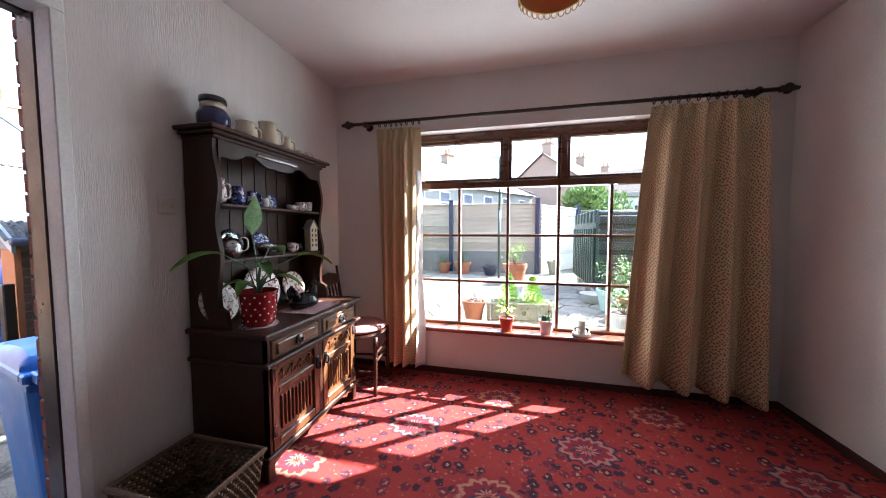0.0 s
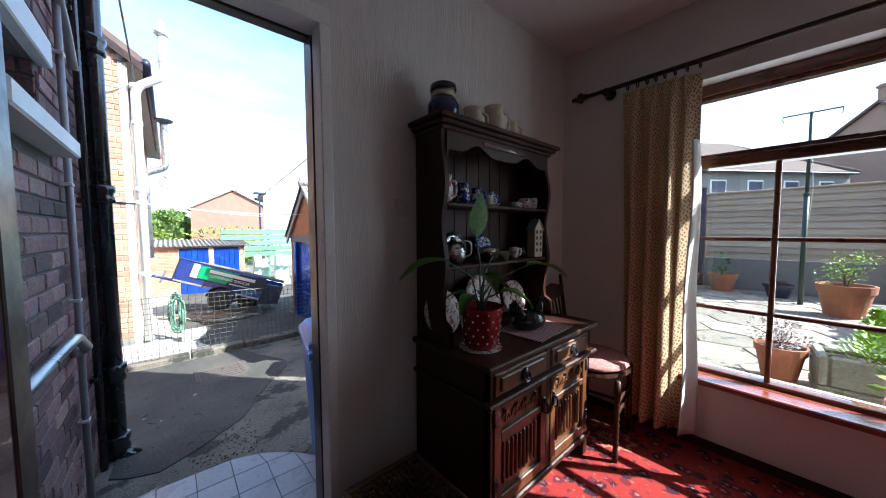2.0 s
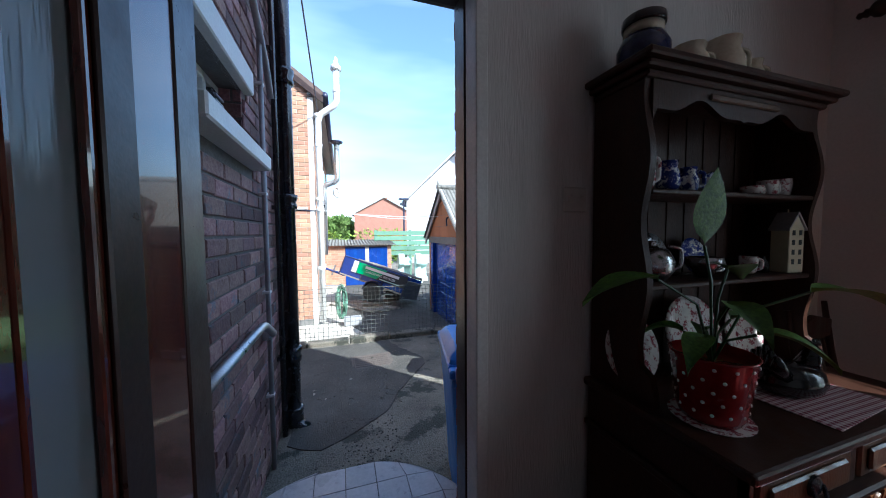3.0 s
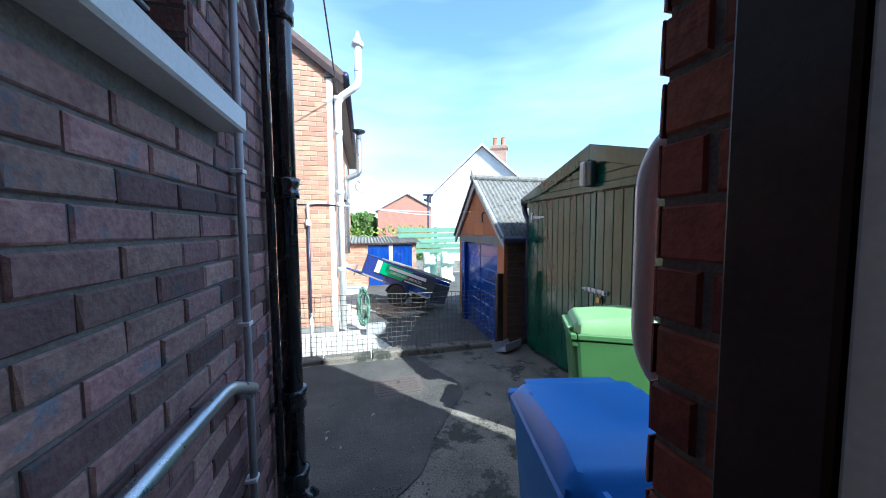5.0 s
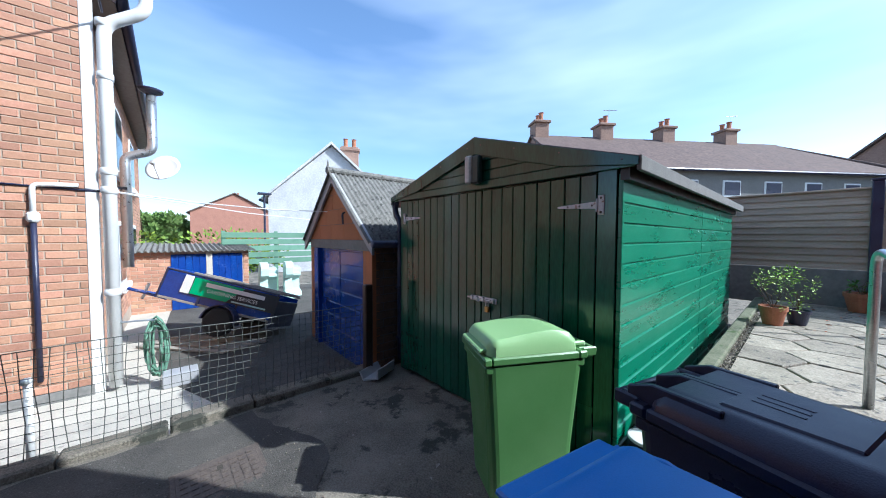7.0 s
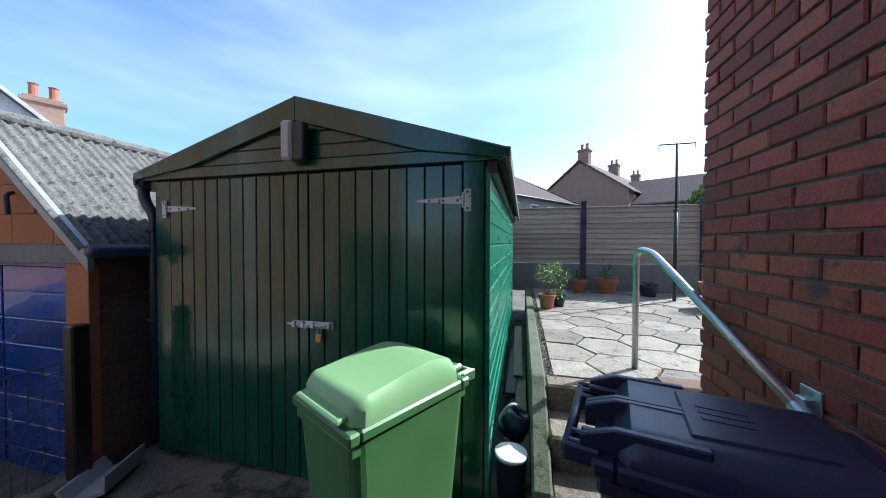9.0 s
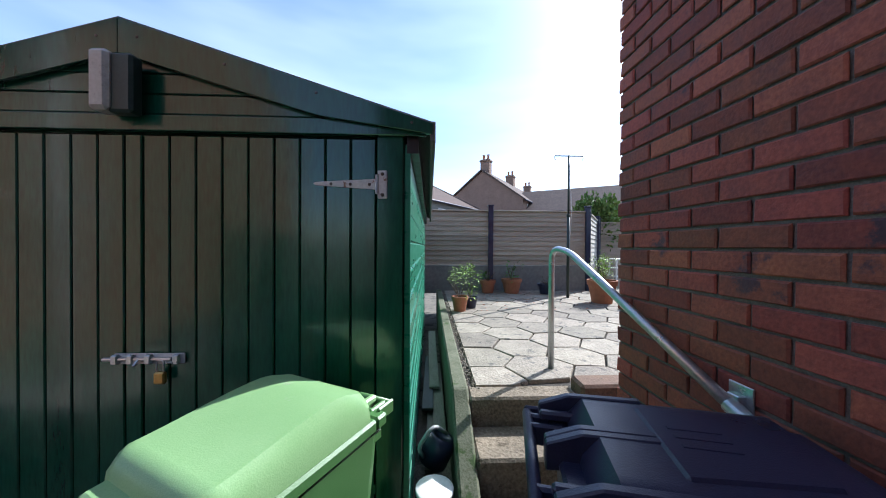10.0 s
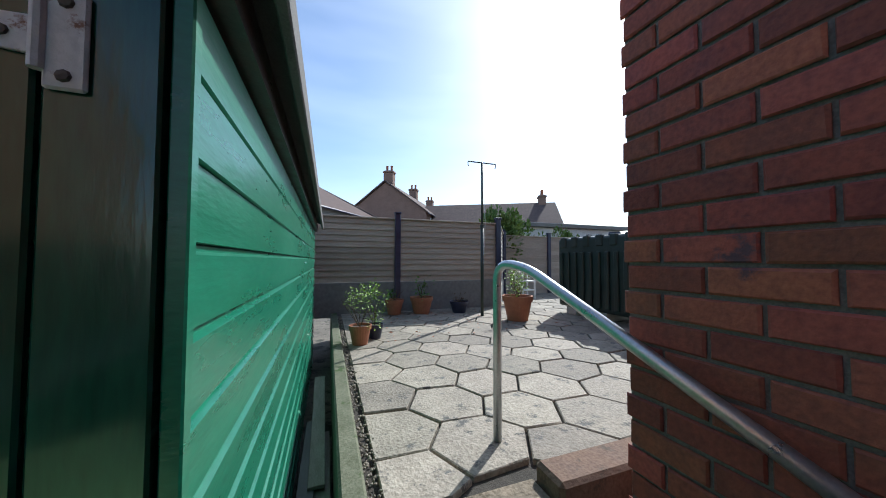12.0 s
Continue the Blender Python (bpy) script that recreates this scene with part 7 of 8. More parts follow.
clump("tree", "broad green tree far beyond the houses", "tree", (-52, 1.6, -0.6), 2.6, 2.6, 4.6, 3600, 0.4, 56, "leaf_far")
clump("tree", "green tree crown behind the terrace", "tree", (-8.2, 11.5, -0.6), 1.3, 1.0, 4.2, 3000, 0.16, 57, "leaf_far")
pole = thing("street_lamp", "slim dark lamp post by the far houses", "lamp post", pose(-19.0, 3.9, -0.6))
part("column", tube([(0, 0, 0), (0, 0, 3.7)], [0.06, 0.045], 10), "bin_black", pole)
part("lantern", box(-0.16, -0.28, 3.7, 0.16, 0.28, 3.80, 0.02), "bin_black", pole)
chairw = thing("garden_chair", "small white garden step stool by the far fence", "stool", pose(1.55, 8.2, PATIO))
for x in (-0.16, 0.16):
    for y in (-0.14, 0.14):
        part("leg", box(x - 0.015, y - 0.015, 0, x + 0.015, y + 0.015, 0.62, 0.003), "white_paint", chairw)
for z in (0.2, 0.4, 0.6):
    part("tread", box(-0.18, -0.16, z, 0.18, 0.16, z + 0.025, 0.004), "white_paint", chairw)


# ---- in the room: the dresser ----
def wavy(a0, a1, base, depth, waves, n=40):
    """A scalloped edge: pairs from a0 to a1 about a base value."""
    return [(a0 + (a1 - a0) * k / n, base + depth * abs(math.sin(math.pi * waves * k / n)) ** 0.7) for k in range(n + 1)]


def build_dresser():
    d = thing("welsh_dresser", "dark oak dresser with linenfold doors and open plate rack", "dresser", pose(0, 0, 0))
    X0, X1, Y0, Y1 = -1.548, -1.115, 1.165, 1.985
    part("side_panel", box(X0, Y0, 0.10, X1, Y0 + 0.022, 0.69, 0.003), "dark_oak", d)
    part("side_panel", box(X0, Y1 - 0.022, 0.10, X1, Y1, 0.69, 0.003), "dark_oak", d)
    part("bottom_board", box(X0, Y0 + 0.022, 0.10, X1 - 0.01, Y1 - 0.022, 0.13, 0.002), "dark_oak", d)
    part("back_panel", box(X0, Y0 + 0.022, 0.13, X0 + 0.012, Y1 - 0.022, 0.69, 0), "dark_oak", d)
    for z0, z1, m in ((0.555, 0.575, 0.03), (0.10, 0.13, 0.012)):
        part("moulding", box(X0, Y0 - m * 0.6, z0, X1 + m, Y1 + m * 0.6, z1, 0.006), "dark_oak", d)
    part("top", box(X0, Y0 - 0.022, 0.69, X1 + 0.03, Y1 + 0.03, 0.716, 0.008, seg=2), "dark_oak", d, "polished dark oak top")
    for y in (Y0 + 0.004, Y1 - 0.052):
        for x in (X1 - 0.05, X0 + 0.002):
            part("foot", box(x, y, 0.0, x + 0.048, y + 0.048, 0.10, 0.005), "dark_oak", d)
    part("apron", prism([(Y0 + 0.05, 0.10), (Y1 - 0.05, 0.10)] + [(y, z) for y, z in wavy(Y1 - 0.05, Y0 + 0.05, 0.055, 0.03, 2)], X1 - 0.03, X1 - 0.012, "x"), "mid_oak", d)
    mid = (Y0 + Y1) / 2
    fr = bmesh.new()
    for a, b in ((Y0, Y0 + 0.035), (mid - 0.018, mid + 0.018), (Y1 - 0.035, Y1)):
        box(X1 - 0.014, a, 0.13, X1, b, 0.69, 0.003, fr)
    box(X1 - 0.014, Y0 + 0.035, 0.67, X1 - 0.002, Y1 - 0.035, 0.69, 0, fr)
    part("face_frame", fr, "dark_oak", d)
    for a, b in ((Y0 + 0.037, mid - 0.02), (mid + 0.02, Y1 - 0.037)):
        w = b - a
        dr = part("drawer", box(X1 - 0.02, a, 0.578, X1 + 0.006, b, 0.668, 0.006), "mid_oak", d)
        part("drawer_panel", box(X1 + 0.004, a + 0.03, 0.595, X1 + 0.014, b - 0.03, 0.652, 0.006), "mid_oak", dr)
        yk = (a + b) / 2
        part("back_plate", lathe([(0.0, 0), (0.026, 0.0), (0.024, 0.006), (0.012, 0.01), (0, 0.011)], 14, m=Matrix.Translation((X1 + 0.013, yk, 0.625)) @ Matrix.Rotation(radians(90), 4, "Y")), "black_iron", dr)
        part("drop_handle", tube(rounded([(X1 + 0.02, yk - 0.02, 0.628), (X1 + 0.03, yk - 0.02, 0.60), (X1 + 0.03, yk + 0.02, 0.60), (X1 + 0.02, yk + 0.02, 0.628)], 0.015), 0.0045, 8), "black_iron", dr)
        # door: stiles and rails, carved frieze, linenfold panel
        door = bmesh.new()
        s = 0.042
        box(X1 - 0.02, a, 0.135, X1 + 0.004, a + s, 0.552, 0.003, door)
        box(X1 - 0.02, b - s, 0.135, X1 + 0.004, b, 0.552, 0.003, door)
        for z0, z1 in ((0.135, 0.18), (0.405, 0.435), (0.525, 0.552)):
            box(X1 - 0.02, a + s, z0, X1 + 0.004, b - s, z1, 0.003, door)
        dd = part("door", door, "mid_oak", d)
        part("frieze_panel", box(X1 - 0.02, a + s, 0.435, X1 - 0.008, b - s, 0.525), "mid_oak", dd)
        n = 4
        for k in range(n):
            y = a + s + (w - 2 * s) * (k + 0.5) / n
            r = (w - 2 * s) / n * 0.42
            ring = tube([(X1 - 0.006, y + r * math.cos(t), 0.468 + r * 0.95 * math.sin(t)) for t in [math.pi * q / 10 for q in range(11)]], 0.006, 6)
            tube([(X1 - 0.006, y + r * 0.55 * math.cos(t), 0.468 + r * 0.6 * math.sin(t)) for t in [math.pi * q / 8 for q in range(9)]], 0.005, 6, ring)
            tube([(X1 - 0.006, y, 0.46), (X1 - 0.004, y, 0.512)], [0.004, 0.009], 6, ring)
            part("carved_arch", ring, "mid_oak", dd)
        part("linenfold_panel", box(X1 - 0.02, a + s, 0.18, X1 - 0.010, b - s, 0.405), "mid_oak", dd)
        n = 9
        for k in range(n):
            y = a + s + 0.014 + (w - 2 * s - 0.028) * (k + 0.5) / n
            hgt = 0.012 * abs(math.sin(k * 1.1 + 0.4))
            part("fold", box(X1 - 0.012, y - 0.007, 0.205 + hgt, X1 - 0.001, y + 0.007, 0.385 - hgt, 0.0045), "mid_oak", dd)
        hy = b - 0.02 if a < mid - 0.1 and b < mid else a + 0.02
        part("latch", box(X1 + 0.003, hy - 0.010, 0.40, X1 + 0.010, hy + 0.010, 0.47, 0.003), "black_iron", dd)
        part("drop_handle", tube(rounded([(X1 + 0.012, hy, 0.45), (X1 + 0.026, hy, 0.44), (X1 + 0.026, hy, 0.405), (X1 + 0.012, hy, 0.40)], 0.012), 0.0055, 8), "black_iron", dd)
        oy = a + 0.008 if hy > (a + b) / 2 else b - 0.008
        for z in (0.20, 0.47):
            part("hinge", box(X1 + 0.003, oy - 0.012, z, X1 + 0.010, oy + 0.012, z + 0.06, 0.003), "black_iron", dd)
    # the rack
    RX = -1.362
    for y0 in (Y0 + 0.01, Y1 - 0.032):
        edge = [(RX + 0.012 * math.cos(z * 18) + (0.03 if z < 0.80 else 0.0), z) for z in [0.716 + 0.895 * k / 44 for k in range(45)]]
        part("side_panel", prism([(X0, 0.716)] + edge + [(X0, 1.611)], y0, y0 + 0.022, "y"), "dark_oak", d)
    part("back_panel", box(X0, Y0 + 0.034, 0.716, X0 + 0.012, Y1 - 0.034, 1.61), "dark_oak", d)
    for k in range(9):
        y = Y0 + 0.06 + k * 0.0875
        part("groove_bead", box(X0 + 0.012, y - 0.003, 0.72, X0 + 0.0155, y + 0.003, 1.60), "dark_oak", d)
    for z in (1.045, 1.315):
        part("shelf", box(X0 + 0.012, Y0 + 0.034, z - 0.016, RX, Y1 - 0.034, z, 0.004), "dark_oak", d)
        part("plate_rail", box(X0 + 0.06, Y0 + 0.034, z, X0 + 0.066, Y1 - 0.034, z + 0.006), "dark_oak", d)
    ap = [(Y0 + 0.034, 1.61), (Y1 - 0.034, 1.61), (Y1 - 0.034, 1.50)]
    ap += [(Y1 - 0.034 + (Y0 - Y1 + 0.068) * k / 48, 1.515 + 0.045 * abs(math.sin(2 * math.pi * k / 48)) + 0.012 * math.cos(8 * math.pi * k / 48)) for k in range(1, 48)]
    ap += [(Y0 + 0.034, 1.50)]
    part("frieze", prism(ap, RX - 0.022, RX - 0.004, "x"), "dark_oak", d)
    part("moulding", box(RX - 0.004, mid - 0.16, 1.575, RX + 0.004, mid + 0.16, 1.595, 0.004), "mid_oak", d)
    for z0, z1, o in ((1.61, 1.628, 0.0), (1.628, 1.645, 0.018), (1.645, 1.665, 0.036)):
        part("cornice", box(X0, Y0 - o, z0, RX + 0.008 + o, Y1 + o, z1, 0.005), "dark_oak", d)


build_dresser()


# ---- crockery and ornaments ----
def crock(name, label, category, loc, profile, mat, handle=0.0, angle=0.0, seg=22, group="", spout=False):
    t = thing(name, label, category, pose(*loc, 0, 0, angle), group)
    part("body", lathe(profile, seg), mat, t, smooth=True)
    if handle:
        r = max(p[0] for p in profile)
        h = max(p[1] for p in profile)
        part("handle", tube(rounded([(r * 0.85, 0, h * 0.85), (r + handle, 0, h * 0.8), (r + handle, 0, h * 0.3), (r * 0.85, 0, h * 0.22)], handle * 0.9), 0.006, 8), mat, t, smooth=True)
        if spout:
            part("spout", tube([(-r * 0.8, 0, h * 0.55), (-r * 1.35, 0, h * 0.75), (-r * 1.6, 0, h * 0.98)], [0.014, 0.010, 0.008], 8), mat, t, smooth=True)
    return t


def jug(r, h):
    return [(r * 0.7, 0), (r, h * 0.25), (r * 0.95, h * 0.55), (r * 0.72, h * 0.8), (r * 0.82, h), (r * 0.76, h), (r * 0.66, h * 0.8), (r * 0.8, h * 0.5), (0, h * 0.1)]


def cup(r, h):
    return [(r * 0.6, 0), (r * 0.85, h * 0.15), (r, h * 0.6), (r, h), (r * 0.93, h), (r * 0.92, h * 0.6), (r * 0.7, h * 0.15), (0, h * 0.12)]


CT = 1.666
n = crock("lidded_jar", "navy glazed jar with a cream neck and dark lid", "jar", (-1.44, 1.245, CT), [(0.045, 0), (0.068, 0.03), (0.070, 0.065), (0.056, 0.095), (0.05, 0.10), (0, 0.10)], "navy_glaze")
part("neck", lathe([(0.049, 0.10), (0.053, 0.105), (0.052, 0.125), (0.0, 0.125)], 22), "cream_china", n, "cream band", smooth=True)
part("lid", lathe([(0.056, 0.125), (0.058, 0.13), (0.057, 0.15), (0.05, 0.155), (0, 0.157)], 22), "black_glaze", n, smooth=True)
for y, r, h, hd in ((1.43, 0.058, 0.10, 0.02), (1.585, 0.062, 0.145, 0.025), (1.735, 0.038, 0.105, 0.02), (1.845, 0.034, 0.05, 0.015), (1.945, 0.028, 0.06, 0.012)):
    crock("cream_jug", "cream china jug with rust flowers on the cornice", "jug", (-1.44, y, CT), jug(r, h), "cream_china", hd, 70, group="jugs on the cornice")
S1, S2 = 1.316, 1.046
crock("milk_jug", "white china jug with a waisted neck", "jug", (-1.44, 1.255, S1), jug(0.036, 0.125), "rose_china", 0.02, 80)
crock("tall_vase", "blue and white china vase", "vase", (-1.45, 1.375, S1), jug(0.033, 0.10), "blue_china", 0, 0, group="blue vases")
crock("tall_vase", "small blue and white china vase", "vase", (-1.45, 1.465, S1), jug(0.030, 0.085), "blue_china", 0.015, 60, group="blue vases")
crock("cup", "plain white china cup on a shelf", "cup", (-1.45, 1.55, S1), cup(0.028, 0.055), "white_china", 0.016, 60)
sd = thing("side_dish", "small patterned dish standing on edge", "dish", pose(-1.49, 1.635, S1 + 0.042, 0, 78, 0))
part("dish", lathe([(0.0, 0), (0.025, 0.0), (0.043, 0.01), (0.043, 0.014), (0.024, 0.005), (0, 0.005)], 20), "blue_china", sd, smooth=True)
for y, r, h in ((1.765, 0.032, 0.035), (1.85, 0.030, 0.058), (1.925, 0.032, 0.065)):
    crock("cup", "white china cup with a red pattern", "cup", (-1.44, y, S1), cup(r, h), "rose_china", 0.014, 75, group="cups on the upper shelf")
crock("teapot", "round pewter teapot with a handle", "teapot", (-1.44, 1.30, S2), [(0.04, 0), (0.06, 0.03), (0.062, 0.06), (0.045, 0.095), (0.02, 0.10), (0.012, 0.112), (0.012, 0.12), (0, 0.122)], "silver", 0.03, 70, spout=True)
pl = thing("pewter_plate", "polished pewter plate standing on edge", "plate", pose(-1.50, 1.36, S2 + 0.072, 0, 76, 0))
part("plate", lathe([(0.0, 0), (0.045, 0.0), (0.072, 0.01), (0.073, 0.014), (0.045, 0.005), (0, 0.005)], 24), "silver", pl, smooth=True)
crock("sauce_boat", "pewter sauce boat with a looped handle", "sauce boat", (-1.43, 1.52, S2), [(0.025, 0), (0.03, 0.02), (0.05, 0.04), (0.052, 0.065), (0.047, 0.065), (0.03, 0.03), (0, 0.025)], "silver", 0.025, 80)
pl = thing("pewter_plate", "small blue plate standing on edge", "plate", pose(-1.50, 1.56, S2 + 0.062, 0, 76, 0))
part("plate", lathe([(0.0, 0), (0.04, 0.0), (0.062, 0.01), (0.063, 0.014), (0.04, 0.005), (0, 0.005)], 24), "blue_china", pl, smooth=True)
crock("small_jar", "small white jar with a dark band", "jar", (-1.43, 1.745, S2), cup(0.026, 0.06), "rose_china", 0.014, 60)
crock("bottle", "small dark glass bottle", "bottle", (-1.43, 1.825, S2), [(0.016, 0), (0.018, 0.03), (0.014, 0.04), (0.008, 0.048), (0.008, 0.06), (0, 0.06)], "black_glaze")
hs = thing("house_ornament", "cream wooden house ornament with small dark windows", "ornament", pose(-1.41, 1.915, S2, 0, 0, -8))
part("body", prism([(-0.033, 0), (0.033, 0), (0.033, 0.155), (0, 0.205), (-0.033, 0.155)], -0.028, 0.028, "x", bevel=0.002), "wooden_white", hs)
for k in range(4):
    for y in (-0.015, 0.015):
        part("window", box(0.028, y - 0.006, 0.03 + k * 0.034, 0.0292, y + 0.006, 0.048 + k * 0.034), "tank", hs)
part("roof_tip", tube([(0, 0, 0.20), (0, 0, 0.225)], 0.002, 6), "wooden_white", hs)
for sg in (-1, 1):
    part("roof", prism([(0, 0.207), (sg * 0.04, 0.148), (sg * 0.04, 0.155), (0, 0.215)], -0.032, 0.032, "x"), "grey_plastic", hs)
for y, r, g in ((1.255, 0.105, 0.0), (1.53, 0.128, 0.0), (1.79, 0.098, 0.0)):
    p = thing("dinner_plate", "china plate with a rose border, standing on edge", "plate", pose(-1.475, y, 0.718 + r * 0.97, 0, 74, 0), "plates along the dresser")
    part("rim", lathe([(0.0, 0), (r * 0.58, 0.0), (r * 0.66, 0.006), (r, 0.016), (r, 0.020), (r * 0.66, 0.011), (r * 0.62, 0.008)], 32), "rose_china", p, smooth=True)
    part("well", lathe([(0.0, 0.0065), (r * 0.62, 0.008), (r * 0.62, 0.0065)], 32), "white_china", p, smooth=True)
    part("crest", lathe([(0.0, 0.0085), (r * 0.24, 0.0085), (r * 0.24, 0.0075)], 20), "rose_china", p)


def build_red_pot():
    t = thing("peace_lily", "peace lily in a red polka-dot pot on a doily", "pot plant", pose(-1.255, 1.285, 0.717))
    part("doily", lathe([(0.0, 0), (0.088 , 0.0), (0.09, 0.002), (0, 0.003)], 28), "rose_china", t, "white crocheted doily")
    part("pot", lathe([(0.064, 0.003), (0.072, 0.02), (0.090, 0.165), (0.093, 0.17), (0.088, 0.172), (0.083, 0.15), (0, 0.148)], 32), "red_glaze", t, "red enamel pot", smooth=True)
    for r in range(5):
        for k in range(13):
            a = (k + 0.5 * (r % 2)) * 2 * math.pi / 13
            z = 0.035 + r * 0.029
            rad = 0.0725 + (z - 0.02) / 0.145 * 0.018
            part("dot", lathe([(0.0045, 0), (0.003, 0.0015), (0, 0.002)], 8, m=Matrix.Translation((rad * math.cos(a), rad * math.sin(a), z)) @ Matrix.Rotation(a, 4, "Z") @ Matrix.Rotation(radians(90), 4, "Y")), "white_china", t)
    rnd = random.Random(14)
    for k, (a, reach, top, ln) in enumerate(((170, 0.16, 0.36, 0.20), (20, 0.14, 0.37, 0.20), (330, 0.20, 0.33, 0.19), (80, 0.03, 0.44, 0.19), (240, 0.05, 0.30, 0.14), (120, 0.06, 0.21, 0.12), (300, 0.08, 0.23, 0.13), (40, 0.08, 0.2, 0.12), (200, 0.08, 0.22, 0.12), (350, 0.05, 0.25, 0.12))):
        a = radians(a + 90)
        tip = Vector((reach * math.cos(a), reach * math.sin(a), top))
        part("stalk", tube([(0, 0, 0.14), (tip.x * 0.3, tip.y * 0.3, 0.14 + (top - 0.14) * 0.7), tip], 0.0035, 6), "leaf_dark", t)
        bm = bmesh.new()
        out = Vector((math.cos(a), math.sin(a), 0)) if k != 3 else Vector((0.1, 0.05, 1)).normalized()
        side = Vector((-math.sin(a), math.cos(a), 0))
        rows = []
        for q in range(9):
            u = q / 8
            w = 0.040 * math.sin(math.pi * min(1, u ** 0.75)) * (ln / 0.16) + 0.0008
            c = tip + out * ln * u + Vector((0, 0, 0.05 * u - 0.11 * u * u)) * (0 if k == 3 else 1)
            rows.append([bm.verts.new(c + side * w * s + Vector((0, 0, 0.012 * abs(s)))) for s in (-1, -0.5, 0, 0.5, 1)])
        for p, q in zip(rows, rows[1:]):
            for i in range(4):
                bm.faces.new((p[i], p[i + 1], q[i + 1], q[i]))
        part("leaf", bm, "leaf", t, smooth=True)


build_red_pot()


def gingham_mat():
    m = M["gingham"]
    nt = m.node_tree
    bsdf = nt.nodes["Principled BSDF"]
    pos = node(nt, "ShaderNodeSeparateXYZ", {0: node(nt, "ShaderNodeNewGeometry").outputs["Position"]})
    bands = []
    for k in (0, 1):
        a = node(nt, "ShaderNodeMath", {0: pos.outputs[k], 1: 62.0}, operation="MULTIPLY")
        a = node(nt, "ShaderNodeMath", {0: a.outputs[0]}, operation="FRACT")
        bands.append(node(nt, "ShaderNodeMath", {0: a.outputs[0], 1: 0.5}, operation="GREATER_THAN"))
    s = node(nt, "ShaderNodeMath", {0: bands[0].outputs[0], 1: bands[1].outputs[0]}, operation="ADD")
    s = node(nt, "ShaderNodeMath", {0: s.outputs[0], 1: 0.5}, operation="MULTIPLY")
    c = node(nt, "ShaderNodeMix", {0: s.outputs[0], 6: (0.62, 0.50, 0.50, 1), 7: (0.20, 0.03, 0.06, 1)}, data_type="RGBA")
    nt.links.new(c.outputs[2], bsdf.inputs["Base Color"])


gingham_mat()
mat = new("table_mat", mesh_of("table_mat", box(-0.12, -0.16, 0, 0.12, 0.16, 0.003, 0.001), "gingham"))
mat.matrix_world = pose(-1.24, 1.66, 0.717, 0, 0, 4)
tagged(mat, "red and white gingham mat on the dresser", "mat")


def build_hen():
    m = pose(-1.26, 1.635, 0.7205, 0, 0, 78)
    bm = lathe([(0.05, 0), (0.075, 0.012), (0.085, 0.035), (0.075, 0.065), (0.045, 0.085), (0.0, 0.092)], 20, m=Matrix.Diagonal((1.15, 0.75, 1, 1)))
    tube([(0.045, 0, 0.06), (0.065, 0, 0.10), (0.075, 0, 0.125)], [0.035, 0.025, 0.02], 12, bm)
    tube([(0.078, 0, 0.122), (0.105, 0, 0.115)], [0.012, 0.002], 8, bm)
    for k in range(4):
        tube([(0.062 + k * 0.009, 0, 0.135), (0.064 + k * 0.009, 0, 0.158 - abs(k - 1.5) * 0.006)], [0.008, 0.003], 6, bm)
    for k in range(5):
        tube([(-0.05, (k - 2) * 0.012, 0.05), (-0.085, (k - 2) * 0.014, 0.10), (-0.088, (k - 2) * 0.015, 0.145 - abs(k - 2) * 0.012)], [0.022, 0.018, 0.006], 8, bm)
    ob = new("hen_ornament", mesh_of("hen_ornament", bm, "black_glaze", True))
    ob.matrix_world = m
    tagged(ob, "black glazed hen ornament on a gingham mat", "ornament")


build_hen()


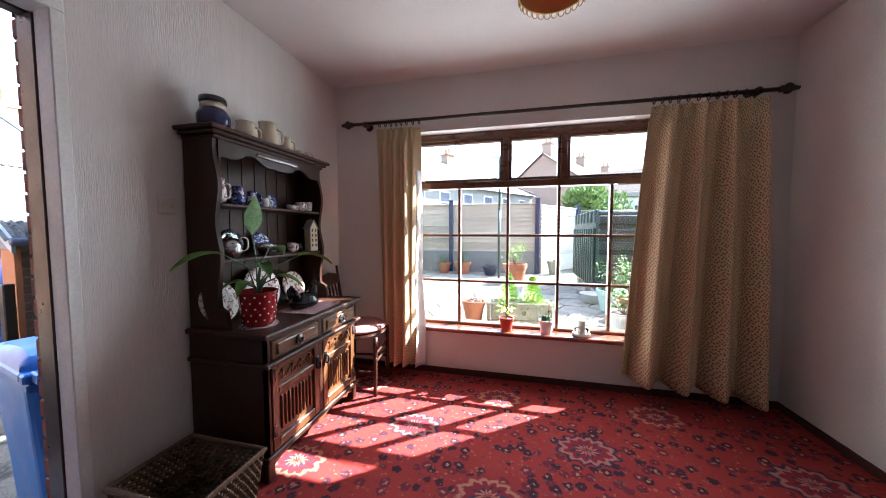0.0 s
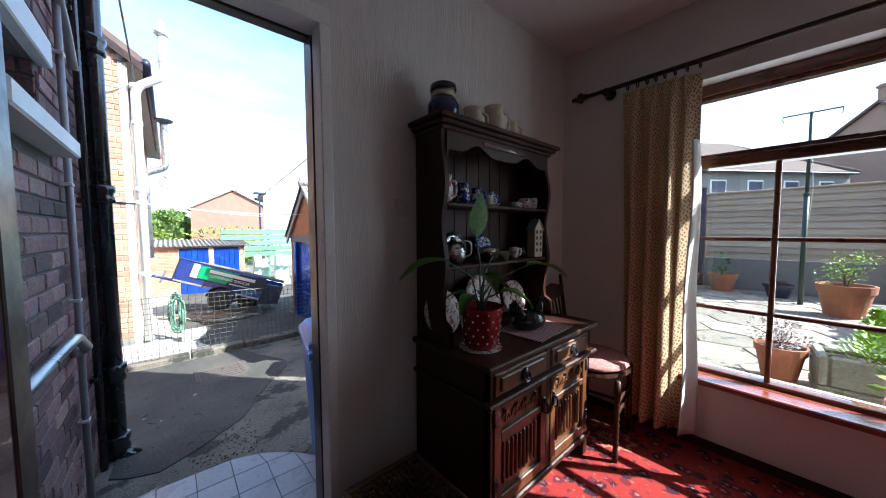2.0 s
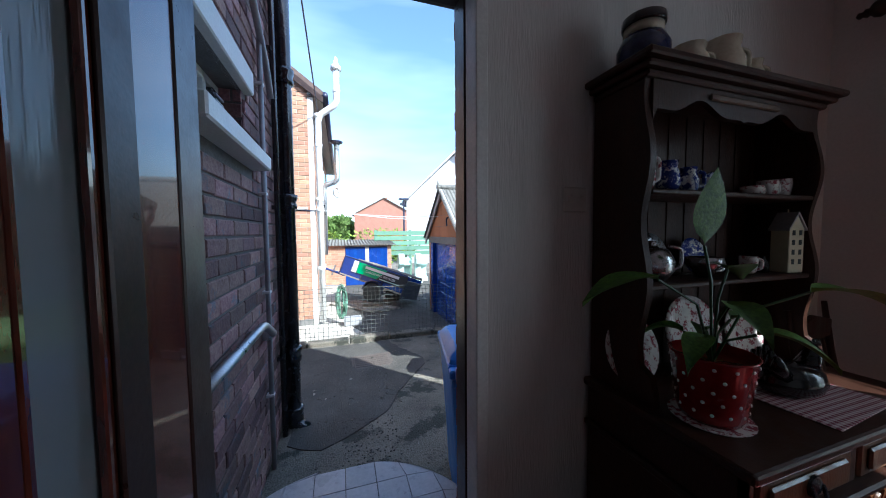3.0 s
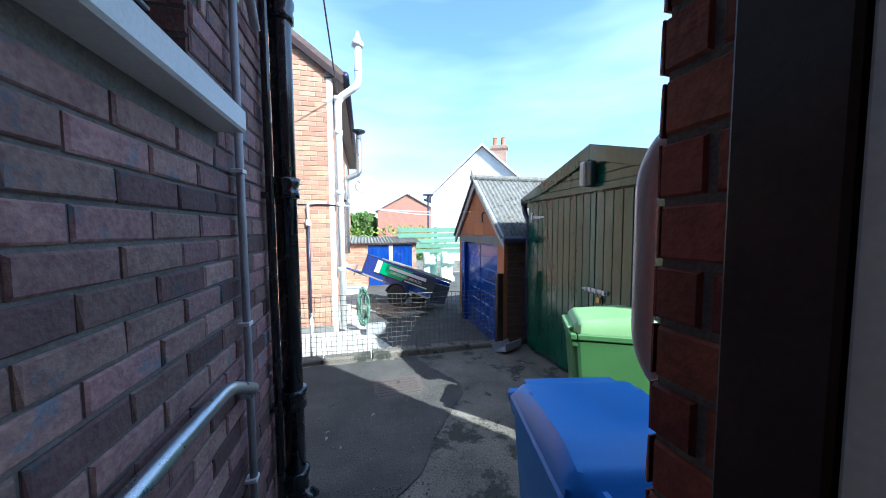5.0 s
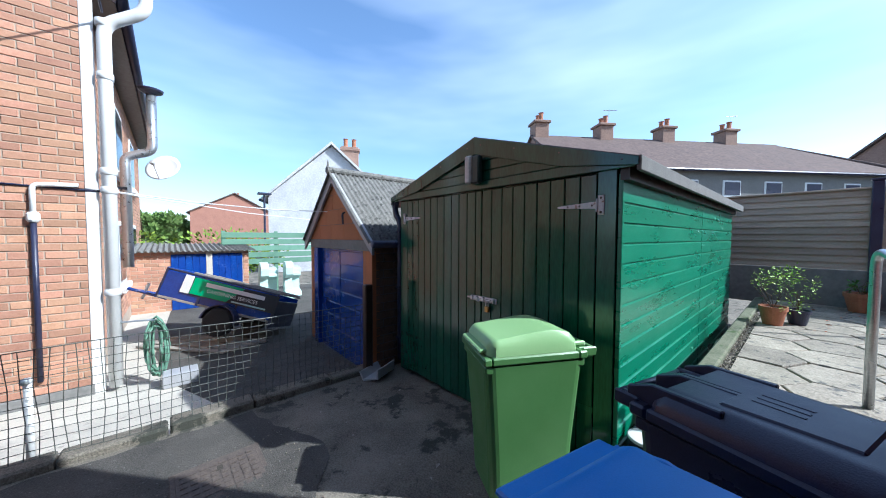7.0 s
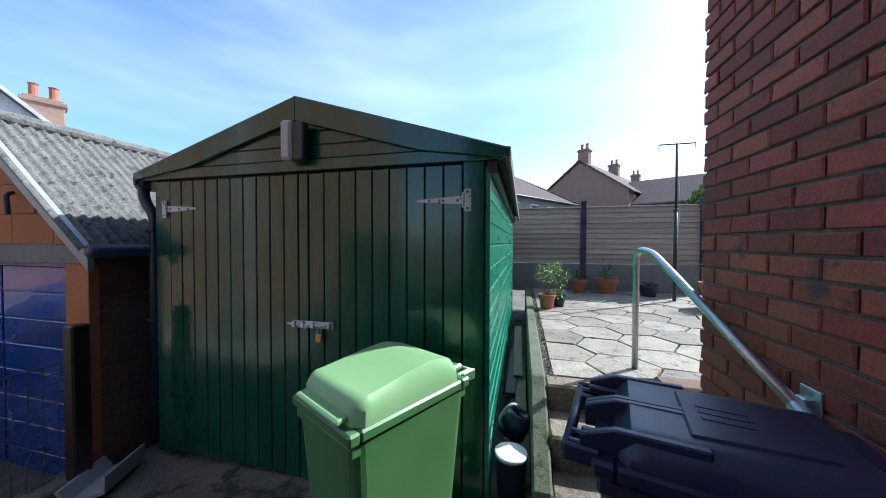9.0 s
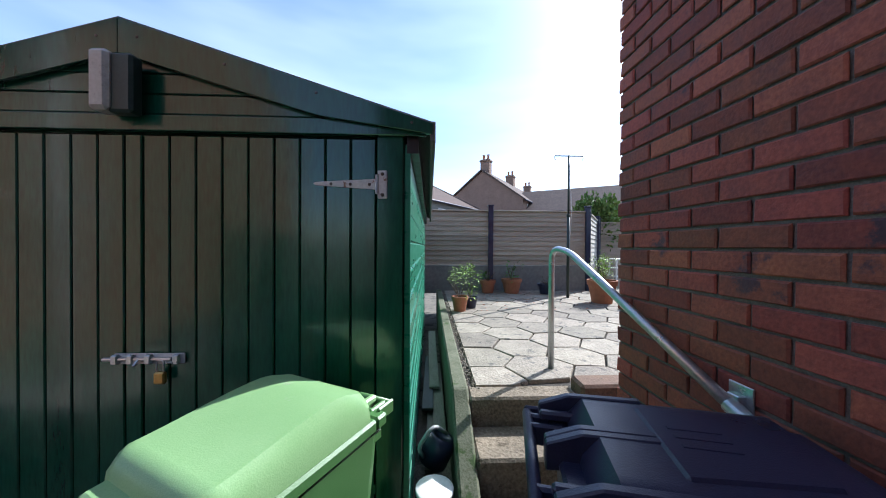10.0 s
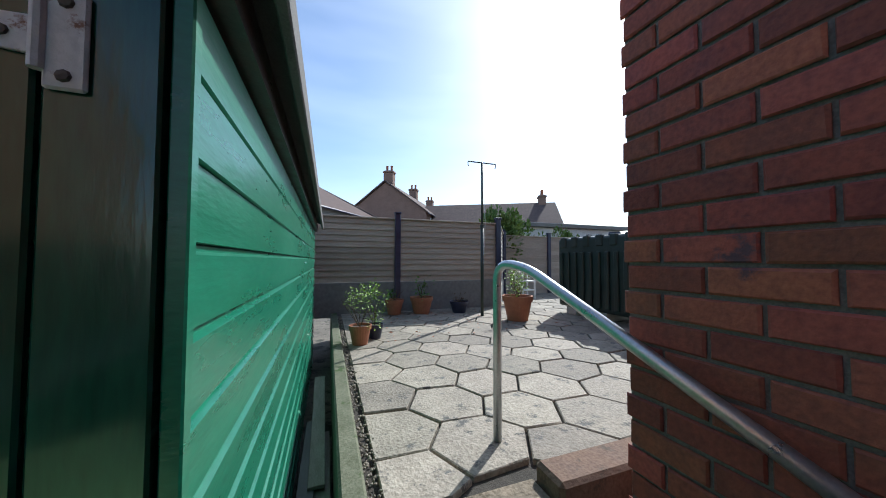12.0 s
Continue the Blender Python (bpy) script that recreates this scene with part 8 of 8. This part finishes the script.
# ---- chair, basket, curtains ----
def build_chair():
    c = thing("spindle_chair", "dark turned wooden chair with a padded seat", "chair", pose(-1.19, 2.16, 0, 0, 0, 98))
    def leg(x, y, h, lean):
        prof = [(0.013, 0), (0.016, 0.03), (0.012, 0.06)] + [(0.017 if k % 2 else 0.012, 0.08 + k * 0.016) for k in range(14)] + [(0.012, 0.31), (0.018, 0.36), (0.014, h)]
        b = lathe(prof, 10)
        b.transform(Matrix.Translation((x, y, 0)) @ Matrix.Shear("XY", 4, (lean[0], lean[1])))
        return b
    for x, y in ((-0.17, -0.18), (0.17, -0.18), (-0.15, 0.16), (0.15, 0.16)):
        part("leg", leg(x, y, 0.42, (-0.05 * (1 if x > 0 else -1), 0.0)), "dark_oak", c, smooth=True)
    part("seat", lathe([(0.0, 0.415), (0.20, 0.415), (0.215, 0.425), (0.21, 0.44), (0.0, 0.445)], 28, m=Matrix.Diagonal((1, 0.98, 1, 1))), "dark_oak", c)
    part("cushion", lathe([(0.0, 0.445), (0.19, 0.446), (0.205, 0.458), (0.19, 0.475), (0.1, 0.484), (0.0, 0.486)], 28), "cushion", c, "red and white woven seat pad", smooth=True)
    for x in (-0.16, 0.16):
        part("stretcher", tube([(x, -0.17, 0.17), (x, 0.15, 0.17)], 0.009, 8), "dark_oak", c)
        part("back_post", tube([(x, 0.17, 0.43), (x * 1.08, 0.22, 0.68), (x * 1.12, 0.25, 0.90)], [0.014, 0.013, 0.009], 10), "dark_oak", c, smooth=True)
    for z in (0.24, 0.30):
        part("stretcher", tube([(-0.17, -0.18, z), (0.17, -0.18, z)], 0.009, 8), "dark_oak", c)
    part("top_rail", prism([(-0.18, 0.76), (0.18, 0.76), (0.18, 0.83), (0.0, 0.865), (-0.18, 0.83)], 0.225, 0.245, "y", bevel=0.004), "dark_oak", c)
    part("lower_rail", box(-0.17, 0.19, 0.53, 0.17, 0.205, 0.56, 0.004), "dark_oak", c)
    for k in range(5):
        x = -0.11 + k * 0.055
        part("spindle", tube([(x, 0.195, 0.55), (x, 0.235, 0.77)], 0.007, 8), "dark_oak", c)


build_chair()


def build_basket():
    b = thing("wicker_basket", "square brown wicker basket on the carpet", "basket", pose(-1.245, 0.925, 0.002, 0, 0, 0))
    x0, y0, h = 0.16, 0.125, 0.245
    part("base", box(-x0, -y0, 0.0, x0, y0, 0.012, 0.003), "wicker", b)
    for side in range(4):
        bm = bmesh.new()
        for r in range(13):
            z = 0.014 + r * 0.0178
            k = 1 + 0.22 * z / h
            pts = []
            for q in range(25):
                u = -1 + 2 * q / 24
                w = 0.005 * (1 if (q + r) % 2 else -1)
                if side < 2:
                    pts.append((u * x0 * k, (y0 * k + w) * (1 if side else -1), z))
                else:
                    pts.append(((x0 * k + w) * (1 if side == 3 else -1), u * y0 * k, z))
            tube(pts, 0.0085, 5, bm)
        tagged(part("woven_side", bm, "wicker", b), kind="stuff")
    ring = [(-x0 * 1.24, -y0 * 1.24, h), (x0 * 1.24, -y0 * 1.24, h), (x0 * 1.24, y0 * 1.24, h), (-x0 * 1.24, y0 * 1.24, h), (-x0 * 1.24, -y0 * 1.24, h)]
    part("rim", tube(ring, 0.011, 8), "wicker", b)
    for k in range(10):
        u = -1 + 2 * (k + 0.5) / 10
        part("stake", tube([(x0 * 1.0, u * y0, 0.01), (x0 * 1.22, u * y0 * 1.22, h)], 0.005, 5), "wicker", b)


build_basket()


def curtain(name, label, top, bottom, z_top, z_bot, folds, y, seed, lean=0.0, deep=0.035, curl=0.0):
    c = thing(name, label, "curtain", pose(0, 0, 0), "pair of curtains")
    rnd = random.Random(seed)
    nu, nv = 110, 30
    ph = [rnd.uniform(-0.5, 0.5) for _ in range(folds + 3)]
    bm = bmesh.new()
    uvl = bm.loops.layers.uv.new("UVMap")
    grid = []
    for j in range(nv + 1):
        v = j / nv
        row = []
        for i in range(nu + 1):
            u = i / nu
            s = u * folds * 2 * math.pi
            k = ph[int(u * folds)] * (1 - abs((u * folds) % 1 - 0.5) * 2)
            amp = deep * (0.6 + 0.5 * v)
            w = math.sin(s + 0.8 * k) + 0.3 * math.sin(2 * s + 1.3 + 1.2 * v)
            if v < 0.05:
                w = math.sin(s * 2) * 0.5
            x = (top[0] + (top[1] - top[0]) * u) * (1 - v ** 0.8) + (bottom[0] + (bottom[1] - bottom[0]) * u) * v ** 0.8 + 0.010 * math.cos(s) * (0.5 + v)
            zz = z_top + (z_bot - z_top) * v + lean * v * (u - 0.5) + 0.012 * math.sin(s * 1.0 + 1) * v
            end = max(0.0, (u - 0.86) / 0.14) if curl > 0 else 0.0
            yy = y + amp * w * (1 - end) + curl * end * (0.35 + 0.65 * v)
            row.append((bm.verts.new((x - 0.6 * curl * end * (1 - end), yy, zz)), u * (top[1] - top[0]) * 1.7, 1 - v))
        grid.append(row)
    for a, b in zip(grid, grid[1:]):
        for i in range(nu):
            f = bm.faces.new((a[i][0], b[i][0], b[i + 1][0], a[i + 1][0]))
            for loop, src in zip(f.loops, (a[i], b[i], b[i + 1], a[i + 1])):
                loop[uvl].uv = (src[1], src[2] * (z_top - z_bot))
    ob = part("cloth", bm, "cloth", c, smooth=True)
    sol = ob.modifiers.new("thickness", "SOLIDIFY")
    sol.thickness = 0.004
    if curl > 0:
        # the white lining shows where the edge turns to the glass
        b = bmesh.new()
        prev = None
        for j in range(37):
            v = j / 36
            z = z_top - 0.35 + (z_bot - z_top + 0.35) * v
            w = 0.030 + 0.050 * math.sin(math.pi * min(1.0, 0.15 + 0.85 * v) * 0.55)
            x0 = top[1] - 0.010 + 0.008 * math.sin(v * 9) - 0.015 * v
            row = [b.verts.new((x0 + w * (0.62 * q + 0.10 * math.sin(q * 4.5 + v * 3)), y - 0.055 + w * 1.25 * q, z)) for q in [k / 8 for k in range(9)]]
            if prev:
                for k in range(8):
                    b.faces.new((prev[k], row[k], row[k + 1], prev[k + 1]))
            prev = row
        ln = part("lining", b, "lining", c, "white lining turned to the window", smooth=True)
        ln.modifiers.new("thickness", "SOLIDIFY").thickness = 0.003
    return c


curtain("curtain", "straw-coloured curtain with small rust sprigs, drawn back", (-1.14, -0.775), (-1.10, -0.80), 2.005, 0.085, 4, 2.40, 3, 0.0, 0.04, 0.13)
curtain("curtain", "straw-coloured curtain with small rust sprigs, drawn wide", (0.84, 1.48), (0.70, 1.56), 2.005, 0.115, 4, 2.385, 9, -0.08, 0.07)


def build_pole():
    p = thing("curtain_pole", "dark turned wooden curtain pole with finials and rings", "curtain pole", pose(0, 2.42, 2.055))
    part("rod", tube([(-1.36, 0, 0.01), (1.55, 0, 0.0)], 0.013, 12), "black_wood", p, smooth=True)
    fin = [(0.012, 0), (0.022, 0.006), (0.014, 0.014), (0.03, 0.03), (0.034, 0.042), (0.028, 0.056), (0.014, 0.066), (0.018, 0.075), (0.010, 0.085), (0.014, 0.095), (0.0, 0.105)]
    part("finial", lathe(fin, 16, m=Matrix.Translation((-1.36, 0, 0.01)) @ Matrix.Rotation(radians(-90), 4, "Y")), "black_wood", p, smooth=True)
    part("finial", lathe(fin, 16, m=Matrix.Translation((1.55, 0, 0.0)) @ Matrix.Rotation(radians(90), 4, "Y")), "black_wood", p, smooth=True)
    for x in (-1.24, 1.44):
        part("bracket", lathe([(0.03, 0), (0.034, 0.01), (0.02, 0.02), (0.018, 0.05), (0.024, 0.062), (0.024, 0.085), (0, 0.09)], 14, m=Matrix.Translation((x, 0.075, 0.0)) @ Matrix.Rotation(radians(90), 4, "X")), "black_wood", p, smooth=True)
    for k in range(20):
        x = (-1.12 + k * 0.048) if k < 8 else (0.86 + (k - 8) * 0.052)
        ring = [(x + 0.006 * math.sin(k), 0.021 * math.cos(a), -0.006 + 0.021 * math.sin(a)) for a in [2 * math.pi * q / 14 for q in range(15)]]
        part("ring", tube(ring, 0.0038, 6), "black_wood", p)


build_pole()


# ---- sill things, lamp, switch ----
potted((-0.09, 2.53, 0.389), 0.058, 0.105, "red_pot", "leaf_lime", 26, 0.055, 0.10, 0.055, 61, "small lime-leaved plant in a red pot on the sill")
potted((0.215, 2.53, 0.389), 0.058, 0.105, "white_plastic", "leaf_dark", 0, 0.05, 0.08, 0.05, 63, "small cactus in a ribbed pale grey pot on the sill")
cac = thing("cactus", "cluster of small dark green cactus stems", "cactus", pose(0.215, 2.53, 0.389 + 0.09))
for k in range(7):
    a = k * 0.9
    part("stem", lathe([(0.010, 0), (0.013, 0.02), (0.011, 0.045), (0.0, 0.055)], 8, m=Matrix.Translation((0.026 * math.cos(a) * (k > 0), 0.026 * math.sin(a) * (k > 0), 0)) @ Matrix.Rotation(0.25 * math.sin(a), 4, "X")), "leaf_dark", cac, smooth=True)
ch = thing("candle_holder", "white pillar candle in a low glass dish", "candle holder", pose(0.47, 2.53, 0.389))
part("dish", lathe([(0.05, 0), (0.065, 0.006), (0.065, 0.022), (0.058, 0.024), (0.05, 0.012), (0, 0.012)], 24), "white_china", ch, smooth=True)
part("glass_dome", lathe([(0.055, 0.024), (0.058, 0.05), (0.045, 0.066), (0.030, 0.07), (0.028, 0.068), (0.042, 0.062), (0.053, 0.048), (0.05, 0.026)], 24, closed=False), "glass", ch, "clear glass rim", smooth=True)
part("candle", lathe([(0.026, 0.013), (0.026, 0.115), (0.022, 0.118), (0, 0.116)], 18), "candle", ch, smooth=True)
part("wick", tube([(0, 0, 0.116), (0.001, 0, 0.128)], 0.0012, 5), "bin_black", ch)

pend = thing("pendant_lamp", "orange cloth pendant lampshade with a looped fringe", "pendant lamp", pose(0.13, 1.45, 2.195))
part("shade", lathe([(0.145, 0), (0.14, 0.02), (0.105, 0.09), (0.05, 0.14), (0.045, 0.14), (0.10, 0.088), (0.135, 0.02), (0.140, 0)], 32, closed=False), "shade_cloth", pend, smooth=True)
part("rim", tube([(0.145 * math.cos(a), 0.145 * math.sin(a), 0) for a in [2 * math.pi * q / 36 for q in range(37)]], 0.006, 6), "brass", pend)
fr = bmesh.new()
for k in range(30):
    a = 2 * math.pi * k / 30
    cx, cy = 0.146 * math.cos(a), 0.146 * math.sin(a)
    tube([(cx - 0.013 * math.sin(a) * math.cos(t), cy + 0.013 * math.cos(a) * math.cos(t), -0.014 + 0.014 * math.sin(t)) for t in [2 * math.pi * q / 10 for q in range(11)]], 0.0022, 4, fr)
tagged(part("fringe", fr, "brass", pend), kind="stuff")
part("flex", tube([(0, 0, 0.13), (0, 0, 0.235)], 0.004, 6), "white_plastic", pend)
part("ceiling_rose", lathe([(0.045, 0.244), (0.04, 0.23), (0.015, 0.22), (0, 0.22)], 16), "white_plastic", pend)
sw = thing("wall_socket", "ivory double light switch plate on the wall", "switch", pose(-1.558, 1.105, 1.30))
part("plate", box(0, -0.045, -0.04, 0.008, 0.045, 0.04, 0.004), "switch", sw)
for y in (-0.02, 0.02):
    part("rocker", box(0.007, y - 0.008, -0.012, 0.013, y + 0.008, 0.012, 0.002), "switch", sw)


# ---- pieces of the setting: bricks and paving ----
BRICKS = {}


def brick_mesh(length, depth, material, variant):
    """One brick with worn edges: its face towards +x, its length along y."""
    key = (round(length, 3), depth, material, variant)
    if key not in BRICKS:
        rnd = random.Random(variant * 7 + 1)
        hh = COURSE - 0.011
        e = 0.005
        b = bmesh.new()
        back = [(0.0, 0.0, 0.0), (0.0, length, 0.0), (0.0, length, hh), (0.0, 0.0, hh)]
        rim = [(depth - e, y, z) for _, y, z in back]
        face = [(depth + rnd.uniform(-0.0015, 0.0015), y + (e if y == 0 else -e) * rnd.uniform(0.7, 1.6), z + (e if z == 0 else -e) * rnd.uniform(0.7, 1.5)) for _, y, z in back]
        vb, vr, vf = ([b.verts.new(p) for p in q] for q in (back, rim, face))
        b.faces.new(vf)
        for lo, hi in ((vb, vr), (vr, vf)):
            for k in range(4):
                b.faces.new((lo[k], lo[(k + 1) % 4], hi[(k + 1) % 4], hi[k]))
        bmesh.ops.recalc_face_normals(b, faces=b.faces[:])
        BRICKS[key] = mesh_of("brick", b, material)
    return BRICKS[key]


def brick_panel(parent, origin, turn, a0, a1, z0, z1, depth, material, holes=(), seed=1, out=0.0):
    """Single bricks in stretcher bond along a wall; origin and turn place local y along the wall, x outwards."""
    rnd = random.Random(seed)
    z, r = z0, 0
    while z < z1:
        a = a0 - (BRICK / 2 if r % 2 else 0)
        while a < a1 - 0.02:
            p, q = max(a + 0.005, a0 - out), min(a + BRICK - 0.005, a1 + out)
            zc = z + COURSE / 2
            for h0, h1, g0, g1 in holes:
                if g0 < zc < g1:
                    if p < h0 < q:
                        q = h0
                    elif p < h1 < q:
                        p = h1
                    elif p >= h0 and q <= h1:
                        q = p
            if q - p > 0.03:
                ob = new("brick", brick_mesh(q - p, depth, material, rnd.randrange(5)))
                ob.parent = parent
                ob.matrix_local = origin @ turn @ pose(rnd.uniform(-0.002, 0.002), p, z + rnd.uniform(-0.001, 0.001), rnd.uniform(-0.3, 0.3), rnd.uniform(-0.5, 0.5), 0)
            a += BRICK
        z += COURSE
        r += 1


west = bpy.data.objects["wall_outer_west"]
brick_panel(west, Matrix.Translation((-1.825, 0, 0)), Matrix.Rotation(math.pi, 4, "Z"), -2.762, -0.803, 0.05, 0.05 + 34 * COURSE, 0.008, "brick_red", seed=31, out=0.006)
low = brick_rows(bmesh.new(), -1, -1.822, 0.05 - 5 * COURSE, 0.05, 0.803, 2.762, 0.010, seed=32)
brick_rows(low, -1, -1.822, 0.05 + 34 * COURSE, TOP, 0.803, 2.762, 0.010, seed=33)
brick_rows(low, -1, -1.822, 2.06, TOP, -0.07, 0.80, 0.010, seed=34)
tagged(part("brickwork", low, "brick_red", west), kind="stuff")
# brick ends in the door reveal
reveal = brick_rows(bmesh.new(), -1, 0.801, 0.05, 2.0, -1.826, -1.722, 0.008, axis="y", length=0.13, seed=35)
tagged(part("reveal_bricks", reveal, "brick_red", west), kind="stuff")
mainw = bpy.data.objects["wall_main_house"]
brick_panel(mainw, Matrix.Translation((0, -0.092, 0)), Matrix.Rotation(radians(90), 4, "Z"), 1.835, 3.47, -0.01, -0.01 + 37 * COURSE, 0.011, "brick_grey",
            holes=((1.86, 2.775, 1.545, 1.65), (1.98, 2.62, 1.62, 1.95), (1.86, 2.685, 1.93, 2.07)), seed=41)
up = brick_rows(bmesh.new(), 1, -0.092, -0.01 + 37 * COURSE, TOP, -3.47, -1.83, 0.011, axis="y", seed=42)
brick_rows(up, 1, -0.092, -0.01 - 4 * COURSE, -0.01, -3.47, -1.83, 0.011, axis="y", seed=43)
# the jambs of the small window
for x, sg in ((-2.62, 1), (-1.98, -1)):
    brick_rows(up, sg, x, 1.64, 1.94, -0.19, -0.09, 0.006, length=0.11, seed=44)
tagged(part("brickwork", up, "brick_grey", mainw), kind="stuff")


def lay_patio():
    """Hexagonal slabs with uneven edges, each its own piece."""
    base = bpy.data.objects["patio_base"]
    R = 0.262
    dx, dy = R * 1.5, R * math.sqrt(3)

    def nudge(x, y):
        v = noise.noise_vector(Vector((x * 3.1, y * 3.1, 2.0)))
        return x + v.x * 0.05, y + v.y * 0.05

    rnd = random.Random(17)
    for i in range(18):
        for j in range(15):
            cx = -2.40 + i * dx
            cy = 3.22 + j * dy + (dy / 2 if i % 2 else 0)
            pts = []
            for k in range(6):
                a = math.pi / 3 * k
                pts.append(nudge(cx + R * math.cos(a), cy + R * math.sin(a)))
            mx, my = sum(p[0] for p in pts) / 6, sum(p[1] for p in pts) / 6
            pts = [(mx + (x - mx) * 0.965, my + (y - my) * 0.965) for x, y in pts]
            pts = [(min(max(x, -2.52), 4.15), min(max(y, 3.146), 9.25)) for x, y in pts]
            if max(p[0] for p in pts) - min(p[0] for p in pts) < 0.12 or max(p[1] for p in pts) - min(p[1] for p in pts) < 0.1:
                continue
            if -1.84 < mx and my < 2.8:
                continue
            z = PATIO + rnd.uniform(-0.004, 0.004)
            b = bmesh.new()
            lower = [b.verts.new((x, y, PATIO - 0.035)) for x, y in pts]
            rim = [b.verts.new((x, y, z - 0.006)) for x, y in pts]
            tops = [b.verts.new((mx + (x - mx) * 0.975, my + (y - my) * 0.975, z + rnd.uniform(-0.002, 0.002))) for x, y in pts]
            mid = b.verts.new((mx, my, z + 0.001))
            for a, c in ((lower, rim), (rim, tops)):
                for k in range(6):
                    b.faces.new((a[k], a[(k + 1) % 6], c[(k + 1) % 6], c[k]))
            for k in range(6):
                b.faces.new((tops[k], tops[(k + 1) % 6], mid))
            part("slab", b, "slab", base)


lay_patio()
